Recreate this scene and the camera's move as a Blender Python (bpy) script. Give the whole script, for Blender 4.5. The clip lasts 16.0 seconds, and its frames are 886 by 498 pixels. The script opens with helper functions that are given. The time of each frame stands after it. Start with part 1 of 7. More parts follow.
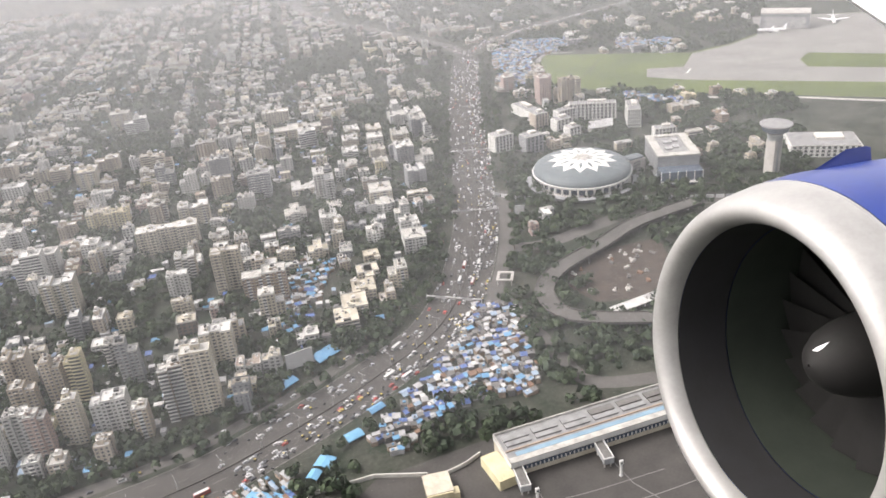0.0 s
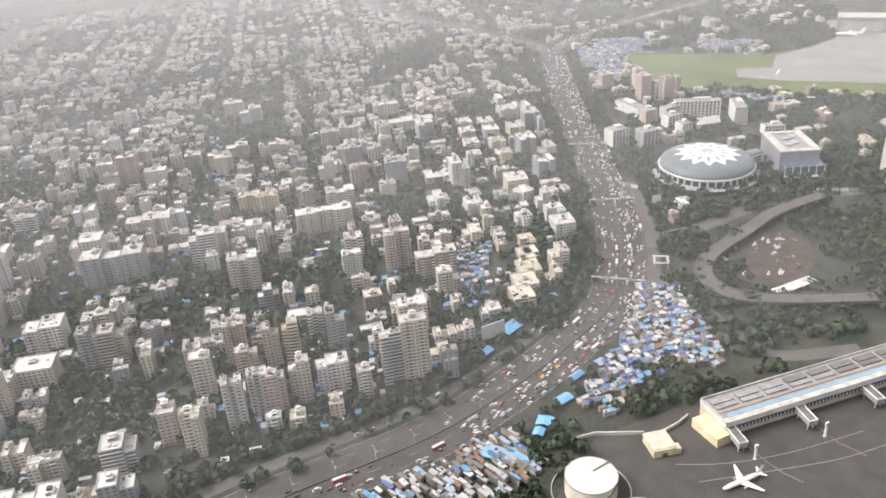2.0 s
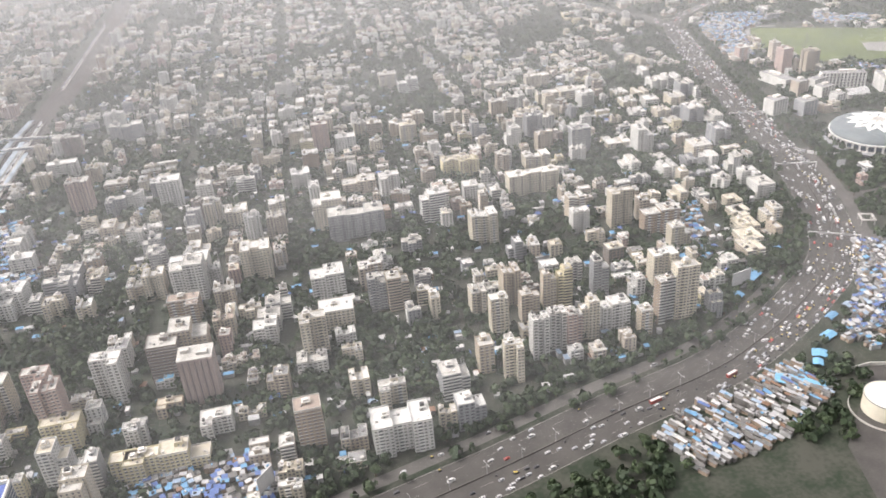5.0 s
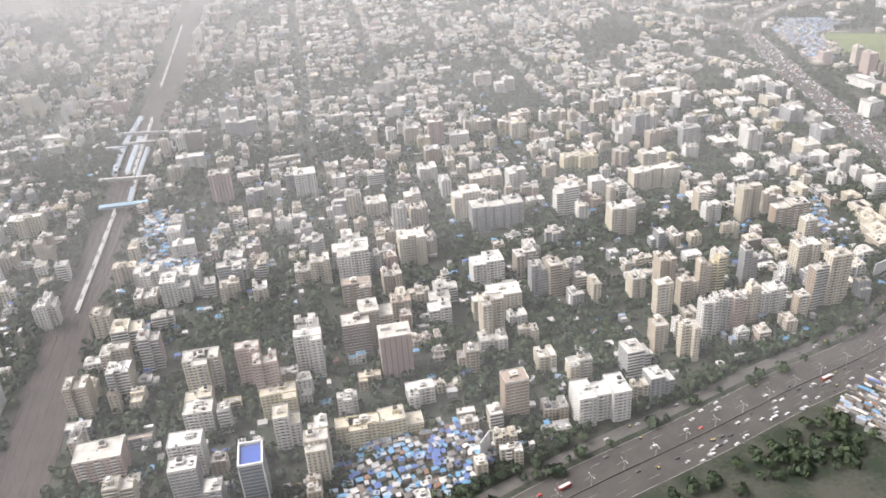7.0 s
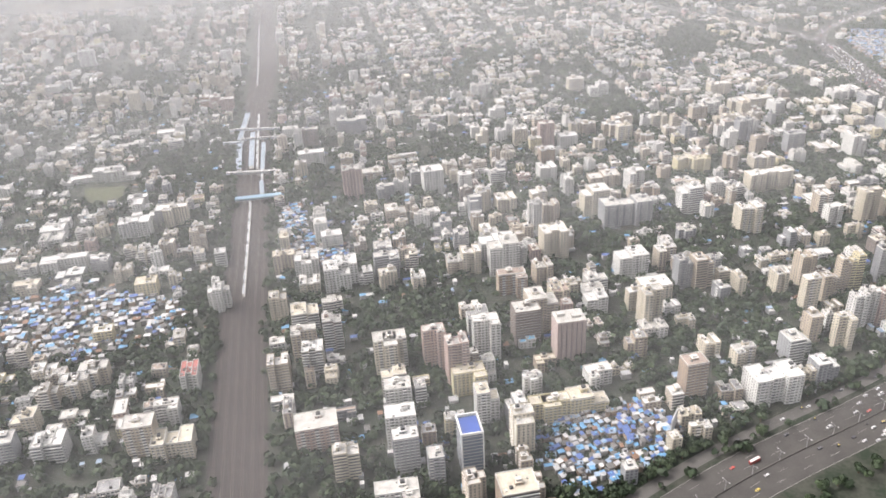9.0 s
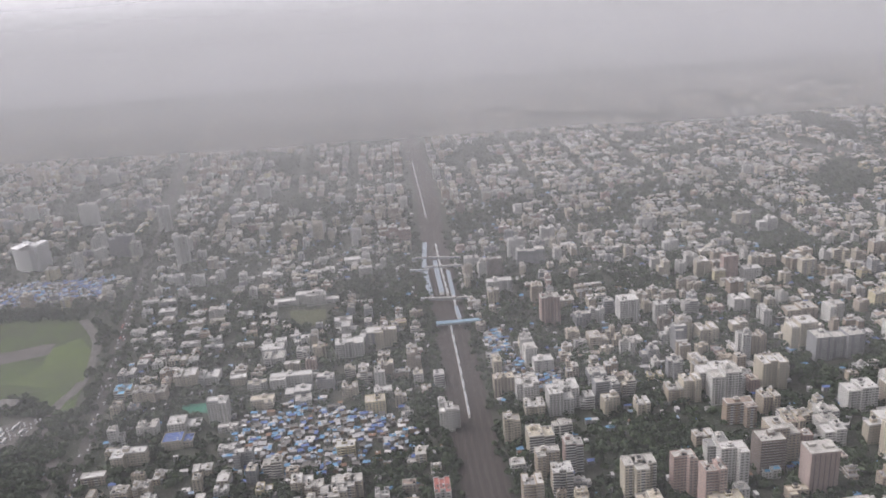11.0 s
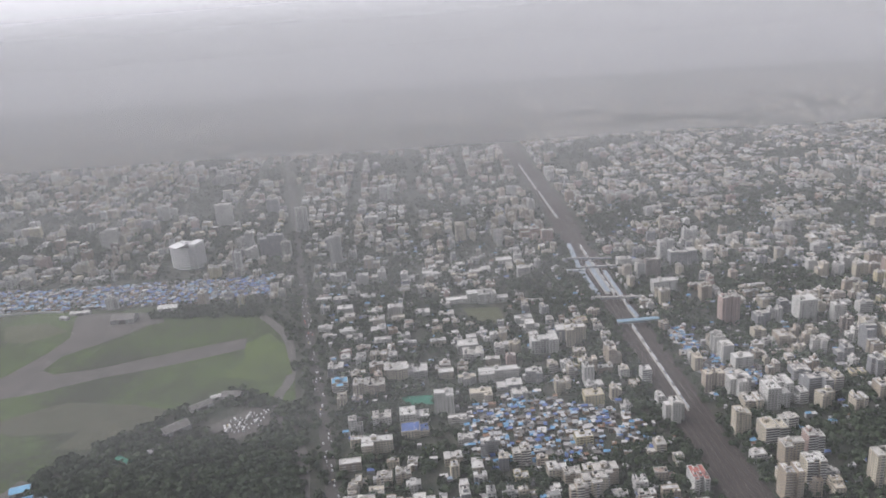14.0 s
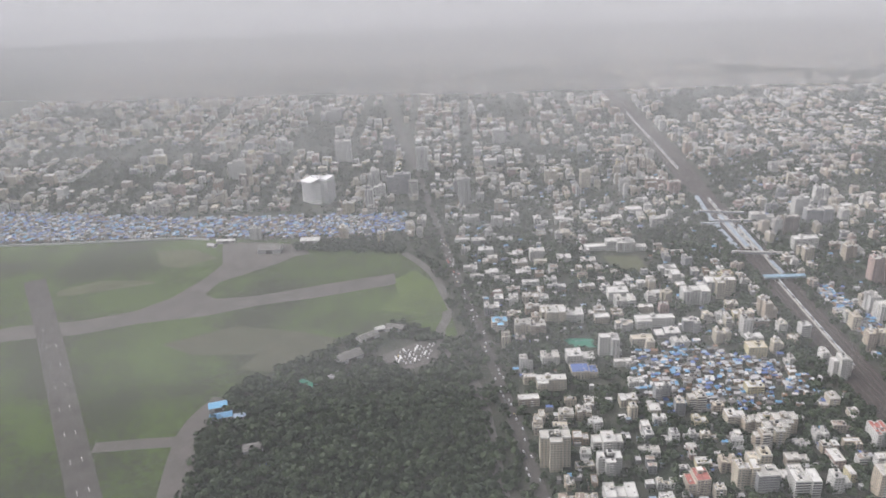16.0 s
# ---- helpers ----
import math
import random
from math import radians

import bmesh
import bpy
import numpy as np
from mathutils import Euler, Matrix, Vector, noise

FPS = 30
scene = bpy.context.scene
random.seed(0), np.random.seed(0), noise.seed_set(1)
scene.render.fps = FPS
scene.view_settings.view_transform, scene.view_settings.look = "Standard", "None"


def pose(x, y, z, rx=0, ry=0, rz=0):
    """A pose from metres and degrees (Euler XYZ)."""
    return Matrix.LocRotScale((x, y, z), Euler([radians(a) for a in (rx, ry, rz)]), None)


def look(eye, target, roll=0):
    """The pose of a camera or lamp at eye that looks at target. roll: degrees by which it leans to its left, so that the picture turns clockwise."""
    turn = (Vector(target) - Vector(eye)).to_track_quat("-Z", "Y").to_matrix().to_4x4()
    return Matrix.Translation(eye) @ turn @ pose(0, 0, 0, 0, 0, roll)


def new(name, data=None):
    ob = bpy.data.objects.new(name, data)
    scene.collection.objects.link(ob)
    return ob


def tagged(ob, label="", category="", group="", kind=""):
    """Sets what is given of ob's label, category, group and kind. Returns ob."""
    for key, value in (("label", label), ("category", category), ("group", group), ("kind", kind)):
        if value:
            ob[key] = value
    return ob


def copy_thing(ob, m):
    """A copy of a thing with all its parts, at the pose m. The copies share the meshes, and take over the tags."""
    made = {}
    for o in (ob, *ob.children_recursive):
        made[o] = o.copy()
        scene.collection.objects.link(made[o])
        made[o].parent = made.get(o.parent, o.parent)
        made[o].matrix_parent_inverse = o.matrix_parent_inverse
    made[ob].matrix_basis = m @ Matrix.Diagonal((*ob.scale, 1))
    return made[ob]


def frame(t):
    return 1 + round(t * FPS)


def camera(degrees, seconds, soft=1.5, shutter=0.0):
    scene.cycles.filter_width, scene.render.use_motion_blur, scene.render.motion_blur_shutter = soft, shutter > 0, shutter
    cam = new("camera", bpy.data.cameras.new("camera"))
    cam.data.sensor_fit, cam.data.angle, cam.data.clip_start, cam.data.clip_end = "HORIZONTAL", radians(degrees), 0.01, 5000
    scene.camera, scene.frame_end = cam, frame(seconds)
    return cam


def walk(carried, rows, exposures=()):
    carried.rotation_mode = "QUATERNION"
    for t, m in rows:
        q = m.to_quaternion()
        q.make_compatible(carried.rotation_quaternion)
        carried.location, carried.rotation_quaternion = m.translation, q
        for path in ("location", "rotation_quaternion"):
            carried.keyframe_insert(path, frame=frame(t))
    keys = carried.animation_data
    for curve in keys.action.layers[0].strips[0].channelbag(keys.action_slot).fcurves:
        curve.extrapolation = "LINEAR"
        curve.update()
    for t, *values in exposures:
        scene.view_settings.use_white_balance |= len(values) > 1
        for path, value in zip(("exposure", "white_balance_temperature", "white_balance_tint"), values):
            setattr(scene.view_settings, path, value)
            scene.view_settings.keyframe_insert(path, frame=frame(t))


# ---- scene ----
cam = camera(57.7, 16.0, 1.7)
UNIT = 0.44  # the length of a metre of the plan
METRES, EYE, TILT, LEAN, TURN = 1350.0 * UNIT, 364.4 * UNIT, -27.38, 4.97, -19.46
ROWS = [
    (0.0, 0.00037, 0.00132, 0.00021, 0.046, 0.046, -0.109),
    (0.5, -0.02779, -0.0084, -0.00266, 0.102, -0.117, -0.574),
    (1.0, -0.05603, -0.01814, -0.00553, 0.153, -0.111, -0.686),
    (1.5, -0.08436, -0.02791, -0.00841, 0.195, -0.062, -1.055),
    (2.0, -0.11278, -0.03771, -0.0113, 0.197, -0.154, -1.154),
    (2.5, -0.14127, -0.04754, -0.01419, 0.252, -1.08, -1.069),
    (3.0, -0.16985, -0.05739, -0.0171, 0.233, -1.544, -1.024),
    (3.5, -0.19851, -0.06727, -0.02001, 0.281, -1.533, -1.011),
    (4.0, -0.22726, -0.07718, -0.02294, 0.485, -1.831, -1.144),
    (4.2, -0.23878, -0.08115, -0.02411, 0.504, -1.895, -1.076),
    (6.3, -0.36057, -0.12311, -0.03649, 0.728, -1.967, -1.899),
    (6.5, -0.37224, -0.12713, -0.03767, 0.822, -1.926, -1.767),
    (7.0, -0.40149, -0.13721, -0.04065, 0.709, -1.854, -1.906),
    (7.5, -0.43082, -0.14731, -0.04363, 0.732, -1.797, -2.188),
    (8.0, -0.46023, -0.15743, -0.04662, 0.727, -1.747, -2.415),
    (8.5, -0.48973, -0.16759, -0.04962, 0.744, -1.719, -2.655),
    (9.0, -0.51931, -0.17777, -0.05262, 0.98, -1.684, -2.98),
    (9.5, -0.54897, -0.18798, -0.05564, 1.848, 0.87, -3.52),
    (10.0, -0.57872, -0.19822, -0.05866, 3.782, 5.371, -3.847),
    (10.2, -0.59064, -0.20232, -0.05987, 4.739, 6.273, -4.248),
    (12.3, -0.71663, -0.24567, -0.07267, 7.363, 7.422, -4.409),
    (12.5, -0.72871, -0.24982, -0.0739, 7.258, 7.454, -4.506),
    (13.0, -0.75896, -0.26022, -0.07697, 7.345, 7.473, -4.699),
    (13.5, -0.78929, -0.27065, -0.08006, 7.405, 7.31, -4.771),
    (14.0, -0.8197, -0.28111, -0.08315, 7.586, 7.039, -4.799),
    (14.5, -0.8502, -0.2916, -0.08624, 7.682, 6.476, -4.903),
    (15.0, -0.88078, -0.30211, -0.08935, 7.951, 6.238, -5.555),
    (15.5, -0.91144, -0.31265, -0.09247, 8.873, 5.304, -6.493),
    (16.0, -0.94219, -0.32322, -0.09559, 10.174, 2.521, -7.811),
]
PATH = [(t, pose(0, 0, EYE, TILT, LEAN, TURN) @ pose(METRES * x, METRES * y, METRES * z, 90 + pitch, roll, yaw)) for t, x, y, z, yaw, pitch, roll in ROWS]
EXPOSURES = [(0.0, 1.15, 6740, 14), (4.0, 1.18, 6740, 14), (7.0, 1.31, 6680, 14), (8.5, 1.32, 6670, 14), (9.2, 1.23, 6650, 15), (10.0, 0.6, 6610, 18), (12.5, 0.34, 6310, 16), (14.5, 0.34, 6340, 15), (15.5, 0.42, 6390, 15), (16.0, 0.68, 6440, 14)]
walk(cam, PATH, EXPOSURES)

# ---------------------------------------------------------------- sky and sun
world = bpy.data.worlds.new("overcast_sky")
scene.world = world
world.use_nodes = True
wt = world.node_tree
for n in list(wt.nodes):
    wt.nodes.remove(n)
w_out = wt.nodes.new("ShaderNodeOutputWorld")
w_bg = wt.nodes.new("ShaderNodeBackground")
w_sky = wt.nodes.new("ShaderNodeTexSky")
w_sat = wt.nodes.new("ShaderNodeHueSaturation")
w_sky.sky_type = "NISHITA"
w_sky.sun_disc = False
w_sky.sun_elevation = radians(50)
w_sky.sun_rotation = radians(290)
w_sky.dust_density = 6.0
w_sky.air_density = 1.0
w_sat.inputs["Saturation"].default_value = 0.2
wt.links.new(w_sky.outputs[0], w_sat.inputs["Color"])
wt.links.new(w_sat.outputs[0], w_bg.inputs["Color"])
w_bg.inputs["Strength"].default_value = 0.15
wt.links.new(w_bg.outputs[0], w_out.inputs["Surface"])

sun_data = bpy.data.lights.new("sun", "SUN")
sun_data.energy = 0.8
sun_data.angle = radians(25)
sun_data.color = (1.0, 0.97, 0.92)
sun = new("sun", sun_data)
sun.matrix_world = look((-604, 218, 766), (0, 0, 0))

# ---------------------------------------------------------------- materials
MATS = {}


def surface(name, colour, rough=0.85, vary=0.25, scale=0.12, fine=2.0, second=None, amount=0.5, metal=0.0, streak=0.0, bump=0.0, spec=0.3):
    """Weathered surface: broad stains and fine grain in world metres; streak: rain marks that run down walls."""
    m = bpy.data.materials.new(name)
    m.use_nodes = True
    t = m.node_tree
    b = t.nodes["Principled BSDF"]
    b.inputs["Roughness"].default_value = rough
    b.inputs["Metallic"].default_value = metal
    b.inputs["Specular IOR Level"].default_value = spec
    geo = t.nodes.new("ShaderNodeNewGeometry")
    n1 = t.nodes.new("ShaderNodeTexNoise")
    n2 = t.nodes.new("ShaderNodeTexNoise")
    n1.inputs["Scale"].default_value, n2.inputs["Scale"].default_value = scale / UNIT, fine / UNIT
    n1.inputs["Detail"].default_value, n2.inputs["Detail"].default_value = 4.0, 3.0
    src = geo.outputs["Position"]
    if streak:
        mp = t.nodes.new("ShaderNodeMapping")
        mp.inputs["Scale"].default_value = (1, 1, streak)
        t.links.new(src, mp.inputs["Vector"])
        src = mp.outputs[0]
    t.links.new(src, n1.inputs["Vector"])
    t.links.new(src, n2.inputs["Vector"])
    ramp = t.nodes.new("ShaderNodeValToRGB")
    second = second or tuple(c * (1 - amount) for c in colour)
    ramp.color_ramp.elements[0].position, ramp.color_ramp.elements[1].position = 0.5 - vary, 0.5 + vary
    ramp.color_ramp.elements[0].color, ramp.color_ramp.elements[1].color = (*second, 1), (*colour, 1)
    add = t.nodes.new("ShaderNodeMath")
    add.operation = "MULTIPLY_ADD"
    add.inputs[1].default_value = 0.45
    t.links.new(n2.outputs["Fac"], add.inputs[0])
    sub = t.nodes.new("ShaderNodeMath")
    sub.operation = "MULTIPLY_ADD"
    sub.inputs[1].default_value, sub.inputs[2].default_value = 1.0, -0.22
    t.links.new(n1.outputs["Fac"], sub.inputs[0])
    t.links.new(sub.outputs[0], add.inputs[2])
    t.links.new(add.outputs[0], ramp.inputs["Fac"])
    t.links.new(ramp.outputs["Color"], b.inputs["Base Color"])
    if bump:
        bp = t.nodes.new("ShaderNodeBump")
        bp.inputs["Strength"].default_value, bp.inputs["Distance"].default_value = 0.6, bump * UNIT
        t.links.new(n2.outputs["Fac"], bp.inputs["Height"])
        t.links.new(bp.outputs[0], b.inputs["Normal"])
    MATS[name] = m
    return m


WALLS = ["cream_wall", "white_wall", "beige_wall", "grey_wall", "buff_wall", "pink_wall", "lemon_wall", "tan_wall", "brown_wall"]
surface("cream_wall", (0.496, 0.456, 0.368), second=(0.320, 0.288, 0.232), streak=0.15, scale=0.10, fine=0.9)
surface("white_wall", (0.536, 0.536, 0.513), second=(0.372, 0.372, 0.357), streak=0.15, scale=0.10, fine=0.9)
surface("beige_wall", (0.416, 0.360, 0.288), second=(0.272, 0.232, 0.184), streak=0.15, scale=0.10, fine=0.9)
surface("grey_wall", (0.285, 0.292, 0.300), second=(0.180, 0.188, 0.195), streak=0.15, scale=0.10, fine=0.9)
surface("buff_wall", (0.448, 0.400, 0.336), second=(0.288, 0.248, 0.208), streak=0.15, scale=0.10, fine=0.9)
surface("pink_wall", (0.416, 0.320, 0.288), second=(0.288, 0.216, 0.192), streak=0.15, scale=0.10, fine=0.9)
surface("lemon_wall", (0.528, 0.480, 0.320), second=(0.368, 0.328, 0.216), streak=0.15, scale=0.10, fine=0.9)
surface("tan_wall", (0.315, 0.247, 0.188), second=(0.210, 0.165, 0.128), streak=0.15, scale=0.10, fine=0.9)
surface("mauve_wall", (0.33, 0.27, 0.25), second=(0.27, 0.22, 0.205), streak=0.15, scale=0.10, fine=0.9)
surface("brown_wall", (0.20, 0.17, 0.15), second=(0.13, 0.11, 0.10), streak=0.15, scale=0.10, fine=0.9)
ROOFS = ["pale_roof", "white_roof", "grey_roof", "cream_roof", "brown_roof"]
surface("pale_roof", (0.433, 0.421, 0.391), second=(0.246, 0.239, 0.224), scale=0.16, fine=1.2)
surface("white_roof", (0.497, 0.497, 0.482), second=(0.360, 0.353, 0.338), scale=0.16, fine=1.2)
surface("grey_roof", (0.255, 0.255, 0.255), second=(0.150, 0.150, 0.150), scale=0.16, fine=1.2)
surface("cream_roof", (0.477, 0.440, 0.361), second=(0.303, 0.275, 0.224), scale=0.16, fine=1.2)
surface("brown_roof", (0.30, 0.24, 0.20), second=(0.18, 0.15, 0.13), scale=0.16, fine=1.2)
surface("trim", (0.533, 0.518, 0.482), second=(0.374, 0.360, 0.331), scale=0.3, fine=1.5)
surface("pane", (0.055, 0.06, 0.065), rough=0.3, second=(0.10, 0.10, 0.105), scale=0.4, fine=1.7, spec=0.5)
surface("tank_black", (0.03, 0.03, 0.032), rough=0.5, second=(0.05, 0.05, 0.05))
surface("ground", (0.046, 0.047, 0.038), second=(0.016, 0.024, 0.014), scale=0.03, fine=0.3, vary=0.12)
surface("asphalt", (0.066, 0.062, 0.058), second=(0.042, 0.040, 0.038), scale=0.05, fine=0.6)
surface("old_asphalt", (0.10, 0.095, 0.09), second=(0.065, 0.062, 0.058), scale=0.04, fine=0.5)
surface("taxi_grey", (0.090, 0.083, 0.078), second=(0.061, 0.058, 0.054), scale=0.03, fine=0.4)
surface("worn_grass", (0.060, 0.060, 0.040), second=(0.040, 0.046, 0.027), scale=0.03, fine=0.3)
surface("mud", (0.068, 0.054, 0.045), second=(0.036, 0.030, 0.026), scale=0.08, fine=0.6)
surface("runway_grey", (0.204, 0.200, 0.191), second=(0.153, 0.149, 0.143), scale=0.02, fine=0.2)
surface("concrete", (0.40, 0.385, 0.36), second=(0.27, 0.26, 0.245), scale=0.1, fine=0.8)
surface("ballast", (0.050, 0.043, 0.040), second=(0.030, 0.026, 0.024), scale=0.05, fine=0.7)
surface("steel_rail", (0.11, 0.09, 0.08), rough=0.45, metal=0.6, second=(0.12, 0.09, 0.08))
surface("grass", (0.041, 0.065, 0.016), second=(0.024, 0.031, 0.016), scale=0.007, fine=0.12, vary=0.11)
surface("bright_grass", (0.062, 0.092, 0.022), second=(0.042, 0.060, 0.020), scale=0.010, fine=0.12, vary=0.14)
surface("meadow", (0.088, 0.112, 0.036), second=(0.060, 0.080, 0.028), scale=0.010, fine=0.12, vary=0.14)
surface("dry_grass", (0.072, 0.078, 0.043), second=(0.048, 0.053, 0.029), scale=0.02, fine=0.2)
surface("leaf", (0.036, 0.054, 0.027), second=(0.015, 0.026, 0.014), scale=0.06, fine=0.8, rough=0.7)
surface("leaf_light", (0.049, 0.070, 0.034), second=(0.023, 0.036, 0.018), scale=0.06, fine=0.8, rough=0.7)
surface("bark", (0.10, 0.075, 0.05), second=(0.05, 0.04, 0.03), scale=0.5, fine=4)
SHEETS = ["tarp_blue", "tarp_deep", "tarp_pale", "sheet_white", "sheet_grey", "sheet_dark", "sheet_rust"]
surface("tarp_blue", (0.12, 0.26, 0.40), rough=0.5, second=(0.08, 0.18, 0.30), scale=0.2, fine=1.2)
surface("tarp_deep", (0.08, 0.13, 0.30), rough=0.5, second=(0.06, 0.09, 0.20), scale=0.2, fine=1.2)
surface("tarp_pale", (0.26, 0.33, 0.40), rough=0.5, second=(0.17, 0.22, 0.29), scale=0.2, fine=1.2)
surface("sheet_white", (0.496, 0.496, 0.480), rough=0.5, second=(0.288, 0.282, 0.270), scale=0.2, fine=1.2)
surface("sheet_grey", (0.36, 0.36, 0.36), rough=0.6, second=(0.22, 0.22, 0.22), scale=0.2, fine=1.2)
surface("sheet_dark", (0.15, 0.145, 0.14), rough=0.7, second=(0.09, 0.085, 0.08), scale=0.2, fine=1.2)
surface("sheet_rust", (0.196, 0.119, 0.077), rough=0.7, second=(0.126, 0.077, 0.056), scale=0.2, fine=1.2)
surface("dome_metal", (0.120, 0.141, 0.150), rough=0.45, second=(0.090, 0.105, 0.114), scale=0.08, fine=0.6)
surface("dome_white", (0.578, 0.578, 0.564), rough=0.5, second=(0.491, 0.491, 0.477), scale=0.2, fine=1.0)
surface("glass_blue", (0.06, 0.08, 0.11), rough=0.15, second=(0.10, 0.12, 0.15), scale=0.2, fine=0.8, spec=0.6)
surface("roof_blue", (0.042, 0.084, 0.294), rough=0.4, second=(0.035, 0.063, 0.210))
surface("roof_sky", (0.15, 0.34, 0.50), rough=0.5, second=(0.11, 0.26, 0.40), scale=0.15, fine=1.0)
surface("roof_red", (0.33, 0.12, 0.10), rough=0.7, second=(0.22, 0.09, 0.08), scale=0.15, fine=1.0)
surface("roof_green", (0.023, 0.153, 0.099), rough=0.6, second=(0.018, 0.099, 0.068))
surface("sheet_silver", (0.27, 0.32, 0.37), rough=0.45, second=(0.18, 0.21, 0.245), scale=0.15, fine=1.0)
surface("bridge_blue", (0.204, 0.306, 0.381), rough=0.5, second=(0.136, 0.211, 0.272))
surface("tank_cream", (0.554, 0.524, 0.434), rough=0.55, second=(0.449, 0.419, 0.344), scale=0.06, fine=0.6)
surface("car_white", (0.452, 0.452, 0.452), rough=0.3, second=(0.468, 0.468, 0.468), spec=0.5)
surface("car_silver", (0.42, 0.43, 0.45), rough=0.3, second=(0.34, 0.35, 0.36), spec=0.5)
surface("car_dark", (0.05, 0.05, 0.06), rough=0.3, second=(0.03, 0.03, 0.035), spec=0.5)
surface("car_red", (0.42, 0.05, 0.04), rough=0.3, second=(0.32, 0.04, 0.03), spec=0.5)
surface("car_yellow", (0.55, 0.42, 0.08), rough=0.4, second=(0.42, 0.32, 0.06), spec=0.5)
surface("rubber", (0.02, 0.02, 0.02), rough=0.9, second=(0.03, 0.03, 0.03))
surface("plane_white", (0.720, 0.720, 0.720), rough=0.35, second=(0.630, 0.630, 0.639), spec=0.5)
surface("panel_white", (0.503, 0.503, 0.490), rough=0.5, second=(0.394, 0.394, 0.387), scale=0.3)
surface("lip_metal", (0.391, 0.387, 0.374), rough=0.5, second=(0.323, 0.319, 0.306), metal=0.45, scale=2.0, fine=14.0, spec=0.5)
surface("cowl_blue", (0.022, 0.045, 0.22), rough=0.35, second=(0.018, 0.036, 0.17), scale=1.2, fine=9.0, spec=0.5)
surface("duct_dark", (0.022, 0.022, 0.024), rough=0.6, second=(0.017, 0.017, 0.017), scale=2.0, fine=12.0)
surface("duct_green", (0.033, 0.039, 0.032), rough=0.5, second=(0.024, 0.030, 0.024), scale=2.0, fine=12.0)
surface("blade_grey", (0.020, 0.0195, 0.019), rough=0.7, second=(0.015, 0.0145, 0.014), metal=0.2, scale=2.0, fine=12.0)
surface("road_paint", (0.70, 0.70, 0.66), second=(0.45, 0.45, 0.43), scale=0.4, fine=2)
surface("kerb_paint", (0.413, 0.405, 0.375), second=(0.225, 0.217, 0.203), scale=0.4, fine=2)


def haze_material(name, most, low, high, colour):
    """See-through white film imitating haze: scatters light, fades towards the ground, high up and in slow patches."""
    m = bpy.data.materials.new(name)
    m.use_nodes = True
    t = m.node_tree
    for n in list(t.nodes):
        t.nodes.remove(n)
    out = t.nodes.new("ShaderNodeOutputMaterial")
    mix = t.nodes.new("ShaderNodeMixShader")
    both = t.nodes.new("ShaderNodeMixShader")
    clear = t.nodes.new("ShaderNodeBsdfTransparent")
    front = t.nodes.new("ShaderNodeBsdfDiffuse")
    back = t.nodes.new("ShaderNodeBsdfTranslucent")
    front.inputs["Color"].default_value = back.inputs["Color"].default_value = (*colour, 1)
    both.inputs[0].default_value = 0.5
    geo = t.nodes.new("ShaderNodeNewGeometry")
    sep = t.nodes.new("ShaderNodeSeparateXYZ")
    rise = t.nodes.new("ShaderNodeMapRange")
    rise.interpolation_type = "SMOOTHSTEP"
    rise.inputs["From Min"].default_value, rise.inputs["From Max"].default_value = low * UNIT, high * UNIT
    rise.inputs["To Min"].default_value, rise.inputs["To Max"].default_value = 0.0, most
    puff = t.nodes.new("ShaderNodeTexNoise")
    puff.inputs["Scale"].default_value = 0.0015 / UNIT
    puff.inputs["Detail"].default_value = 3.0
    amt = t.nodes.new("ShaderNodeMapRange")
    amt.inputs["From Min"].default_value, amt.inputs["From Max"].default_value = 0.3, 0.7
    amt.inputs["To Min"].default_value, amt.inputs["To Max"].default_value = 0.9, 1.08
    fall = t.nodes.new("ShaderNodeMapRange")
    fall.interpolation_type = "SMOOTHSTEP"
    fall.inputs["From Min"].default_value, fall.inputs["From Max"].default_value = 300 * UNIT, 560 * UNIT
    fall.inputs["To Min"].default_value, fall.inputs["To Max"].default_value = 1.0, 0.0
    thin = t.nodes.new("ShaderNodeMath")
    thin.operation = "MULTIPLY"
    t.links.new(sep.outputs["Z"], fall.inputs["Value"])
    mul = t.nodes.new("ShaderNodeMath")
    mul.operation = "MULTIPLY"
    mul.use_clamp = True
    t.links.new(geo.outputs["Position"], sep.inputs[0])
    t.links.new(sep.outputs["Z"], rise.inputs["Value"])
    t.links.new(geo.outputs["Position"], puff.inputs["Vector"])
    t.links.new(puff.outputs["Fac"], amt.inputs["Value"])
    t.links.new(rise.outputs[0], thin.inputs[0])
    t.links.new(fall.outputs[0], thin.inputs[1])
    t.links.new(thin.outputs[0], mul.inputs[0])
    t.links.new(amt.outputs[0], mul.inputs[1])
    t.links.new(mul.outputs[0], mix.inputs[0])
    t.links.new(front.outputs[0], both.inputs[1])
    t.links.new(back.outputs[0], both.inputs[2])
    t.links.new(clear.outputs[0], mix.inputs[1])
    t.links.new(both.outputs[0], mix.inputs[2])
    t.links.new(mix.outputs[0], out.inputs["Surface"])
    MATS[name] = m
    return m


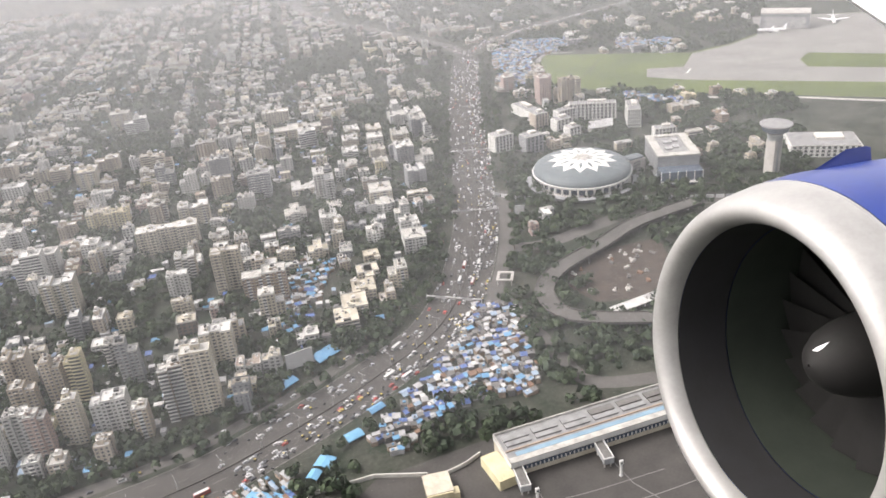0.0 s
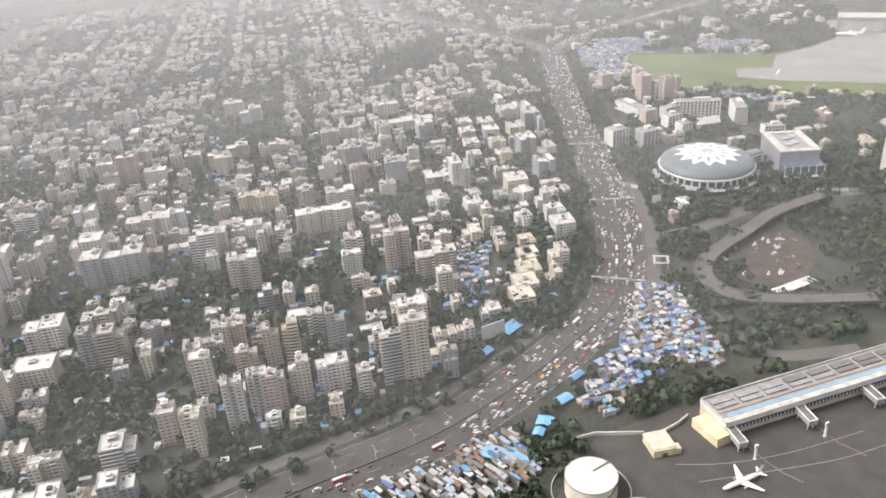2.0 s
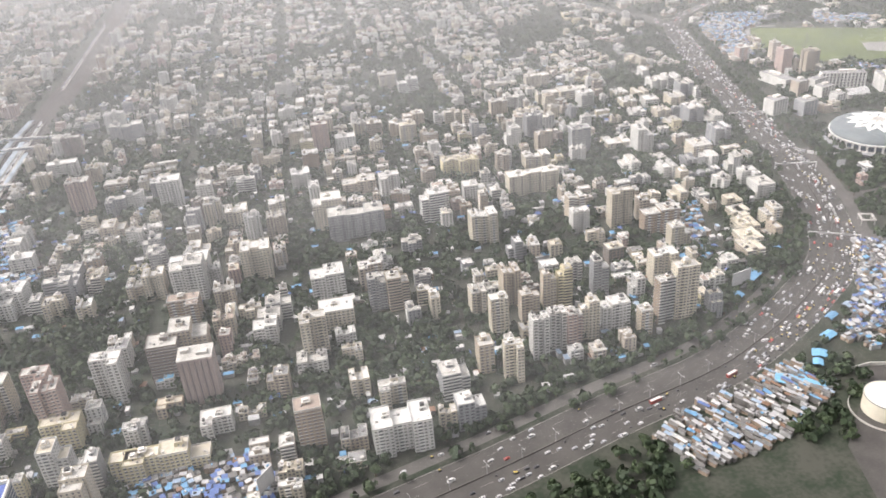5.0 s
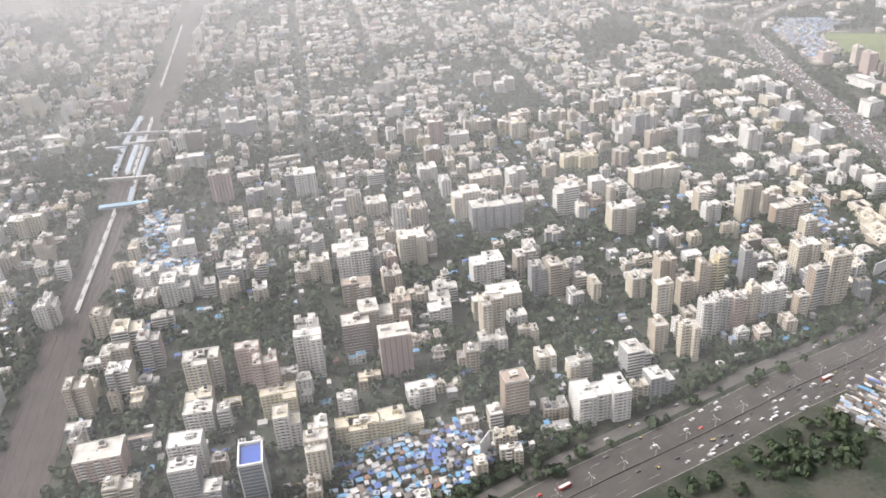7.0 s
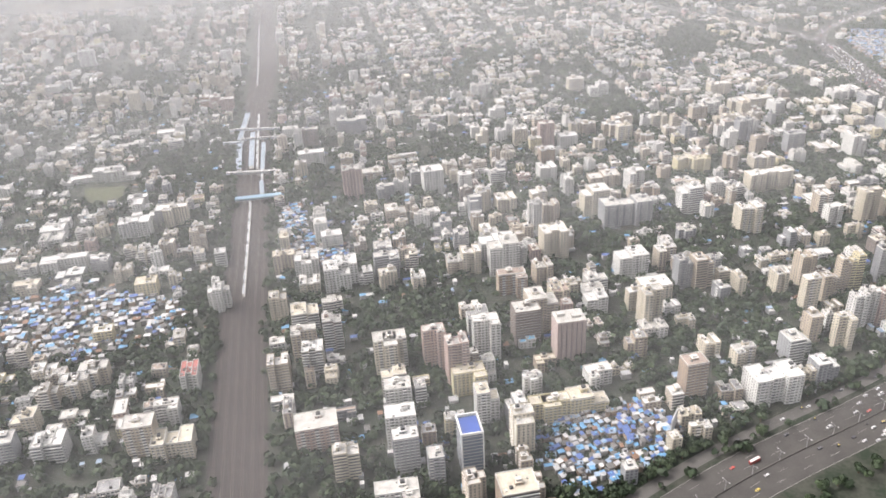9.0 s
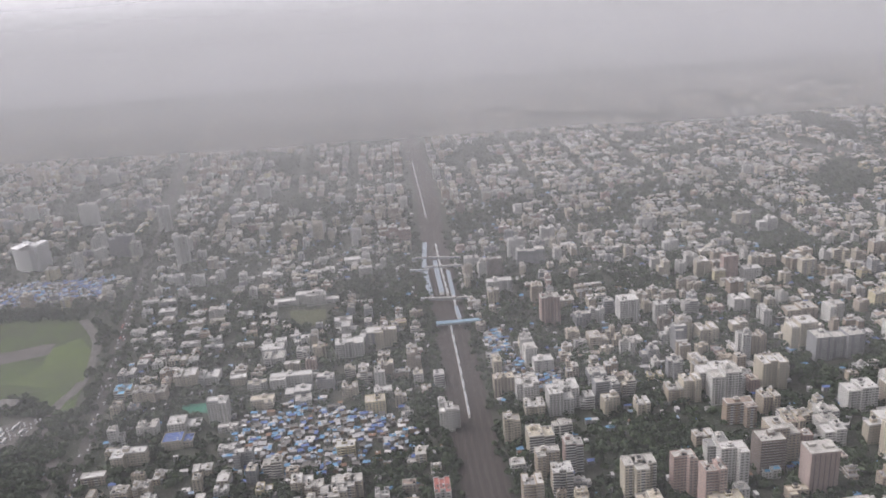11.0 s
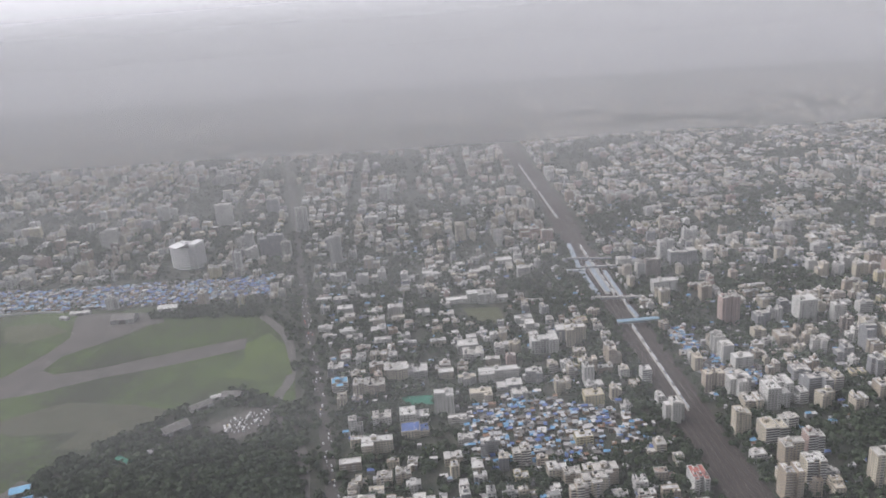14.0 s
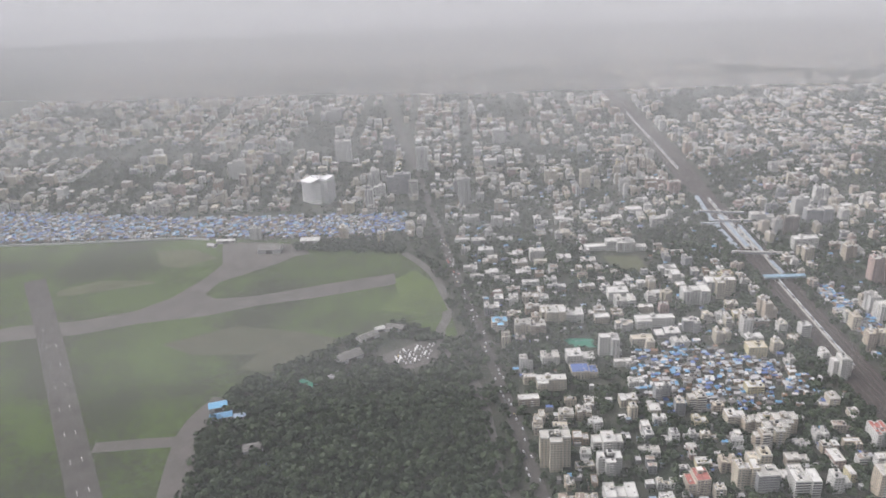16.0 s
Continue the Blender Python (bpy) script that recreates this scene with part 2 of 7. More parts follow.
# ---------------------------------------------------------------- mesh helpers
class Quads:
    """Four-cornered faces by material, gathered fast and turned into one mesh."""

    def __init__(self):
        self.found = []

    def add(self, q, mat):
        q = np.asarray(q, float).reshape(-1, 4, 3)
        if len(q):
            self.found.append((q, mat))
        return self

    def box(self, mat, x, y, z, w, d, h, turn=0.0, bottom=False):
        self.add(boxes([(x, y, z, w, d, h, turn)], bottom), mat)
        return self

    def moved(self, x, y, z, turn, into):
        c, s = math.cos(turn), math.sin(turn)
        r = np.array([[c, s, 0], [-s, c, 0], [0, 0, 1]])
        for q, mat in self.found:
            into.add(q @ r + (x, y, z), mat)

    def mesh(self, name):
        me = bpy.data.meshes.new(name)
        if not self.found:
            return me
        q = np.concatenate([a for a, _ in self.found])
        names = sorted({mat for _, mat in self.found})
        for n in names:
            me.materials.append(MATS[n])
        index = np.concatenate([np.full(len(a), names.index(mat)) for a, mat in self.found])
        n = len(q)
        me.vertices.add(4 * n)
        me.vertices.foreach_set("co", (q.reshape(-1) * UNIT).astype(np.float32))
        me.loops.add(4 * n)
        me.loops.foreach_set("vertex_index", np.arange(4 * n, dtype=np.int32))
        me.polygons.add(n)
        me.polygons.foreach_set("loop_start", np.arange(0, 4 * n, 4, dtype=np.int32))
        me.polygons.foreach_set("material_index", index.astype(np.int32))
        me.update(calc_edges=True)
        return me


BOX = np.array([[(-1, -1, 0), (1, -1, 0), (1, -1, 1), (-1, -1, 1)], [(1, -1, 0), (1, 1, 0), (1, 1, 1), (1, -1, 1)],
                [(1, 1, 0), (-1, 1, 0), (-1, 1, 1), (1, 1, 1)], [(-1, 1, 0), (-1, -1, 0), (-1, -1, 1), (-1, 1, 1)],
                [(-1, -1, 1), (1, -1, 1), (1, 1, 1), (-1, 1, 1)], [(-1, 1, 0), (1, 1, 0), (1, -1, 0), (-1, -1, 0)]], float)


def boxes(rows, bottom=False):
    """Boxes from rows of x, y, base z, width, depth, height and turn (radians)."""
    a = np.asarray(rows, float).reshape(-1, 7)
    unit = BOX if bottom else BOX[:5]
    v = unit[None] * np.stack([a[:, 3] / 2, a[:, 4] / 2, a[:, 5]], 1)[:, None, None, :]
    c, s = np.cos(a[:, 6])[:, None, None], np.sin(a[:, 6])[:, None, None]
    out = np.empty_like(v)
    out[..., 0] = v[..., 0] * c - v[..., 1] * s + a[:, 0, None, None]
    out[..., 1] = v[..., 0] * s + v[..., 1] * c + a[:, 1, None, None]
    out[..., 2] = v[..., 2] + a[:, 2, None, None]
    return out.reshape(-1, 4, 3)


def part(name, quads, parent=None, label=""):
    ob = new(name, quads.mesh(name) if isinstance(quads, Quads) else quads)
    ob.parent = parent
    return tagged(ob, label) if label else ob


def thing(name, label, category, x=0, y=0, z=0, turn=0.0, group="", kind=""):
    """An empty at a thing's base, to carry its parts."""
    ob = new(name)
    ob.empty_display_size = 0.5
    ob.matrix_world = Matrix.Translation((x * UNIT, y * UNIT, z * UNIT)) @ Matrix.Rotation(turn, 4, "Z")
    return tagged(ob, label, category, group, kind)


def strip(points, left, right, z):
    """A ribbon along a line of points, from left to right of it, smoothed by its bisectors."""
    p = np.array(points, float)
    d = np.gradient(p, axis=0)
    d /= np.linalg.norm(d, axis=1)[:, None]
    nrm = np.stack([-d[:, 1], d[:, 0]], 1)
    a, b = p + nrm * left, p + nrm * right
    za = np.full((len(p), 1), z)
    a, b = np.hstack([a, za]), np.hstack([b, za])
    return np.stack([b[:-1], b[1:], a[1:], a[:-1]], 1)


def smooth(points, n=12):
    """Catmull-Rom line through points."""
    p = np.array(points, float)
    p = np.vstack([2 * p[0] - p[1], p, 2 * p[-1] - p[-2]])
    out = []
    for i in range(1, len(p) - 2):
        for k in range(n):
            u = k / n
            out.append(0.5 * (2 * p[i] + (p[i + 1] - p[i - 1]) * u + (2 * p[i - 1] - 5 * p[i] + 4 * p[i + 1] - p[i + 2]) * u * u
                              + (3 * p[i] - p[i - 1] - 3 * p[i + 1] + p[i + 2]) * u ** 3))
    out.append(p[-2])
    out = np.array(out)
    run = np.concatenate([[0], np.cumsum(np.linalg.norm(np.diff(out, axis=0), axis=1))])
    at = np.linspace(0, run[-1], max(2, int(run[-1] / 10)))
    return np.stack([np.interp(at, run, out[:, k]) for k in range(2)], 1)


def kerbed(points, left, right, z, h):
    """A raised ribbon with upright sides."""
    top = strip(points, left, right, z + h)
    sides = []
    for a, b in ((0, 1), (2, 3)):
        s = np.stack([top[:, a], top[:, b], top[:, b], top[:, a]], 1)
        s[:, :2, 2] = z
        sides.append(s)
    return np.concatenate([top] + sides)


def inside(x, y, poly):
    hit, j = False, len(poly) - 1
    for i in range(len(poly)):
        (xi, yi), (xj, yj) = poly[i], poly[j]
        if (yi > y) != (yj > y) and x < (xj - xi) * (y - yi) / (yj - yi) + xi:
            hit = not hit
        j = i
    return hit


def fan(poly, z):
    """A flat patch from a polygon, as a mesh with triangulated ngon."""
    bm = bmesh.new()
    f = bm.faces.new([bm.verts.new((x * UNIT, y * UNIT, z * UNIT)) for x, y in poly])
    if f.normal.z < 0:
        f.normal_flip()
    bm.normal_update()
    if f.normal.z < 0:
        f.normal_flip()
    bmesh.ops.triangulate(bm, faces=bm.faces[:])
    me = bpy.data.meshes.new("patch")
    bm.to_mesh(me)
    bm.free()
    return me


def patch(name, poly, z, mat, label, category):
    me = fan(poly, z)
    me.materials.append(MATS[mat])
    return tagged(new(name, me), label, category, kind="structure")


# ---------------------------------------------------------------- plan
HIGHWAY = smooth([(-1250, 140), (-800, 262), (-560, 332), (-400, 378), (-250, 405), (-155, 424), (-65, 438), (-6, 456), (81, 497), (167, 558), (242, 685), (306, 857), (387, 1094), (495, 1378)])
RAILWAY = smooth([(-830, 100), (-800, 300), (-772, 552), (-748, 778), (-710, 1076), (-665, 1450), (-609, 1841), (-553, 2425), (-470, 3300), (-380, 4400)])
WEST_ROAD = smooth([(-1175, 150), (-1183, 660), (-1188, 940), (-1200, 1250), (-1211, 1740), (-1235, 2600), (-1260, 3600)])
AIRFIELD = [(-2900, 1640), (-2300, 1530), (-1693, 1445), (-1420, 1385), (-1287, 1315), (-1238, 1230), (-1224, 1100), (-1222, 985), (-1240, 975), (-1300, 1045), (-1511, 914), (-1550, 830), (-1560, 250), (-2900, 250)]
WOOD = [(-1545, 900), (-1500, 930), (-1355, 1000), (-1250, 960), (-1225, 860), (-1203, 600), (-1203, 250), (-1548, 250)]
SHANTY_BAND = [(-2700, 1640), (-2100, 1512), (-1700, 1455), (-1430, 1395), (-1262, 1377), (-1253, 1480), (-1700, 1560), (-2100, 1690), (-2700, 1800)]
NORTH_FIELD = [(585, 1254), (616, 1297), (819, 1159), (900, 1165), (985, 1195), (1061, 1308), (1500, 1050), (1300, 480), (879, 810), (707, 955), (617, 1037), (534, 1107), (548, 1183)]
TERMINAL_APRON = [(-90, 150), (-20, 330), (60, 395), (130, 400), (330, 400), (700, 380), (700, 150)]
SLUMS = {
    "highway_slum": [(195, 566), (232, 546), (215, 490), (196, 428), (141, 446), (79, 408), (62, 432), (120, 480), (160, 515)],
    "blue_slum": [(72, 722), (104, 706), (75, 640), (42, 590), (24, 606)],
    "stall_yard": [(-107, 405), (-40, 414), (5, 425), (18, 385), (-60, 350), (-130, 345), (-150, 385)],
    "roadside_slum": [(-535, 480), (-480, 505), (-420, 480), (-400, 448), (-440, 420), (-530, 400)],
    "west_slum": [(-1010, 880), (-960, 905), (-880, 870), (-800, 800), (-810, 740), (-880, 735), (-960, 745), (-1025, 770)],
    "station_slum": [(-672, 1030), (-650, 1020), (-650, 890), (-600, 880), (-620, 850), (-640, 830), (-690, 850)],
    "far_slum": [(544, 1370), (600, 1430), (697, 1379), (667, 1310), (590, 1290), (498, 1122), (474, 1178)],
    "runway_slum": [(770, 1318), (855, 1246), (810, 1190), (733, 1253)],
    "office_slum": [(603, 1029), (667, 951), (639, 923), (576, 998)],
}


def near_line(x, y, line, reach):
    d = line - (x, y)
    return float((d * d).sum(1).min()) < reach * reach

# ---------------------------------------------------------------- ground and haze
ground = Quads()
gx, gy = np.linspace(-6000, 6000, 25), np.linspace(-4500, 7500, 25)
ground.add([[(gx[i], gy[j], 0), (gx[i + 1], gy[j], 0), (gx[i + 1], gy[j + 1], 0), (gx[i], gy[j + 1], 0)] for i in range(24) for j in range(24)], "ground")
tagged(part("ground", ground), "dark damp earth and weeds between the buildings", "ground", kind="structure")


SLANT = 0.22  # the haze lies square to the view, a little north-east


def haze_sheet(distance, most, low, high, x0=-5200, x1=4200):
    """One flat sheet standing in for the monsoon haze, hanging across the view at a distance north of the flight line.
    """
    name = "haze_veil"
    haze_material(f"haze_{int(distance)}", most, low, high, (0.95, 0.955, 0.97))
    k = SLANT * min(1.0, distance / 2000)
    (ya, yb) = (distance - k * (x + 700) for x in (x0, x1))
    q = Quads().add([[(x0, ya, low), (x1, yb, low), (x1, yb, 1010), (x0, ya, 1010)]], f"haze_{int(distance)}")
    return tagged(part(name, q), "thin grey-white sheet standing in for monsoon haze over the city", "haze", "haze veils", "structure")


# Opacity grows sheet by sheet to imitate haze depth; the nearest lifts dark tones.
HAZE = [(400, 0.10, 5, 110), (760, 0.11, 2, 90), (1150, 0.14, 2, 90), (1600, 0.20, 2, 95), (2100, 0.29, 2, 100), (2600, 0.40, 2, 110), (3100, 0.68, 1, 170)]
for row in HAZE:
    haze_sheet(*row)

# far glowing backdrop where the haze closes; painted brighter upward as hazy sky
m = bpy.data.materials.new("cloud_bank")
m.use_nodes = True
t = m.node_tree
for n in list(t.nodes):
    t.nodes.remove(n)
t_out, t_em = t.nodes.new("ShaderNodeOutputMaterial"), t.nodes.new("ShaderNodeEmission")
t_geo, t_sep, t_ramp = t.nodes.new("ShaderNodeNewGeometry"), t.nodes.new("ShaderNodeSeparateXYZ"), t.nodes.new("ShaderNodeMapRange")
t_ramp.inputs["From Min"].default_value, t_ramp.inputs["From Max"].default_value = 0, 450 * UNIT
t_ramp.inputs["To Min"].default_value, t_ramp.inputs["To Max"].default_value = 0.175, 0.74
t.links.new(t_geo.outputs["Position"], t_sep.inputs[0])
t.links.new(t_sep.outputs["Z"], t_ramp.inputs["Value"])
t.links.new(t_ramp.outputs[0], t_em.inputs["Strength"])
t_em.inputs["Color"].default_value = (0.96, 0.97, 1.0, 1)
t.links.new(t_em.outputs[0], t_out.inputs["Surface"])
MATS["cloud_bank"] = m
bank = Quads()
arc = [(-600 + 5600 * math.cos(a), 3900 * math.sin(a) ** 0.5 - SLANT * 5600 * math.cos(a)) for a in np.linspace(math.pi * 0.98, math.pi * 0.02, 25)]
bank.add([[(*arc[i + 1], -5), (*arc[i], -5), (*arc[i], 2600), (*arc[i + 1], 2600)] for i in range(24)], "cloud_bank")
tagged(part("backdrop", bank), "pale grey glowing backdrop standing in for the hazy sky", "cloud", kind="structure")

# ---------------------------------------------------------------- roads and railway
part_road = Quads().add(strip(HIGHWAY, 24, -24, 0.10), "asphalt")
tagged(part("highway", part_road), "wide grey multi-lane highway curving through the city", "road", kind="structure")
bend = HIGHWAY[(HIGHWAY[:, 1] < 520)]
mid_run = HIGHWAY[(HIGHWAY[:, 1] > 540) & (HIGHWAY[:, 1] < 800)]
service = Quads().add(strip(bend, 40, 29, 0.06), "old_asphalt").add(strip(mid_run, -25, -38, 0.06), "old_asphalt")
tagged(part("service_road", service), "worn asphalt service road beside the highway", "road", kind="structure")
median = Quads().add(kerbed(HIGHWAY, 0.35, -0.35, 0.10, 0.9), "taxi_grey")
tagged(part("median", median), "grey concrete divider along the highway", "kerb", kind="structure")
marks = Quads()
for k, off in enumerate((-16, -8, 8, 16)):
    s = strip(HIGHWAY, off + 0.07, off - 0.07, 0.115)
    marks.add(s[k % 3::3], "kerb_paint")
for off in (-23.4, 23.4):
    marks.add(strip(HIGHWAY, off + 0.1, off - 0.1, 0.115), "kerb_paint")
tagged(part("lane_marking", marks), "worn white lane lines on the highway", "marking", kind="stuff")

north_left = smooth([(495, 1378), (500, 1450), (488, 1500), (434, 1659), (339, 1967), (330, 2300), (420, 2900)])
north_right = smooth([(495, 1378), (540, 1430), (600, 1475), (760, 1540), (1100, 1640)])
for line, wide in ((north_left, 14), (north_right, 12)):
    tagged(part("road", Quads().add(strip(line, wide, -wide, 0.14), "old_asphalt")), "grey road branching from the highway junction", "road", kind="structure")
tagged(part("road", Quads().add(strip(WEST_ROAD, 7.5, -7.5, 0.08), "asphalt")), "straight dark road lined with trees beside the airfield", "road", kind="structure")
for pts, wide in (([(-1222, 150), (-1222, 600), (-1217, 746), (-1215, 798), (-1218, 858), (-1239, 901), (-1246, 934), (-1245, 1000), (-1229, 1050), (-1230, 1168), (-1250, 1236), (-1275, 1290)], 7),):
    tagged(part("road", Quads().add(strip(smooth(pts), wide, -wide, 0.07), "old_asphalt")), "pale perimeter road round the airfield", "road", kind="structure")

bed = Quads().add(kerbed(RAILWAY, 25, -25, 0, 0.6), "ballast")
tagged(part("railway_bed", bed), "brown ballast of the broad railway corridor", "railway", kind="structure")
rails = Quads()
for off in (-20, -12, -4, 4, 12, 20):
    for g_half in (-0.84, 0.84):
        rails.add(kerbed(RAILWAY[:170], off + g_half + 0.12, off + g_half - 0.12, 0.6, 0.2), "steel_rail")
tagged(part("rails", rails), "rusty steel rails of six tracks", "railway", kind="structure")

# ---------------------------------------------------------------- airfields
patch("airfield_grass", AIRFIELD, 0.05, "grass", "open green airfield grass", "grass")
patch("airport_grass", NORTH_FIELD, 0.05, "meadow", "open green grass beside the airport runway", "grass")
patch("apron", TERMINAL_APRON, 0.05, "asphalt", "dark asphalt apron before the terminal", "apron")


def ribbon(name, pts, wide, z, mat, label, category):
    return tagged(part(name, Quads().add(strip(smooth(pts), wide / 2, -wide / 2, z), mat)), label, category, kind="structure")


ribbon("runway", [(-1905, 1312), (-1810, 1090), (-1720, 870), (-1650, 700), (-1500, 330)], 34, 0.12, "asphalt", "dark narrow runway with white dashes", "runway")
ribbon("taxiway", [(-2500, 960), (-2100, 1050), (-1890, 1115), (-1780, 1118), (-1690, 1136)], 46, 0.09, "taxi_grey", "grey taxiway crossing the airfield", "taxiway")
patch("taxiway", [(-1701, 1158), (-1654, 1193), (-1610, 1261), (-1590, 1311), (-1600, 1385), (-1535, 1385), (-1466, 1318), (-1489, 1296), (-1543, 1262), (-1586, 1236), (-1602, 1194), (-1581, 1173), (-1513, 1172), (-1417, 1191), (-1297, 1209), (-1297, 1168), (-1413, 1146), (-1511, 1137), (-1590, 1117), (-1701, 1112)], 0.10, "taxi_grey", "broad worn grey-brown taxiway forking across the grass", "taxiway")
patch("hangar_apron", [(-1600, 1384), (-1535, 1384), (-1466, 1318), (-1440, 1322), (-1452, 1368), (-1520, 1392), (-1600, 1412)], 0.13, "taxi_grey", "worn concrete apron before the hangars", "apron")
patch("worn_grass", [(-1640, 1040), (-1538, 1075), (-1435, 1034), (-1373, 997), (-1425, 957), (-1476, 935), (-1524, 949), (-1500, 985), (-1590, 1000)], 0.08, "worn_grass", "trampled brown grass beside the taxiway", "ground")
ribbon("taxiway", [(-1528, 880), (-1556, 820), (-1560, 720), (-1552, 600), (-1545, 470)], 42, 0.10, "taxi_grey", "worn grey-brown apron edge beside the trees", "taxiway")
ribbon("taxiway", [(-1672, 806), (-1620, 804), (-1570, 800)], 20, 0.095, "taxi_grey", "short grey link between runway and apron", "taxiway")
patch("concourse", [(709, 1115), (762, 1091), (818, 1150), (898, 1159), (978, 1187), (1061, 1308), (1500, 1040), (1480, 760), (1040, 972), (962, 1043), (925, 1019), (907, 980), (1400, 560), (1340, 500), (930, 861), (729, 1021), (683, 1074)], 0.10, "runway_grey", "pale grey runway end and wide taxiway", "runway")
ribbon("road", [(533, 1105), (543, 1166), (583, 1256), (618, 1300), (663, 1285)], 8, 0.12, "runway_grey", "pale curved road round the airport grass", "road")
ribbon("road", [(583, 1117), (630, 1160), (678, 1214)], 3, 0.11, "dry_grass", "worn path over the airport grass", "path")
ribbon("road", [(640, 985), (702, 935), (787, 875), (869, 799), (1000, 690)], 8, 0.12, "concrete", "pale perimeter road below the runway", "road")

# ---------------------------------------------------------------- apartment buildings
FACES = {(0, -1): 0, (1, 0): 1, (0, 1): 2, (-1, 0): 3}


def facade(mx, my, mw, md, style, fine, panes, ledges, sills):
    """One storey's openings round a block: dark glass, sun ledges and balcony fronts."""
    for (ux, uy), face in FACES.items():
        run, reach = (mw, md / 2) if uy else (md, mw / 2)
        cx, cy = mx + ux * reach, my + uy * reach

        def slab_(along, z, length, out, h, into):
            row = (cx + ux * out / 2 + (along if uy else 0), cy + uy * out / 2 + (0 if uy else along), z, length if uy else out, out if uy else length, h, 0)
            q = boxes([row], out > 0.3)
            into.append(q if out > 0.3 else q[face:face + 1])

        bays = max(1, int(round(run / 3.8)))
        bay = run / bays
        if style == "band" and uy:
            slab_(0, 0.95, run * 0.94, 0.06, 1.6, panes)
            slab_(0, 0.0, run * 0.98, 0.9 if fine else 0.7, 0.85, sills)
        elif style == "mixed" and uy and bays > 2:
            for k in range(bays):
                at = -run / 2 + bay * (k + 0.5)
                if k % 3 == 1:
                    slab_(at, 0.3, bay * 0.9, 0.06, 2.2, panes)
                    slab_(at, 0.0, bay * 0.98, 1.2, 0.8, sills)
                else:
                    slab_(at, 0.9, bay * 0.5, 0.06, 1.5, panes)
                    if fine:
                        slab_(at, 2.45, bay * 0.66, 0.55, 0.1, ledges)
        else:
            for k in range(bays):
                at = -run / 2 + bay * (k + 0.5)
                slab_(at, 0.85, bay * (0.56 if uy else 0.4), 0.06, 1.55, panes)
                if fine and uy:
                    slab_(at, 2.45, bay * 0.74, 0.55, 0.1, ledges)


def apartment(w, d, floors, rng, wall, roof, fine=True):
    """An apartment building in its own axes, of one to three joined blocks of unequal height."""
    H = 3.1
    plan = rng.choice(["bar", "wings", "wings", "step", "step", "ell", "tee"]) if w > 13 else rng.choice(["bar", "step"])
    low = max(1, floors - rng.randint(1, 3))
    if plan == "bar":
        masses = [(0, 0, w, d, floors)]
    elif plan == "wings":
        masses = [(-w * 0.33, 0, w * 0.34, d * 1.08, floors), (w * 0.33, 0, w * 0.34, d * 1.08, floors), (0, d * 0.04, w * 0.33, d * 0.74, floors - (rng.random() < 0.5))]
    elif plan == "step":
        k = rng.uniform(0.5, 0.7)
        s_ = rng.choice((-1, 1))
        masses = [(s_ * w * (1 - k) / 2, 0, w * k, d, floors), (-s_ * w * k / 2, 0.03 * d, w * (1 - k), d * 0.86, low)]
    elif plan == "ell":
        masses = [(0, d * 0.2, w, d * 0.6, floors), (rng.choice((-1, 1)) * w * 0.3, -d * 0.3, w * 0.38, d * 0.4, floors)]
    else:
        masses = [(0, d * 0.12, w, d * 0.7, floors if rng.random() < 0.5 else low), (0, -d * 0.1, w * 0.42, d, floors)]
    style = rng.choices(["grid", "band", "mixed"], (4, 1.6, 5))[0]
    trim = rng.choices([wall, "trim", "white_wall"], (4, 3, 2))[0]
    walls, cover, head, tanks = Quads(), Quads(), Quads(), []
    rows = {}
    for i, (mx, my, mw, md, mf) in enumerate(masses):
        top = mf * H + 0.6
        walls.add(boxes([(mx, my, 0, mw, md, top, 0)])[:4], wall)
        cover.add(boxes([(mx, my, top - 0.05, mw - 0.1, md - 0.1, 0.05, 0)])[4:], roof)
        rim = rng.uniform(0.8, 1.3)
        walls.add(boxes([(mx, my - md / 2 + 0.15, top, mw, 0.3, rim, 0), (mx, my + md / 2 - 0.15, top, mw, 0.3, rim, 0), (mx - mw / 2 + 0.15, my, top, 0.3, md, rim, 0), (mx + mw / 2 - 0.15, my, top, 0.3, md, rim, 0)]), trim)
        for k in range(rng.randint(1, 4)):
            cover.add(boxes([(mx + rng.uniform(-0.38, 0.38) * mw, my + rng.uniform(-0.38, 0.38) * md, top, rng.uniform(0.8, 2.6), rng.uniform(0.8, 2.2), rng.uniform(0.5, 1.6), 0)]), rng.choice(["trim", "sheet_grey", "pale_roof", "sheet_dark", "white_roof", "grey_roof"]))
        if mf == floors and (i == 0 or rng.random() < 0.4) and (floors > 3 or rng.random() < 0.5):
            pw, pd = min(mw * 0.36, 6), min(md * 0.42, 5.5)
            px_, py_ = mx + rng.uniform(-0.2, 0.2) * mw, my + rng.uniform(-0.05, 0.22) * md
            tall = rng.choice((2.2, 2.5, 2.8, 4.2))
            head.add(boxes([(px_, py_, top, pw, pd, tall, 0)]), wall)
            head.add(boxes([(px_, py_, top + tall, pw + 0.7, pd + 0.7, 0.2, 0)], True), rng.choice(["trim", roof]))
            head.add(boxes([(px_, py_ - pd / 2 - 0.04, top, 1.1, 0.06, 2.0, 0)]), "pane")
            tanks.append((px_, py_, top + tall + 0.2, pw * 0.6, pd * 0.6, rng.uniform(1.2, 2.0)))
        rows[mf] = rows.get(mf, []) + [(mx, my, mw, md)]
    for k in range(rng.randint(0, 2)):
        mx, my, mw, md, mf = masses[0]
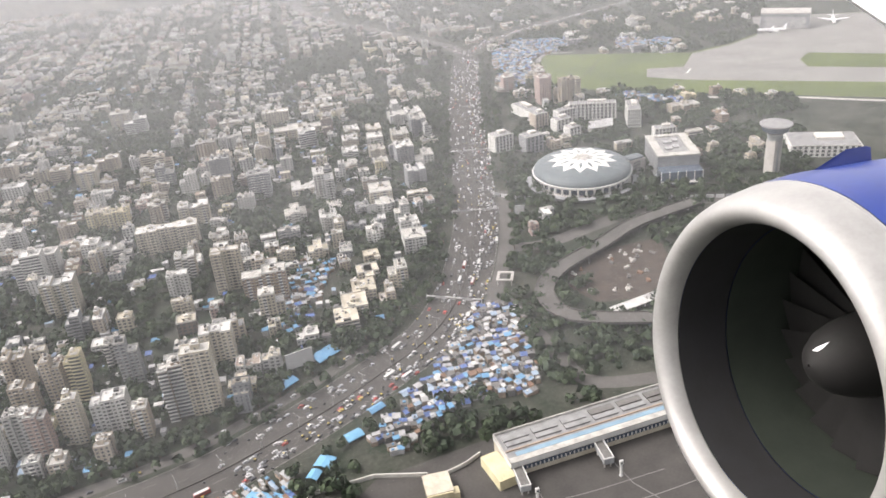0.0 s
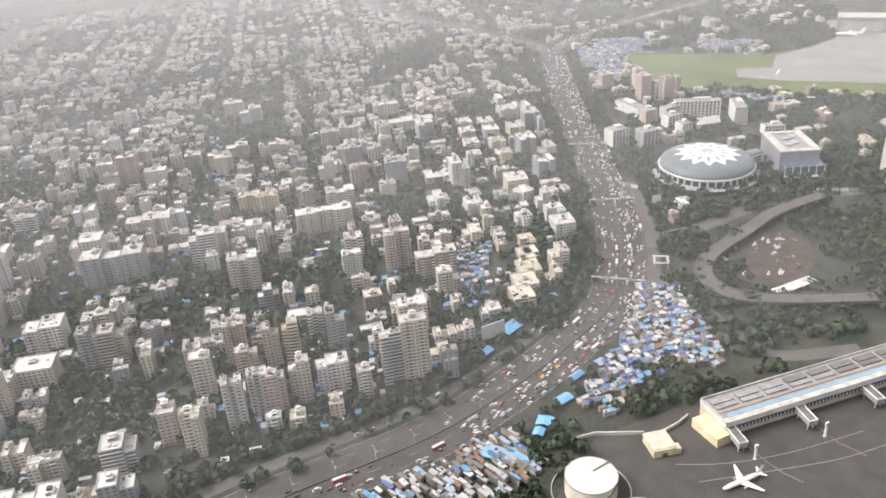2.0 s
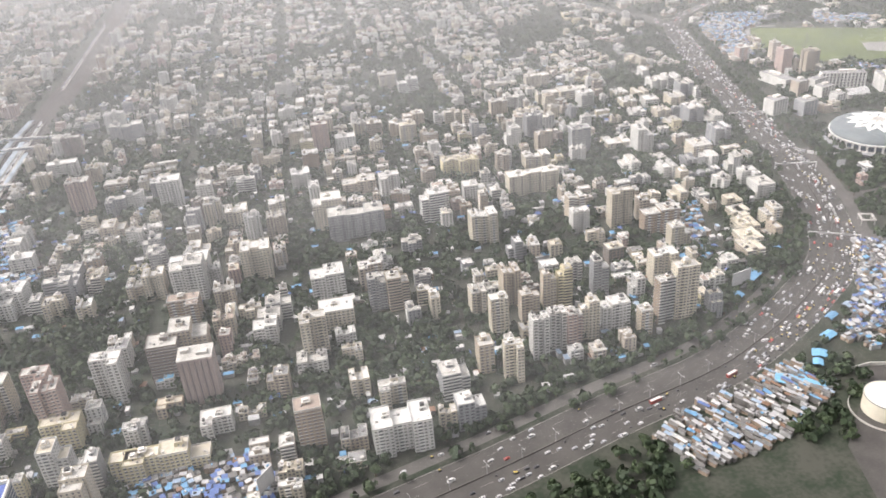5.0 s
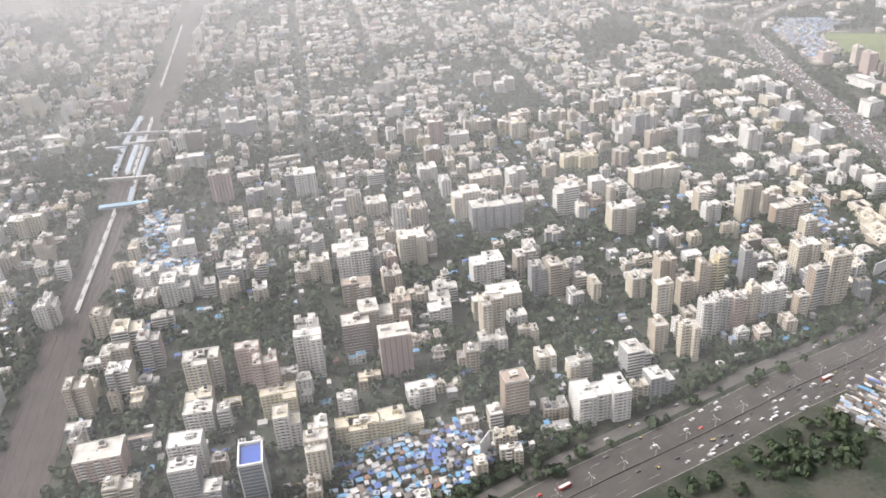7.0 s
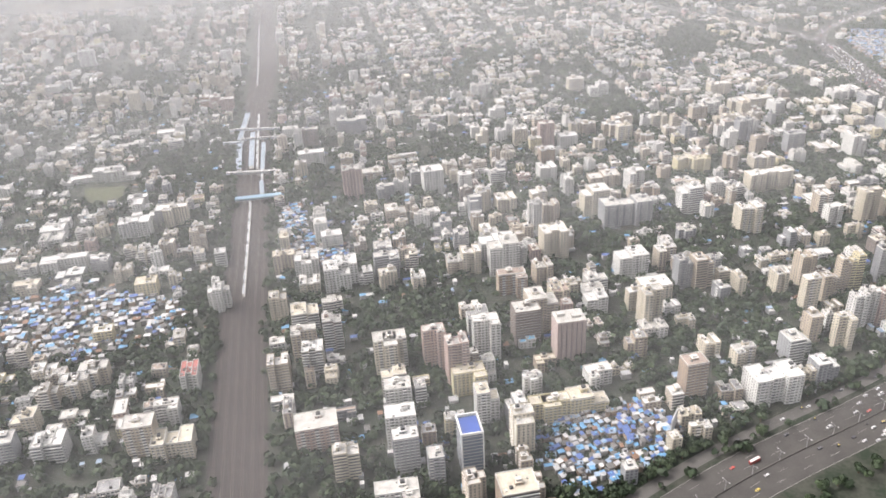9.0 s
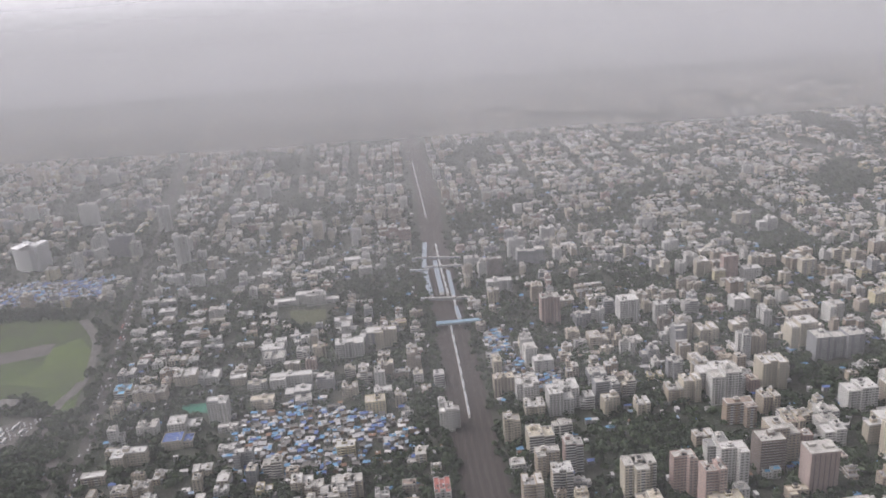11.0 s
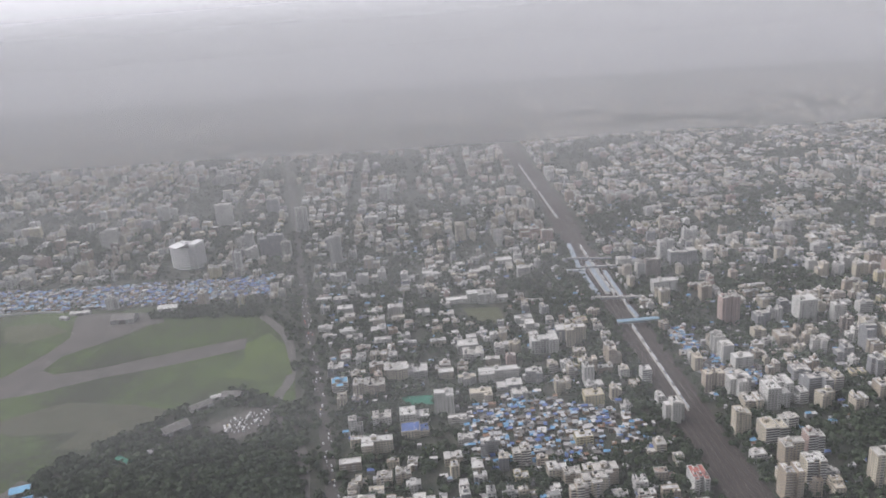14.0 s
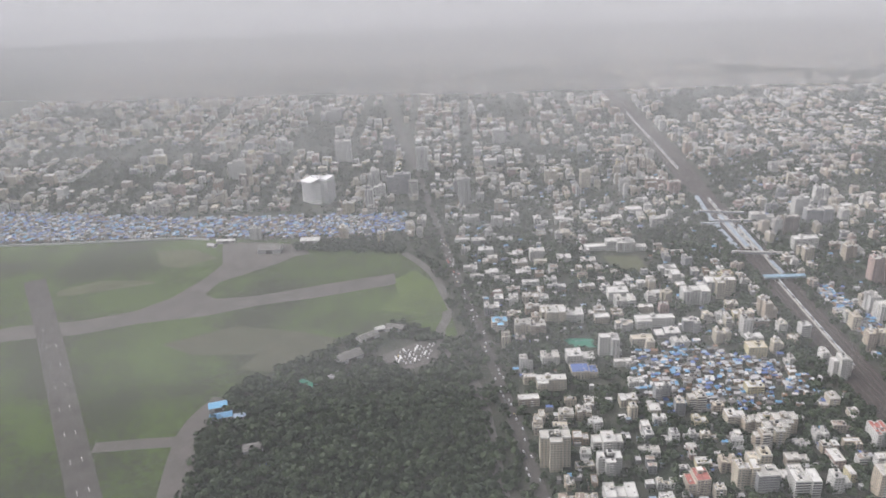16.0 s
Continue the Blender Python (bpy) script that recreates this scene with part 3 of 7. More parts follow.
        tanks.append((mx + rng.uniform(-0.35, 0.35) * mw, my - rng.uniform(0.1, 0.3) * md, mf * H + 0.6, rng.uniform(1.6, 3), rng.uniform(1.6, 2.6), rng.uniform(1.2, 1.9)))
    storeys, made = [], {}
    for f in range(floors):
        key = tuple(m for mf, ms in rows.items() if mf > f for m in ms)
        if key not in made:
            panes, ledges, sills = [], [], []
            for m_ in key:
                facade(*m_, style, fine, panes, ledges, sills)
            made[key] = Quads().add(np.concatenate(panes), "pane")
            if ledges:
                made[key].add(np.concatenate(ledges), "trim")
            if sills:
                made[key].add(np.concatenate(sills), trim)
        storeys.append(made[key])
    return walls, cover, head, tanks, storeys, floors, H


TAKEN = []
CITY = {}
WALL_WORDS = {"cream_wall": "cream", "white_wall": "white", "beige_wall": "beige", "grey_wall": "grey", "buff_wall": "buff", "pink_wall": "dusty pink", "lemon_wall": "pale yellow", "tan_wall": "brown", "brown_wall": "dark brown"}


def add_storeys(ob, storeys, H):
    """A row of windows for each storey; alike storeys share one mesh."""
    made = {}
    for f, q in enumerate(storeys):
        if id(q) not in made:
            made[id(q)] = q.mesh("window_row")
        o = new("window_row", made[id(q)])
        o.parent = ob
        o.location = (0, 0, (0.6 + f * H) * UNIT)


def place_block(x, y, w, d, floors, turn, wall="cream_wall", roof="pale_roof", seed=0, label=""):
    """An apartment building as a thing with parts."""
    rng = random.Random(seed * 7919 + int(x * 13 + y * 7))
    walls, cover, head, tanks, row, floors, H = apartment(w, d, floors, rng, wall, roof)
    size = "tall" if floors > 9 else "low" if floors < 5 else "mid-rise"
    ob = thing("apartment_building", label or f"{size} {WALL_WORDS[wall]} concrete apartment building with stained walls and flat roof", "building", x, y, 0, turn, "city apartment buildings")
    part("wall", walls, ob)
    part("roof", cover, ob)
    stair_head = part("stair_head", head, ob)
    for tx, ty, tz, tw, td, th in tanks:
        part("water_tank", Quads().box("tank_black" if rng.random() < 0.35 else "trim", tx, ty, tz, tw, td, th), stair_head if tz > floors * H + 1 else ob)
    add_storeys(ob, row, H)
    TAKEN.append((x, y, max(w, d) * 0.5, min(w, d) * 0.5))
    return ob


def joined_block(x, y, w, d, floors, turn, wall, roof, rng, into, far=False):
    if far:
        top = floors * 3.1
        q = Quads()
        q.add(boxes([(0, 0, 0, w, d, top, 0)])[:4], wall)
        q.add(boxes([(0, 0, top - 0.3, w - 0.5, d - 0.5, 0.1, 0)]), roof)
        q.add(boxes([(0, -d / 2, top - 0.3, w, 0.3, 0.8, 0), (0, d / 2, top - 0.3, w, 0.3, 0.8, 0), (-w / 2, 0, top - 0.3, 0.3, d, 0.8, 0), (w / 2, 0, top - 0.3, 0.3, d, 0.8, 0)]), wall)
        q.add(boxes([(rng.uniform(-0.3, 0.3) * w, 0, top - 0.2, 4, 5, 3, 0)]), roof)
        n = max(2, int(w / 5)) if y < 2500 else 0
        if n:
            q.add(boxes([(-w / 2 + w / n * (k + 0.5), -d / 2 - 0.02, 1 + f * 3.1, w / n * 0.55, 0.1, 1.5, 0) for k in range(n) for f in range(floors)])[::5], "pane")
        q.moved(x, y, 0, turn, into)
        return
    walls, cover, head, tanks, row, floors, H = apartment(w, d, floors, rng, wall, roof, fine=False)
    for q in (walls, cover, head):
        q.moved(x, y, 0, turn, into)
    for tx, ty, tz, tw, td, th in tanks:
        Quads().box("tank_black" if rng.random() < 0.3 else "trim", tx, ty, tz, tw, td, th).moved(x, y, 0, turn, into)
    for f in range(floors):
        row[f].moved(x, y, 0.6 + f * H, turn, into)


def zone(x, y):
    """What the ground is used for at a place."""
    if near_line(x, y, HIGHWAY, 48) or near_line(x, y, north_left, 24) or near_line(x, y, north_right, 24):
        return "road"
    if near_line(x, y, RAILWAY, 36):
        return "rail"
    if near_line(x, y, WEST_ROAD, 22):
        return "road"
    for poly in (AIRFIELD, NORTH_FIELD, TERMINAL_APRON):
        if inside(x, y, poly):
            return "field"
    if inside(x, y, WOOD):
        return "wood"
    if x < -1185 and y < 1345:
        return "verge"
    if inside(x, y, SHANTY_BAND) or any(inside(x, y, p) for p in SLUMS.values()):
        return "slum"
    if 238 < x < 470 and y < 655 or inside(x, y, [(330, 690), (480, 640), (560, 700), (540, 800), (440, 840), (340, 800)]):
        return "site"
    if x > 150 and y < 1000 and not near_line(x, y, HIGHWAY, 1):
        # east of the highway: hotels, ramps and offices stand on their own
        i = int(np.abs(HIGHWAY[:, 1] - y).argmin())
        if x > HIGHWAY[i, 0]:
            return "east"
    if x > 560 and y < 1900:
        return "east"
    return "city"


def lathe(profile, n=32, x=0.0, y=0.0, sx=1.0, sy=1.0):
    """Rings of faces from a profile of (radius, z)."""
    a = np.linspace(0, 2 * math.pi, n + 1)
    c = np.stack([np.cos(a) * sx, np.sin(a) * sy], 1)
    out = []
    for (r0, z0), (r1, z1) in zip(profile, profile[1:]):
        lo = np.hstack([c * r0 + (x, y), np.full((n + 1, 1), z0)])
        hi = np.hstack([c * r1 + (x, y), np.full((n + 1, 1), z1)])
        out.append(np.stack([lo[:-1], lo[1:], hi[1:], hi[:-1]], 1))
    return np.concatenate(out)


def prism(poly, z0, z1):
    """Upright walls and a top over a four-cornered plan."""
    p = [(*v, z0) for v in poly]
    q = [(*v, z1) for v in poly]
    n = len(p)
    return np.array([[p[i], p[(i + 1) % n], q[(i + 1) % n], q[i]] for i in range(n)] + ([q] if n == 4 else []), float)


def beam(a, b, w, h):
    """A straight bar between two points, w wide and h high, its foot on the line."""
    a, b = np.array(a, float), np.array(b, float)
    d = b - a
    side = np.array((-d[1], d[0], 0.0))
    side *= w / 2 / (np.linalg.norm(side) or 1)
    up = np.array((0, 0, h))
    c = [a - side, b - side, b + side, a + side]
    t = [v + up for v in c]
    return np.array([[c[0], c[1], t[1], t[0]], [c[1], c[2], t[2], t[1]], [c[2], c[3], t[3], t[2]], [c[3], c[0], t[0], t[3]], t, c[::-1]])


# ---------------------------------------------------------------- domed hotel
hotel = thing("domed_hotel", "round hotel under a grey dome with a white star-shaped skylight", "hotel", 402, 758, 0, 0.3)
hotel.scale = (0.98, 0.98, 1.0)
part("podium", Quads().add(lathe([(49, 0), (49, 14)], 48), "glass_blue").add(lathe([(55.5, 0.0), (55.5, 4.2), (49, 4.2)], 48), "concrete"), hotel)
part("eave", Quads().add(lathe([(50, 13.2), (56.5, 13.2), (57, 15.2), (54, 15.6)], 64), "dome_white"), hotel, "white curved rim under the dome")
dome = part("dome", Quads().add(lathe([(55.6, 15.6), (55.2, 18), (53.5, 20.5), (50, 23), (45, 25), (38, 26.6), (33, 27.2)], 64), "dome_metal"), hotel, "smooth grey-blue metal dome")
part("skylight_ring", Quads().add(lathe([(33, 27.2), (31, 27.7), (20, 28.9), (8, 29.6), (0.01, 29.8)], 44), "dome_metal"), dome)
star = Quads()
for k in range(13):
    a, b = 2 * math.pi * k / 13, math.pi / 13
    tip, dip = [(39.5 * math.cos(a), 39.5 * math.sin(a), 26.9)], [(29 * math.cos(a + e), 29 * math.sin(a + e), 28.6) for e in (-b, b)]
    star.add([[(0, 0, 30.6), dip[0], tip[0], dip[1]]], "dome_white")
star_roof = part("star_roof", star, dome, "white pointed star of roof panels")
inner = Quads()
for k in range(9):
    a, b = 2 * math.pi * k / 9, math.pi / 9
    inner.add([[(0, 0, 31.4), (6 * math.cos(a - b), 6 * math.sin(a - b), 31.0), (14 * math.cos(a), 14 * math.sin(a), 30.3), (6 * math.cos(a + b), 6 * math.sin(a + b), 31.0)]], "pale_roof")
part("star_centre", inner, star_roof, "cream inner star")
col = Quads().add(boxes([(0, 0, 4.2, 1.6, 2.2, 9.4, 0), (0, 0, 4.2, 2.6, 3.0, 0.8, 0)]), "dome_white").mesh("column")
for k in range(36):
    a = 2 * math.pi * k / 36
    o = new("column", col)
    o.parent = hotel
    o.matrix_local = Matrix.Rotation(a, 4, "Z") @ Matrix.Translation((51.8 * UNIT, 0, 0))
annexe = Quads().add(boxes([(62, -22, 0, 22, 16, 17, -0.2)]), "concrete").add(boxes([(62, -22, 17, 19, 13, 2, -0.2)]), "dome_metal")
annexe.add(boxes([(62 + k * 3.6 + 0.5, -30.3 - 0.5 * k * 0.2, 2 + f * 3.6, 2.2, 0.3, 2.4, -0.2) for k in (-2, -1, 0, 1, 2) for f in range(4)]), "pane")
part("annexe", annexe, hotel, "grey stepped side wing with glass bays")
porch = Quads().add(lathe([(59, 0.1), (59, 4.5), (64, 4.5), (64.5, 5.2), (58, 5.4)], 30), "grey_wall")
part("arcade", porch, hotel, "low grey arcade round the foot")

# ---------------------------------------------------------------- court hotel beside it
court = thing("courtyard_hotel", "grey hotel block with a pale flat roof round an open court", "hotel", 508, 742, 0, -0.35)
part("body", Quads().add(boxes([(0, 2, 0, 46, 66, 27, 0)])[:4], "grey_wall").add(boxes([(0, 2, 26.6, 45, 65, 0.2, 0)]), "grey_roof"), court)
part("roof_frame", Quads().add(boxes([(0, -28, 27, 47, 9, 1.4, 0), (0, 33, 27, 47, 7, 1.4, 0), (-19, 2.5, 27, 9, 54, 1.4, 0), (19, 2.5, 27, 9, 54, 1.4, 0)]), "pale_roof"), court, "pale beige roof terrace round the court")
for dx, dy, w, d in ((-6, -10, 8, 6), (3, -4, 7, 9), (-3, 10, 10, 5), (6, 16, 6, 8)):
    part("plant_unit", Quads().box("sheet_grey", dx, dy, 26.8, w, d, 2.2), court)
wing = part("glazed_wing", Quads().add(boxes([(0, -40, 0, 46, 18, 15, 0)]), "glass_blue"), court, "dark glazed front wing")
for k in range(6):
    part("mullion", Quads().box("dome_white", -22.5 + 9 * k, -49.2, 1, 0.7, 0.5, 14.6), court)
part("canopy", Quads().add(boxes([(0, -52, 4, 44, 6, 0.6, 0)], True), "dome_white"), court, "white entrance canopy")
for f in range(6):
    part("window_row", Quads().add(boxes([(-23.1, -26 + k * 6, 3 + f * 3.8, 0.2, 4, 2, 0) for k in range(10)]), "pane"), court)

# ---------------------------------------------------------------- control tower
tower = thing("control_tower", "tall concrete airport control tower with a flared cab", "tower", 591, 674, 0, 0.2)
part("shaft", Quads().add(prism([(-6, -6), (6, -6), (6, 6), (-6, 6)], 0, 40), "concrete").add(boxes([(0, -6.1, 2, 3, 0.3, 36, 0)]), "grey_wall"), tower)
part("neck", Quads().add(lathe([(7, 39), (8, 44), (9, 47)], 20), "grey_wall"), tower)
part("cab", Quads().add(lathe([(9, 47), (13.5, 50), (15, 55), (14, 56)], 24), "glass_blue"), tower, "dark slanted cab glazing")
part("roof", Quads().add(lathe([(14, 56), (17, 56.4), (17, 57.6), (12, 58.4), (0.01, 58.8)], 24), "grey_roof"), tower)


def office(x, y, w, d, h, turn, label, fins, wall="white_wall"):
    """An office block with upright fins between dark glazing and a plant room."""
    ob = thing("office_building", label, "building", x, y, 0, turn, "offices by the highway")
    part("core", Quads().add(boxes([(0, 0, 0, w - 1.2, d - 1.2, h, 0)]), "pane"), ob)
    part("roof", Quads().add(boxes([(0, 0, h, w, d, 1.0, 0)], True), "pale_roof").add(boxes([(0, 0, h + 1, w - 1, d - 1, 0.05, 0)]), "grey_roof"), ob)
    part("plant_room", Quads().box("trim", 0.1 * w, 0.1 * d, h + 1.05, w * 0.4, d * 0.4, 3), ob)
    fin_x = Quads().add(boxes([(0, 0, 0, w / fins * 0.45, d, h, 0)]), wall).mesh("fin")
    for k in range(fins + 1):
        o = new("fin", fin_x)
        o.parent = ob
        o.location = ((-w / 2 + w * k / fins) * UNIT, 0, 0)
    n = max(3, int(h / 4))
    for f in range(n):
        part("floor_band", Quads().add(boxes([(0, 0, f * h / n, w - 0.6, d - 0.4, 1.1, 0)]), wall), ob)
    TAKEN.append((x, y, max(w, d) * 0.6, 0))
    return ob


office(364, 903, 24, 20, 21, 0.1, "white office block with tall upright fins", 5)
office(396, 880, 22, 20, 21, 0.05, "pale grey office block with a stepped roof", 4, "grey_wall")
office(437, 944, 18, 16, 24, 0.1, "peach and white office tower", 4, "buff_wall")
office(458, 889, 15, 15, 17, 0.1, "small white block with an arched front", 3)
office(456, 915, 22, 16, 21, 0.1, "white hotel block with a tiled terrace", 4)
office(520, 950, 62, 15, 21, -0.45, "long white office slab with a grid of windows", 12)
office(556, 905, 16, 44, 23, -0.45, "white office slab with open galleries", 6)
office(488, 958, 40, 14, 17, 0.15, "curved white office with a dark roof", 9)
office(561, 838, 26, 15, 11, -0.3, "low white pavilion with a roof tower", 6)
office(449, 1008, 18, 56, 12, 0.1, "long white stepped office row", 4)
office(682, 700, 74, 46, 13, -0.53, "broad grey-roofed airport office with banded windows", 12)
fan_hall = thing("exhibition_hall", "low hall with a fan of sloping grey roofs", "hall", 506, 902, 0, -0.3)
part("body", Quads().add(boxes([(0, 0, 0, 34, 22, 6, 0)]), "trim"), fan_hall)
for k in range(4):
    part("roof_blade", Quads().add(beam((-15 + k * 8, -12, 6 + 0.6 * k), (-9 + k * 8, 12, 8 + 0.6 * k), 8, 0.5), "sheet_grey"), fan_hall)
hoarding = thing("perimeter_wall", "long white chequered wall in front of the hotel", "wall", 0, 0, 0, 0)
wall_line = smooth([(300, 775), (318, 752), (364, 722), (415, 694), (470, 664), (520, 640)])
for i in range(0, len(wall_line) - 1):
    (ax, ay), (bx, by) = wall_line[i], wall_line[i + 1]
    part("panel", Quads().add(beam((ax, ay, 0), (ax + (bx - ax) * 0.8, ay + (by - ay) * 0.8, 0), 0.6, 4.0), "panel_white" if i % 3 else "grey_wall"), hoarding)

# ---------------------------------------------------------------- terminal
terminal = thing("airport_terminal", "long low white airport terminal with roof plant and a window band", "terminal", 0, 0, 0)
part("body", Quads().add(boxes([(240, 374, 0, 200, 28, 9.6, 0)])[:4], "cream_wall"), terminal)
part("upper_wall", Quads().add(boxes([(240, 373, 9.6, 201, 30, 4.0, 0)])[:4], "white_wall"), terminal, "plain white upper wall")
terminal_roof = part("roof", Quads().add(boxes([(240, 373, 12.6, 200, 29, 0.3, 0)]), "grey_roof"), terminal)
part("roof_edge", Quads().add(boxes([(240, 387.6, 12.8, 201, 0.8, 1.6, 0), (139.8, 373, 12.8, 0.8, 30, 1.6, 0)]), "pale_roof"), terminal, "white roof edge")
part("blue_strip", Quads().add(boxes([(243, 365.5, 12.9, 194, 3.6, 0.15, 0)]), "bridge_blue"), terminal, "pale blue waterproofed gutter strip")
part("brick_kerb", Quads().add(boxes([(240, 369.5, 12.9, 200, 1.0, 0.7, 0)]), "tan_wall"), terminal, "pinkish roof kerb")
part("front_ledge", Quads().add(boxes([(240, 360.4, 12.9, 201, 4.6, 0.9, 0)]), "pale_roof"), terminal)
for k in range(9):
    for row_y, wide in ((381, 5.5), (375, 4.0)):
        part("roof_unit", Quads().add(boxes([(152 + k * 21, row_y, 12.9, 17.5, wide, 1.1, 0)]), "sheet_dark" if (k + wide > 8) else "grey_roof"), terminal_roof)
band = part("window_band", Quads().add(boxes([(240, 359.8, 4.0, 199, 0.3, 3.4, 0)]), "glass_blue"), terminal, "dark window band")
mul = Quads().add(boxes([(0, 0, 4.6, 0.8, 0.5, 1.9, 0)]), "dome_white").mesh("mullion")
for k in range(66):
    o = new("mullion", mul)
    o.parent = band
    o.location = ((142 + 3 * k) * UNIT, 359.5 * UNIT, 0)
part("yellow_wing", Quads().add(boxes([(134, 366, 0, 12, 26, 7.5, 0.1)]), "lemon_wall"), terminal, "cream yellow end block")
for jx in (143, 200, 258):
    jetty = thing("boarding_bridge", "grey boarding bridge with a white rail on the apron", "boarding bridge", jx, 350, 0, -0.12, "boarding bridges")
    part("cabin", Quads().add(boxes([(0, 0, 4.5, 6.5, 17, 4.2, 0)], True), "grey_wall"), jetty)
    part("roof", Quads().add(boxes([(0, 0, 8.7, 5.4, 16, 0.25, 0)]), "sheet_dark"), jetty)
    part("rail", Quads().add(boxes([(-3.1, 0, 8.7, 0.5, 17, 0.9, 0), (3.1, 0, 8.7, 0.5, 17, 0.9, 0), (0, -8.3, 8.7, 6.5, 0.5, 0.9, 0)]), "dome_white"), jetty, "white edge rail")
    for lx, ly in ((-2, -6), (2, -6), (-2, 6), (2, 6)):
        part("leg", Quads().add(lathe([(0.5, 0), (0.5, 4.5)], 8, lx, ly), "concrete"), jetty)
    mast = thing("stand_mast", "white stand sign mast on the apron", "mast", jx + 3, 334, 0, 0, "stand masts")
    part("post", Quads().add(lathe([(1.3, 0), (0.9, 0.8), (0.8, 9)], 10), "dome_white"), mast)
    part("sign", Quads().add(boxes([(0, 0, 9, 2.4, 1.2, 3.2, 0)], True), "dome_white").add(boxes([(0, -0.65, 9.6, 1.6, 0.1, 1.2, 0)]), "pane"), mast)
kiosk = thing("airside_building", "cream flat-roofed service building beside the apron", "building", 94, 368, 0, -0.12)
part("wall", Quads().add(boxes([(0, 0, 0, 16, 18, 6, 0)]), "lemon_wall"), kiosk)
part("roof", Quads().add(boxes([(0, 1, 6, 17, 18, 0.6, 0)]), "cream_roof"), kiosk)
part("side_block", Quads().add(boxes([(9, -6, 0, 6, 6, 4.5, 0)]), "lemon_wall"), kiosk)
part("door", Quads().add(boxes([(0, -9.1, 0, 4, 0.2, 3, 0)]), "pane"), kiosk)
airside_wall = thing("airside_wall", "pale boundary wall bending round the apron", "wall")
for a, b in (((60, 397), (92, 384)), ((104, 380), (118, 383)), ((118, 383), (130, 388)), ((20, 398), (60, 397)), ((-10, 372), (20, 398))):
    part("wall_run", Quads().add(beam((*a, 0), (*b, 0), 0.8, 3), "trim"), airside_wall)
for tx, ty, r in ((32, 350, 17), (42, 306, 17)):
    tank = thing("storage_tank", "large round cream fuel tank with a flat top", "tank", tx, ty, 0, 0, "fuel tanks")
    part("shell", Quads().add(lathe([(r, 0), (r, 13.6)], 48), "tank_cream"), tank)
    part("roof", Quads().add(lathe([(r, 13.6), (r * 0.5, 14.2), (0.01, 14.5)], 48), "tank_cream"), tank)
    part("rim", Quads().add(lathe([(r + 0.25, 13.1), (r + 0.3, 14.0), (r - 0.2, 14.0)], 48), "grey_wall"), tank, "dark rim")
    part("walkway", Quads().add(beam((2, 2, 14.6), (r * 0.95, 6, 14.1), 0.9, 0.5), "sheet_dark"), tank)
    part("stair", Quads().add(np.concatenate([beam((math.cos(a) * (r + 0.6), math.sin(a) * (r + 0.6), 13.5 * k / 24), (math.cos(a + 0.06) * (r + 0.6), math.sin(a + 0.06) * (r + 0.6), 13.5 * k / 24), 0.9, 0.25) for k, a in enumerate(np.linspace(-2.4, -0.9, 24))]), "steel_rail"), tank)
    part("bund", Quads().add(lathe([(r + 9, 0), (r + 9, 1.4), (r + 8.4, 1.4), (r + 8.4, 0)], 40), "concrete"), tank)
    TAKEN.append((tx, ty, r + 10, 0))

apron_lines = Quads()
for pts in ([(95, 350), (125, 338), (170, 330), (230, 328)], [(100, 330), (140, 322), (200, 312), (260, 312)], [(205, 345), (207, 322), (214, 308)], [(150, 345), (152, 322), (160, 304)]):
    apron_lines.add(strip(smooth(pts), 0.3, -0.3, 0.09), "runway_grey")
tagged(part("apron_marking", apron_lines), "worn pale guide lines painted on the apron", "marking", kind="structure")

# ---------------------------------------------------------------- elevated ramp
ramp_line = smooth([(470, 640), (426, 634), (383, 624), (341, 604), (286, 580), (259, 557), (250, 533), (254, 508), (272, 492), (309, 473), (360, 452)])
ramp = thing("elevated_ramp", "curved grey elevated road ramp on concrete piers", "flyover")
deck = kerbed(ramp_line, 8, -8, 5.6, 1.4)
part("deck", Quads().add(deck, "old_asphalt"), ramp)
for off in (8, -8):
    part("parapet", Quads().add(kerbed(ramp_line, off + 0.3, off - 0.3, 7.0, 1.1), "taxi_grey"), ramp)
pier = Quads().add(boxes([(0, 0, 0, 2.2, 2.2, 5.6, 0), (0, 0, 4.4, 8, 2.2, 1.2, 0)]), "concrete").mesh("pier")
for i in range(1, len(ramp_line) - 1, 3):
    o = new("pier", pier)
    o.parent = ramp
    o.location = (ramp_line[i, 0] * UNIT, ramp_line[i, 1] * UNIT, 0)
tagged(part("road", Quads().add(strip(smooth([(215, 600), (222, 560), (225, 520), (226, 470), (235, 425), (300, 405)]), 7, -7, 0.16), "old_asphalt")), "grey approach road beside the shacks", "road", kind="structure")
tagged(part("road", Quads().add(strip(smooth([(262, 650), (300, 640), (360, 652), (430, 662), (520, 640), (640, 600)]), 9, -9, 0.12), "old_asphalt")), "dark road in front of the hotels", "road", kind="structure")
patch("building_site", [(280, 560), (300, 590), (345, 602), (400, 600), (380, 540), (330, 510), (290, 520)], 0.08, "mud", "muddy brown building site with trenches", "earth")
site = random.Random(8)
for k in range(26):
    x, y = site.uniform(285, 380), site.uniform(525, 592)
    o = thing("building_materials", "stacked boards and rubble on the building site", "rubble", x, y, 0, site.uniform(0, 3), "building materials")
    part("stack", Quads().add(boxes([(0, 0, 0, site.uniform(2, 7), site.uniform(1.5, 4), site.uniform(0.6, 2.2), 0), (1.2, 0.4, 0, 2.2, 1.6, 2.5, 0.3)]), site.choice(["concrete", "sheet_rust", "sheet_dark", "trim"])), o)
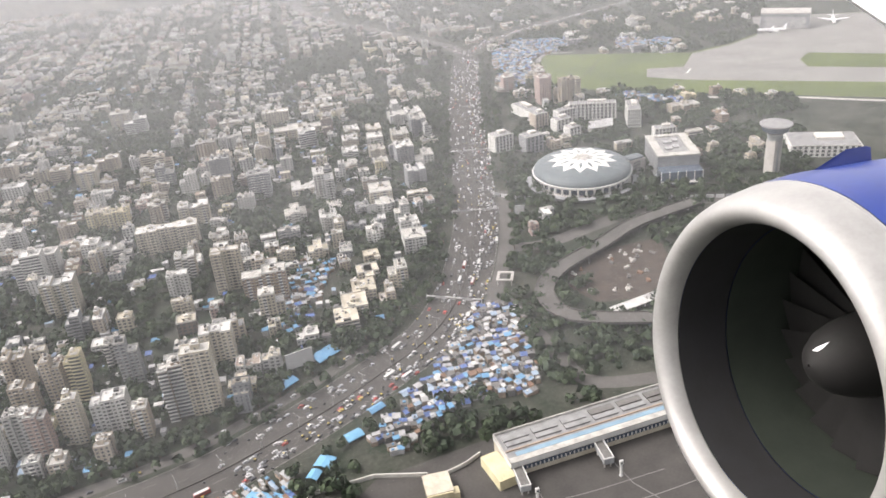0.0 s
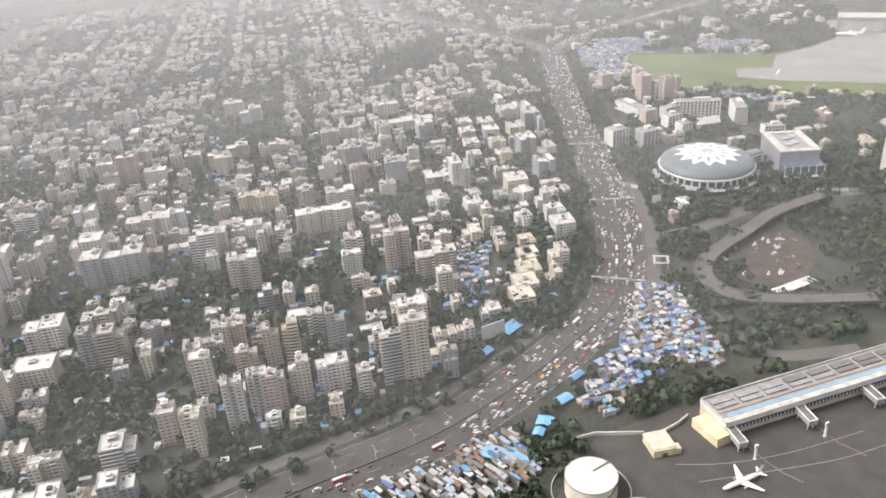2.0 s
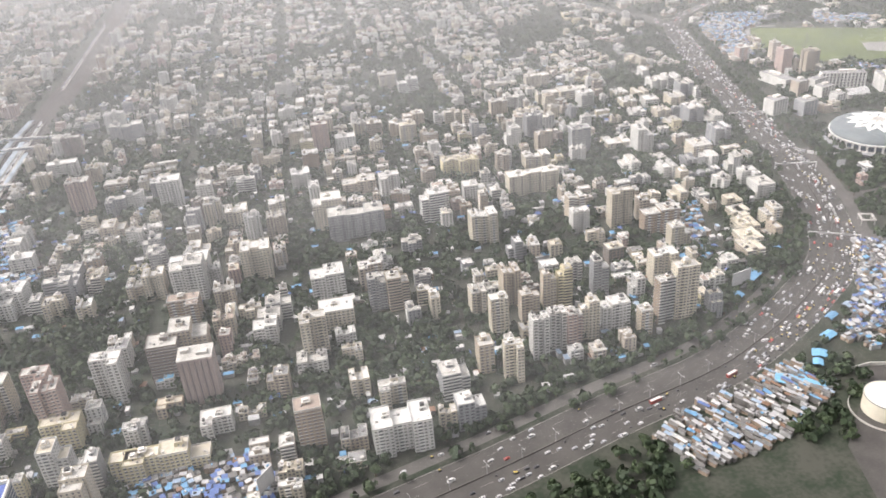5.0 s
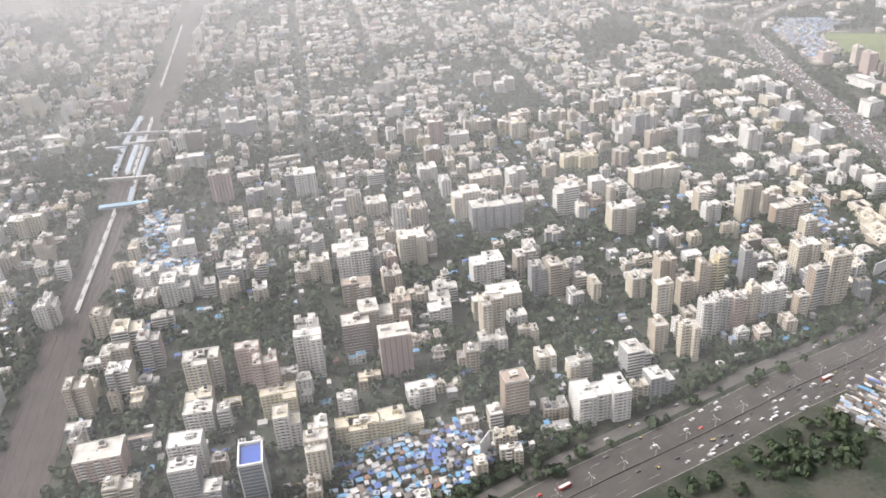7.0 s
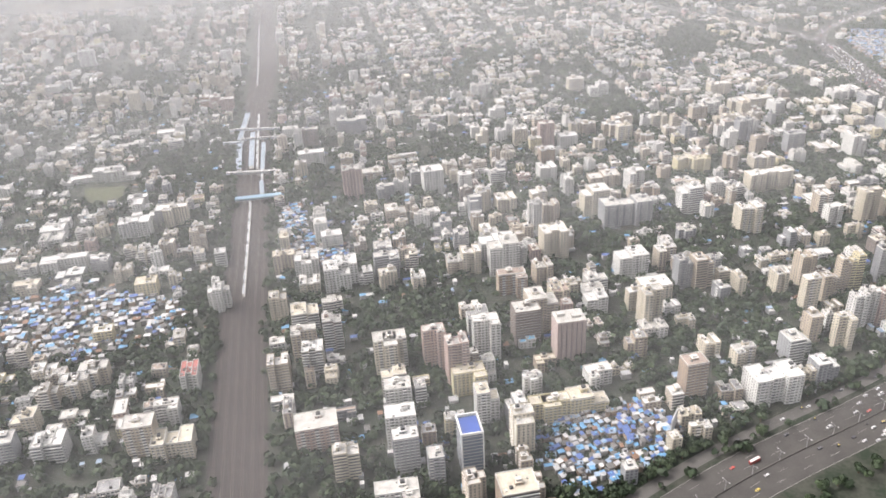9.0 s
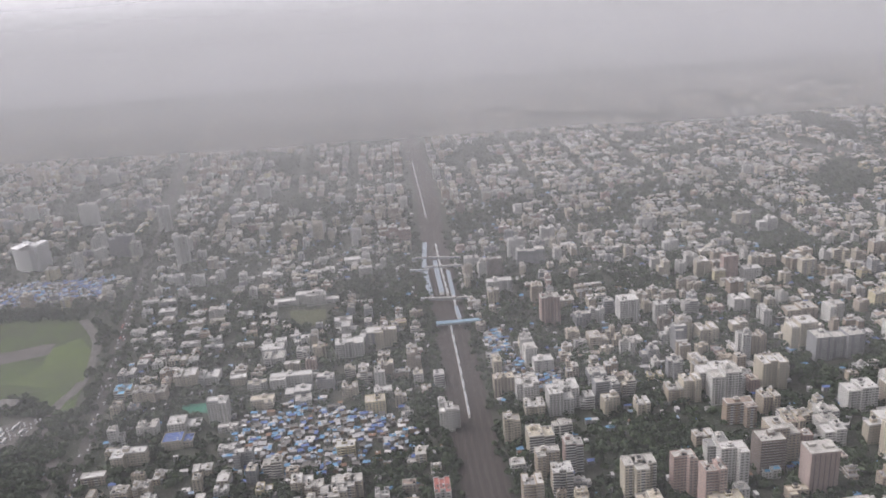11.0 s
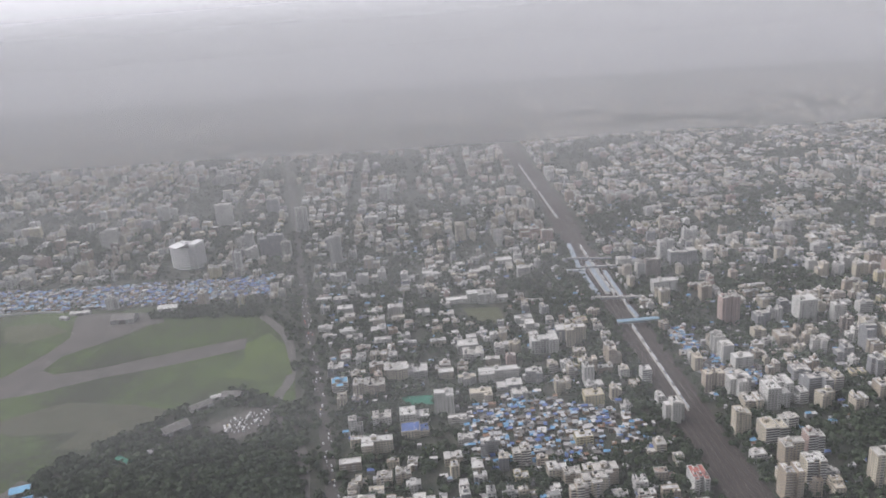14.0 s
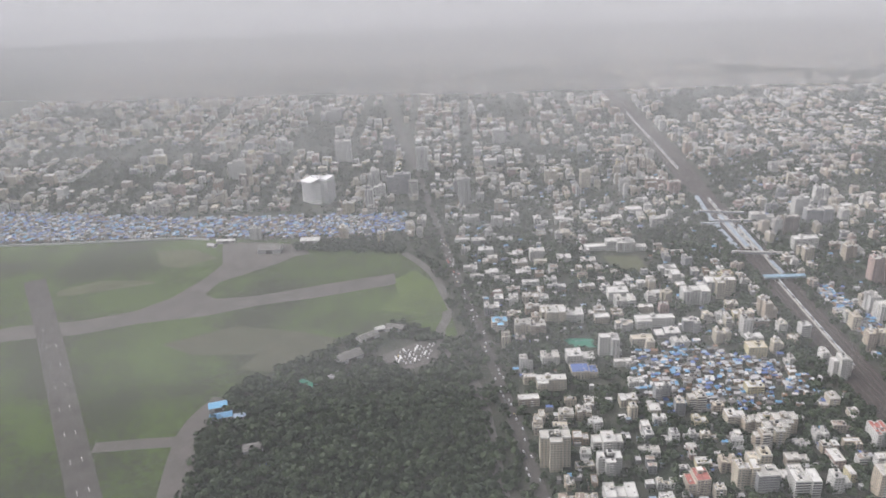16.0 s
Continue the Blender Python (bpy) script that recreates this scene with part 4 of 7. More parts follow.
shelter = thing("toll_canopy", "square white roof canopy with an open middle", "canopy", 235, 590, 0, -0.5)
for dx, dy, w, d in ((0, -7, 15, 2.4), (0, 7, 15, 2.4), (-6.3, 0, 2.4, 11.6), (6.3, 0, 2.4, 11.6)):
    part("roof_side", Quads().add(boxes([(dx, dy, 5.6, w, d, 0.8, 0)], True), "concrete"), shelter)
for dx, dy in ((-6.3, -7), (6.3, -7), (-6.3, 7), (6.3, 7)):
    part("post", Quads().add(boxes([(dx, dy, 0, 0.7, 0.7, 5.6, 0)]), "concrete"), shelter)
lean = thing("site_canopy", "long white sheet canopy on posts beside the ramp", "canopy", 312, 497, 0, 0.08)
part("roof", Quads().add(beam((-22, 0, 6), (22, 0, 7.5), 11, 0.4), "sheet_white"), lean)
for dx in (-20, -7, 7, 20):
    part("post", Quads().add(boxes([(dx, -4, 0, 0.5, 0.5, 6.4, 0), (dx, 4, 0, 0.5, 0.5, 6.4, 0)]), "concrete"), lean)

# ---------------------------------------------------------------- billboards
for bx, by, w, h, turn in ((300, 703, 10, 10, -0.3), (162, 783, 11, 11, 0.0), (38, 534, 22, 14, 0.15), (-420, 444, 16, 15, 0.75)):
    bb = thing("billboard", "large white blank billboard on steel legs", "billboard", bx, by, 0, turn, "billboards")
    part("panel", Quads().add(boxes([(0, 0, 6, w, 0.7, h, 0)], True), "panel_white"), bb)
    part("frame", Quads().add(boxes([(0, -0.45, 6, w, 0.2, 0.5, 0), (0, -0.45, 5.5 + h, w, 0.2, 0.5, 0), (-w / 2, -0.45, 6, 0.5, 0.2, h, 0), (w / 2, -0.45, 6, 0.5, 0.2, h, 0)]), "sheet_grey"), bb)
    for dx in (-0.35, 0.35):
        part("leg", Quads().add(boxes([(dx * w, 0.6, 0, 0.6, 0.6, 6 + h * 0.7, 0)]), "steel_rail"), bb)
        part("brace", Quads().add(beam((dx * w, 4, 0), (dx * w, 0.8, 6 + h * 0.5), 0.4, 0.4), "steel_rail"), bb)

# ---------------------------------------------------------------- railway station
def platform(points, wide, roofed, label):
    line = smooth(points)
    ob = thing("station_platform", label, "platform", 0, 0, 0, 0, "station platforms")
    part("slab", Quads().add(kerbed(line, wide / 2, -wide / 2, 0.6, 1.1), "concrete"), ob)
    if roofed:
        for i in range(0, len(line) - 1, 3):
            gap = 0 if wide > 4.5 else 1
            run = line[i:i + 4 - gap]
            if len(run) > 1:
                part("roof", Quads().add(kerbed(run, wide * 0.55, -wide * 0.55, 5.6, 0.35), roofed), ob)
        part("ridge", Quads().add(kerbed(line, 0.3, -0.3, 5.95, 0.4), "sheet_silver"), ob)
    post = Quads().add(boxes([(0, 0, 1.7, 0.4, 0.4, 3.9, 0)]), "steel_rail").mesh("post")
    for i in range(1, len(line), 2):
        o = new("post", post)
        o.parent = ob
        o.location = (line[i, 0] * UNIT, line[i, 1] * UNIT, 0)
    return ob


platform([(-684, 1432), (-692, 1390), (-706, 1318), (-715, 1240), (-721, 1172)], 7.6, "sheet_silver", "curved silver-grey roof over a station platform")
platform([(-685, 1326), (-694, 1250), (-702, 1176)], 7.2, "sheet_silver", "silver-grey sheet roof over a station platform")
platform([(-666, 1416), (-681, 1290), (-694, 1168)], 3, "sheet_white", "narrow pale platform roof with gaps")
platform([(-673, 1270), (-680, 1215), (-687, 1158)], 5.6, "sheet_silver", "silver-grey roof over a station platform")
platform([(-687, 1158), (-693, 1115)], 3, "panel_white", "narrow white covered walkway")
platform([(-693, 1115), (-697, 1068)], 5.6, "sheet_silver", "short silver-grey platform roof")
platform([(-643, 1367), (-660, 1225), (-679, 1066)], 5, None, "open concrete platform with scattered stalls")
platform([(-715, 1048), (-730, 925), (-746, 800)], 2.4, "sheet_white", "long narrow white platform roof between the tracks")
platform([(-626, 1821), (-650, 1606)], 2.4, "sheet_grey", "distant grey platform roof")
platform([(-593, 2125), (-624, 1846)], 2.4, "sheet_grey", "distant grey platform roof beside the tracks")
stall = random.Random(3)
for k in range(30):
    u = stall.random()
    o = thing("platform_stall", "small pale kiosk on the platform", "kiosk", -643 - 36 * u + stall.uniform(-1, 1), 1367 - 301 * u, 1.7, 0.12, "platform kiosks")
    part("body", Quads().add(boxes([(0, 0, 0, 3.2, stall.uniform(4, 9), 3, 0)]), stall.choice(["panel_white", "sheet_white", "cream_wall", "sheet_grey"])), o)
    part("roof", Quads().add(boxes([(0, 0, 3, 3.8, 7, 0.25, 0)]), "sheet_white"), o)


def footbridge(a, b, wide, z, mat, label, dots):
    ob = thing("footbridge", label, "footbridge", 0, 0, 0, 0, "station footbridges")
    part("deck", Quads().add(beam((*a, z - 3.0), (*b, z - 3.0), wide, 0.6), "concrete"), ob)
    part("roof", Quads().add(beam((*a, z), (*b, z), wide + 0.8, 0.35), mat), ob)
    n = dots
    for k in range(n):
        u = (k + 0.5) / n
        x, y = a[0] + (b[0] - a[0]) * u, a[1] + (b[1] - a[1]) * u
        if mat != "bridge_blue":
            part("roof_light", Quads().add(boxes([(x, y, z + 0.35, 1.6, wide * 0.8, 0.35, math.atan2(b[1] - a[1], b[0] - a[0]))]), "dome_white"), ob)
        if k % 4 == 0:
            part("pier", Quads().add(boxes([(x, y, 0.6, 0.7, 0.7, z - 3.6, 0)]), "concrete"), ob)
    d = np.array(b) - np.array(a)
    nrm = np.array((-d[1], d[0])) / np.linalg.norm(d) * wide / 2
    for s in (-1, 1):
        part("railing", Quads().add(beam((a[0] + s * nrm[0], a[1] + s * nrm[1], z - 2.4), (b[0] + s * nrm[0], b[1] + s * nrm[1], z - 2.4), 0.15, 1.2), "bridge_blue" if mat == "bridge_blue" else "sheet_silver"), ob)


footbridge((-717, 1347), (-639, 1320), 4, 9, "sheet_dark", "covered footbridge with a row of white roof lights", 26)
footbridge((-708, 1294), (-645, 1279), 4.5, 9, "sheet_dark", "covered footbridge with a row of white roof lights", 22)
footbridge((-736, 1290), (-704, 1281), 4, 8, "sheet_silver", "short covered footbridge approach", 10)
footbridge((-740, 1157), (-662, 1134), 5, 9, "sheet_dark", "covered footbridge with a row of white roof lights", 28)
footbridge((-735, 1057), (-672, 1048), 9, 9, "bridge_blue", "broad pale blue covered road bridge over the tracks", 16)

# ---------------------------------------------------------------- single large buildings
white_hotel = thing("stepped_hotel", "large white hotel with curved stepped floors and dark window bands", "hotel", -1432, 1600, 0, -0.72)
def bowed(w, d, bow, z0, z1):
    """A block whose long front swells outward in an arc."""
    front = [(-w / 2 + w * k / 12, -d / 2 - bow * math.sin(math.pi * k / 12)) for k in range(13)]
    return prism(front + [(w / 2, d / 2), (-w / 2, d / 2)], z0, z1)


for f in range(12):
    part("floor_band", Quads().add(bowed(76, 42, 7, 4 * f + 1.9, 4 * f + 4), "plane_white"), white_hotel, "white curved floor band")
    part("window_band", Quads().add(bowed(73, 39, 6.5, 4 * f, 4 * f + 1.9), "pane"), white_hotel, "dark recessed window band")
part("end_wing", Quads().add(boxes([(33, 16, 0, 22, 44, 56, 0.2)]), "plane_white"), white_hotel, "plain white end wing")
for f in range(13):
    part("wing_window", Quads().add(boxes([(33, 16, 4 * f + 1.2, 22.5, 44.5, 1.5, 0.2)])[:4], "pane"), white_hotel)
part("roof_slope", Quads().add([[(-40, -24, 48.2), (0, -29, 48.2), (0, 21, 53), (-40, 21, 50)], [(0, -29, 48.2), (24, -26, 56), (24, 21, 58), (0, 21, 53)]], "plane_white"), white_hotel, "white sloping roof")
part("roof_crown", Quads().add(boxes([(-14, 10, 50, 16, 10, 5, 0), (6, 8, 52, 10, 8, 5, 0)]), "plane_white"), white_hotel)
white_hotel.scale = (0.7, 0.7, 0.95)
TAKEN.append((-1432, 1600, 48, 0))
glass = thing("glass_tower", "slim dark glass office tower with a blue framed roof", "tower", -592, 466, 0, -0.12)
part("core", Quads().add(boxes([(0, 0, 0, 17, 24, 44, 0)]), "glass_blue"), glass)
part("roof", Quads().add(boxes([(0, -1, 44, 14.5, 20, 0.3, 0)]), "roof_blue"), glass, "deep blue flat roof")
part("roof_frame", Quads().add(boxes([(0, -11.7, 44, 18, 1.2, 2, 0), (0, 11.7, 44, 18, 1.2, 2, 0), (-8.4, 0, 44, 1.2, 24, 2, 0), (8.4, 0, 44, 1.2, 24, 2, 0)]), "dome_white"), glass, "white roof frame")
for f in range(13):
    part("floor_band", Quads().add(boxes([(0, 0, 2 + f * 3.3, 17.3, 24.3, 0.8, 0)], True), "grey_wall"), glass)
for sx in (-8.6, 8.6):
    part("corner_fin", Quads().add(boxes([(sx, -12, 0, 0.9, 0.9, 46, 0)]), "dome_white"), glass)
TAKEN.append((-592, 466, 16, 0))
slab = thing("ribbed_tower", "plain brown-grey tower slab with vertical ribs and a pale roof", "tower", -455, 576, 0, -0.13)
part("body", Quads().add(boxes([(0, 0, 0, 28, 20, 45, 0)])[:4], "mauve_wall"), slab)
part("roof", Quads().add(boxes([(0, 0, 45, 28.4, 20.4, 0.6, 0), (-8, 3, 45.6, 7, 6, 3, 0), (6, -2, 45.6, 9, 6, 2.4, 0)]), "pale_roof"), slab)
for k in range(6):
    part("rib", Quads().add(boxes([(-12.5 + 5 * k, -10.3, 0, 2.6, 0.8, 44.6, 0)]), "mauve_wall"), slab)
    part("slit_window", Quads().add(boxes([(-10 + 5 * k, -10.05, 2, 0.5, 0.2, 41, 0)] if k < 5 else [(14.05, 0, 2, 0.2, 1.4, 41, 0)]), "pane"), slab)
TAKEN.append((-455, 576, 17, 0))


def roofed_house(x, y, w, d, floors, turn, roof, label, wall="white_wall"):
    rng = random.Random(int(x + y))
    walls, cover, head, tanks, row, floors, H = apartment(w, d, floors, rng, wall, roof)
    ob = thing("coloured_roof_building", label, "building", x, y, 0, turn)
    top = floors * H + 0.6
    part("wall", walls, ob)
    part("roof", cover, ob)
    part("stair_head", head, ob)
    add_storeys(ob, row, H)
    TAKEN.append((x, y, max(w, d) * 0.55, 0))




# ---------------------------------------------------------------- blue awnings along the highway
def awning(x, y, w, d, turn, mat, label):
    ob = thing("awning", label, "awning", x, y, 0, turn, "awnings")
    part("sheet", Quads().add([[(-w / 2, -d / 2, 3.2), (w / 2, -d / 2, 3.2), (w / 2, 0, 4.6), (-w / 2, 0, 4.6)], [(-w / 2, 0, 4.6), (w / 2, 0, 4.6), (w / 2, d / 2, 3.2), (-w / 2, d / 2, 3.2)]], mat), ob)
    part("valance", Quads().add([[(-w / 2, s * d / 2, 2.6), (w / 2, s * d / 2, 2.6), (w / 2, s * d / 2, 3.2), (-w / 2, s * d / 2, 3.2)] for s in (-1, 1)], mat), ob)
    for sx in (-1, 1):
        for sy in (-1, 1):
            part("post", Quads().add(boxes([(sx * w * 0.46, sy * d * 0.44, 0, 0.25, 0.25, 3.2, 0)]), "steel_rail"), ob)


for x, y, w, d, turn, mat, words in ((-13, 406, 16, 13, -0.75, "roof_sky", "bright sky blue"), (-3, 399, 13, 14, -0.75, "roof_sky", "bright sky blue"), (6, 392, 12, 12, -0.7, "roof_sky", "bright sky blue"), (33, 422, 11, 12, 0.9, "roof_sky", "sky blue"), (24, 413, 9, 8, 0.9, "roof_sky", "sky blue"),
                                     (57, 440, 13, 9, 0.3, "roof_sky", "pale sky blue"), (79, 462, 13, 7, 0.4, "tarp_blue", "faded blue"), (104, 470, 9, 8, 0.3, "tarp_pale", "washed-out blue"), (59, 547, 22, 14, 0.5, "tarp_blue", "wide bright blue"), (24, 522, 16, 11, 0.5, "tarp_blue", "bright blue")):
    awning(x, y, w, d, turn, mat, f"{words} tarpaulin awning stretched over posts by the highway")
    TAKEN.append((x, y, 0.5 * max(w, d), 0))

roofed_house(-806, 660, 16, 24, 6, -0.12, "roof_red", "white apartment block with a red painted terrace")
roofed_house(-1027, 621, 22, 20, 6, -0.05, "roof_red", "cream apartment block with a terracotta terrace", "buff_wall")
roofed_house(-1161, 990, 22, 24, 4, -0.05, "roof_sky", "beige school with a pale blue terrace roof", "cream_wall")
roofed_house(-1078, 852, 34, 22, 3, -0.1, "tarp_deep", "low cream block under deep blue tarpaulin", "cream_wall")
roofed_house(-486, 606, 16, 14, 3, -0.1, "roof_sky", "low hall with a turquoise roof", "white_wall")
patch("school_field", [(-945, 1205), (-888, 1190), (-890, 1127), (-940, 1138)], 0.06, "dry_grass", "worn green playing field", "grass")
patch("playing_court", [(-1085, 948), (-1032, 935), (-1036, 912), (-1086, 925)], 0.06, "roof_green", "dull green sports court", "court")
TAKEN += [(-915, 1165, 34, 0), (-1060, 930, 24, 0)]

# ---------------------------------------------------------------- airfield buildings
def shed(x, y, w, d, h, turn, roof, label, name="shed"):
    """A shed with a pitched sheet roof, gables and a door."""
    ob = thing(name, label, "shed", x, y, 0, turn, "airfield sheds")
    part("wall", Quads().add(boxes([(0, 0, 0, w, d, h, 0)])[:4], "sheet_grey"), ob)
    e, r = 0.5, h + 0.22 * d
    part("roof", Quads().add([[(-w / 2 - e, -d / 2 - e, h), (w / 2 + e, -d / 2 - e, h), (w / 2 + e, 0, r), (-w / 2 - e, 0, r)], [(-w / 2 - e, 0, r), (w / 2 + e, 0, r), (w / 2 + e, d / 2 + e, h), (-w / 2 - e, d / 2 + e, h)]], roof), ob)
    part("gable", Quads().add([[(s * w / 2, -d / 2, h), (s * w / 2, d / 2, h), (s * w / 2, 0.01, r), (s * w / 2, -0.01, r)] for s in (-1, 1)], "sheet_grey"), ob)
    part("door", Quads().add(boxes([(0, -d / 2 - 0.05, 0, min(w * 0.4, 12), 0.2, h * 0.8, 0)]), "sheet_dark"), ob)
    TAKEN.append((x, y, max(w, d) * 0.5, 0))


shed(-1510, 1352, 40, 26, 8, -0.15, "sheet_dark", "large dark-roofed hangar at the edge of the airfield", "hangar")
shed(-1440, 1376, 34, 18, 7, -0.1, "sheet_white", "pale sheet-roofed hangar beside the shacks", "hangar")
shed(-1596, 1412, 34, 10, 5, -0.1, "sheet_white", "long white shed by the taxiway")
shed(-1620, 1398, 16, 9, 4, -0.5, "sheet_grey", "small grey shed by the taxiway")
shed(-1308, 1018, 26, 16, 5, -0.3, "sheet_dark", "dark sheet-roofed shed among trees")
shed(-1348, 1000, 30, 14, 5, 0.5, "sheet_dark", "dark long shed among trees")
shed(-1375, 950, 34, 20, 6, 0.5, "sheet_dark", "dark workshop roof among trees")
shed(-1330, 1020, 14, 9, 4, 0.3, "sheet_white", "small white sheet-roofed shed among trees")
shed(-1428, 892, 24, 8, 4, -0.7, "roof_green", "narrow bright green sheet roof among trees")
shed(-1537, 862, 22, 14, 5, 0.15, "roof_sky", "bright blue sheet roof at the apron edge")
shed(-1530, 838, 26, 12, 5, 0.15, "tarp_blue", "blue tarpaulin roof at the apron edge")
shed(-1508, 836, 14, 8, 4, 0.1, "tarp_pale", "pale blue hut roof at the apron edge")
shed(-1486, 770, 22, 14, 4, 0.1, "sheet_dark", "dark open shed in the trees")
shed(-1470, 735, 10, 5, 3, 0.2, "tarp_deep", "small deep blue hut in the trees")
shed(-1395, 905, 16, 10, 4, 0.6, "sheet_grey", "grey hut among trees")
shed(-1370, 790, 10, 8, 3, 0.2, "tarp_pale", "pale tarpaulin hut in the wood")
field_wall = thing("airfield_wall", "long white boundary wall between the shacks and the airfield", "wall")
line = smooth([(-2500, 1560), (-2027, 1489), (-1860, 1468), (-1696, 1450), (-1630, 1430)])
for i in range(len(line) - 1):
    part("wall_panel", Quads().add(beam((*line[i], 0), (*line[i + 1], 0), 1.0, 3.4), "panel_white"), field_wall)
patch("car_park", [(-1338, 946), (-1274, 979), (-1253, 960), (-1258, 922), (-1305, 902)], 0.2, "taxi_grey", "dusty earthen yard full of parked vehicles", "yard")
patch("green_corner", [(-1300, 1185), (-1262, 1215), (-1236, 1160), (-1226, 1060), (-1262, 1050), (-1330, 1085), (-1296, 1130)], 0.09, "bright_grass", "bright green grass at the corner of the airfield", "grass")
patch("old_pad", [(-1850, 1260), (-1790, 1285), (-1700, 1268), (-1690, 1255), (-1790, 1240), (-1845, 1235)], 0.11, "dry_grass", "bare pale patch in the airfield grass", "ground")
patch("bare_patch", [(-1650, 1390), (-1600, 1340), (-1660, 1310), (-1700, 1330), (-1720, 1400)], 0.1, "dry_grass", "bare earth beside the taxiway", "ground")
dashes = Quads()
rl = smooth([(-1905, 1312), (-1810, 1090), (-1720, 870), (-1650, 700), (-1500, 330)])
for off in (-6, 6):
    dashes.add(strip(rl, off + 0.25, off - 0.25, 0.16)[20:][::6], "kerb_paint")
tagged(part("runway_marking", dashes), "white dashes on the runway", "marking", kind="stuff")
tagged(part("threshold_bar", Quads().add(beam((743, 1056, 0.16), (763, 1074, 0.16), 2, 0.02), "road_paint")), "white bar painted on the runway end", "marking", kind="structure")

big = thing("aircraft_hangar", "large grey aircraft hangar with a pale roof", "hangar", 1055, 1210, 0, -0.72)
part("body", Quads().add(boxes([(0, 0, 0, 82, 40, 26, 0)])[:4], "grey_wall"), big)
part("roof", Quads().add(boxes([(0, 0, 26, 84, 42, 2, 0)], True), "pale_roof"), big)
part("door", Quads().add(boxes([(0, -20.2, 0, 70, 0.4, 20, 0)]), "sheet_grey"), big)


def airliner(x, y, turn, size=1.0):
    ob = thing("airliner", "white parked passenger jet on the apron", "aircraft", x, y, 0, turn, "parked jets")
    body = lathe([(0.1, -20), (1.2, -18.5), (1.9, -15), (2, -10), (2, 9), (1.5, 15), (0.5, 20), (0.1, 20.3)], 14)
    body = np.stack([body[..., 2], body[..., 0], body[..., 1] + 3.6], -1) * size
    part("fuselage", Quads().add(body, "plane_white"), ob)
    for s in (-1, 1):
        part("wing", Quads().add(np.array([[(-4, s * 1.5, 2.8), (3, s * 1.5, 2.8), (7.5, s * 17, 3.8), (5.8, s * 17, 3.8)], [(-4, s * 1.5, 3.4), (5.8, s * 17, 4.0), (7.5, s * 17, 4.0), (3, s * 1.5, 3.4)]]) * size, "plane_white"), ob)
        part("tailplane", Quads().add(np.array([[(15, s * 0.5, 4.4), (18.5, s * 0.5, 4.4), (20.5, s * 6, 4.9), (19, s * 6, 4.9)]]) * size, "plane_white"), ob)
        eng = lathe([(0.9, -2), (1.15, -1), (1.1, 1), (0.7, 2.2)], 10)
        part("engine", Quads().add(np.stack([eng[..., 2] - 1.5, eng[..., 0] + s * 6, eng[..., 1] + 1.7], -1) * size, "sheet_grey"), ob)
    part("fin", Quads().add(np.array([[(13.5, 0.15, 5), (19, 0.15, 5), (21, 0.15, 11), (18.5, 0.15, 11)], [(13.5, -0.15, 5), (18.5, -0.15, 11), (21, -0.15, 11), (19, -0.15, 5)]]) * size, "plane_white"), ob)
    for dx, dy in ((-14, 0), (1, -2.5), (1, 2.5)):
        part("wheel", Quads().add(boxes([(dx * size, dy * size, 0, 1.1 * size, 0.6 * size, 2.4 * size, 0)]), "rubber"), ob)


airliner(1008, 1188, -0.5, 1.3)
airliner(1137, 1180, 0.9, 1.5)
airliner(124, 318, 0.1, 0.8)

# ---------------------------------------------------------------- apartment buildings that stand out
STREET = math.radians(-7)


def settle(x, y, w, d, floors):
    """The true bulk of a block: deep plans of middling height, row houses by the highway long and low."""
    if 80 < x < 310 and 570 < y < 1150:
        deep = min(1.8 * d, 27)
        return x, y + 0.25 * (deep - d), w, deep, floors
    if x < -740 and y < 1200 and floors > 2:
        kept = max(2, round(0.72 * floors))
        k = 3.1 * (floors - kept) / 535
        return x + k * (x + 1120), y + k * y, w, 1.2 * d, kept
    if x < -200 and y < 1000 and floors > 6:
        return x, y + 0.18 * d, w, 1.36 * d, round(0.78 * floors)
    return x, y, w, d, floors


def block(x, y, w, d, floors, wall, roof):
    x, y, w, d, floors = settle(x, y, w, d, floors)
    place_block(x, y, w, d, floors, STREET + random.Random(int(x * 31 + y)).uniform(-0.04, 0.04), wall, roof, 1)


MIDDLE = Quads()


def plain(x, y, w, d, floors, wall, roof):
    x, y, w, d, floors = settle(x, y, w, d, floors)
    rng = random.Random(int(x * 31 + y))
    joined_block(x, y, w, d, floors, STREET + rng.uniform(-0.04, 0.04), wall, roof, rng, MIDDLE)
    TAKEN.append((x, y, max(w, d) * 0.5, min(w, d) * 0.5))


# between the highway bend and the old lanes
block(39, 875, 19, 12, 6, "white_wall", "white_roof")
block(111, 902, 33, 17, 2, "cream_wall", "white_roof")
block(128, 863, 23, 14, 11, "white_wall", "white_roof")
block(130, 826, 16, 11, 2, "white_wall", "pale_roof")
block(115, 784, 18, 11, 5, "white_wall", "white_roof")
block(85, 818, 24, 15, 5, "white_wall", "pale_roof")
block(70, 773, 23, 14, 4, "grey_wall", "pale_roof")
block(59, 726, 18, 11, 5, "cream_wall", "white_roof")
block(90, 718, 20, 12, 5, "cream_wall", "cream_roof")
block(2, 698, 26, 16, 13, "cream_wall", "pale_roof")
block(31, 666, 39, 17, 9, "tan_wall", "pale_roof")
block(-44, 705, 19, 12, 8, "white_wall", "white_roof")
block(-44, 668, 18, 11, 5, "cream_wall", "pale_roof")
block(135, 681, 15, 11, 3, "cream_wall", "cream_roof")
block(124, 653, 20, 13, 3, "cream_wall", "cream_roof")
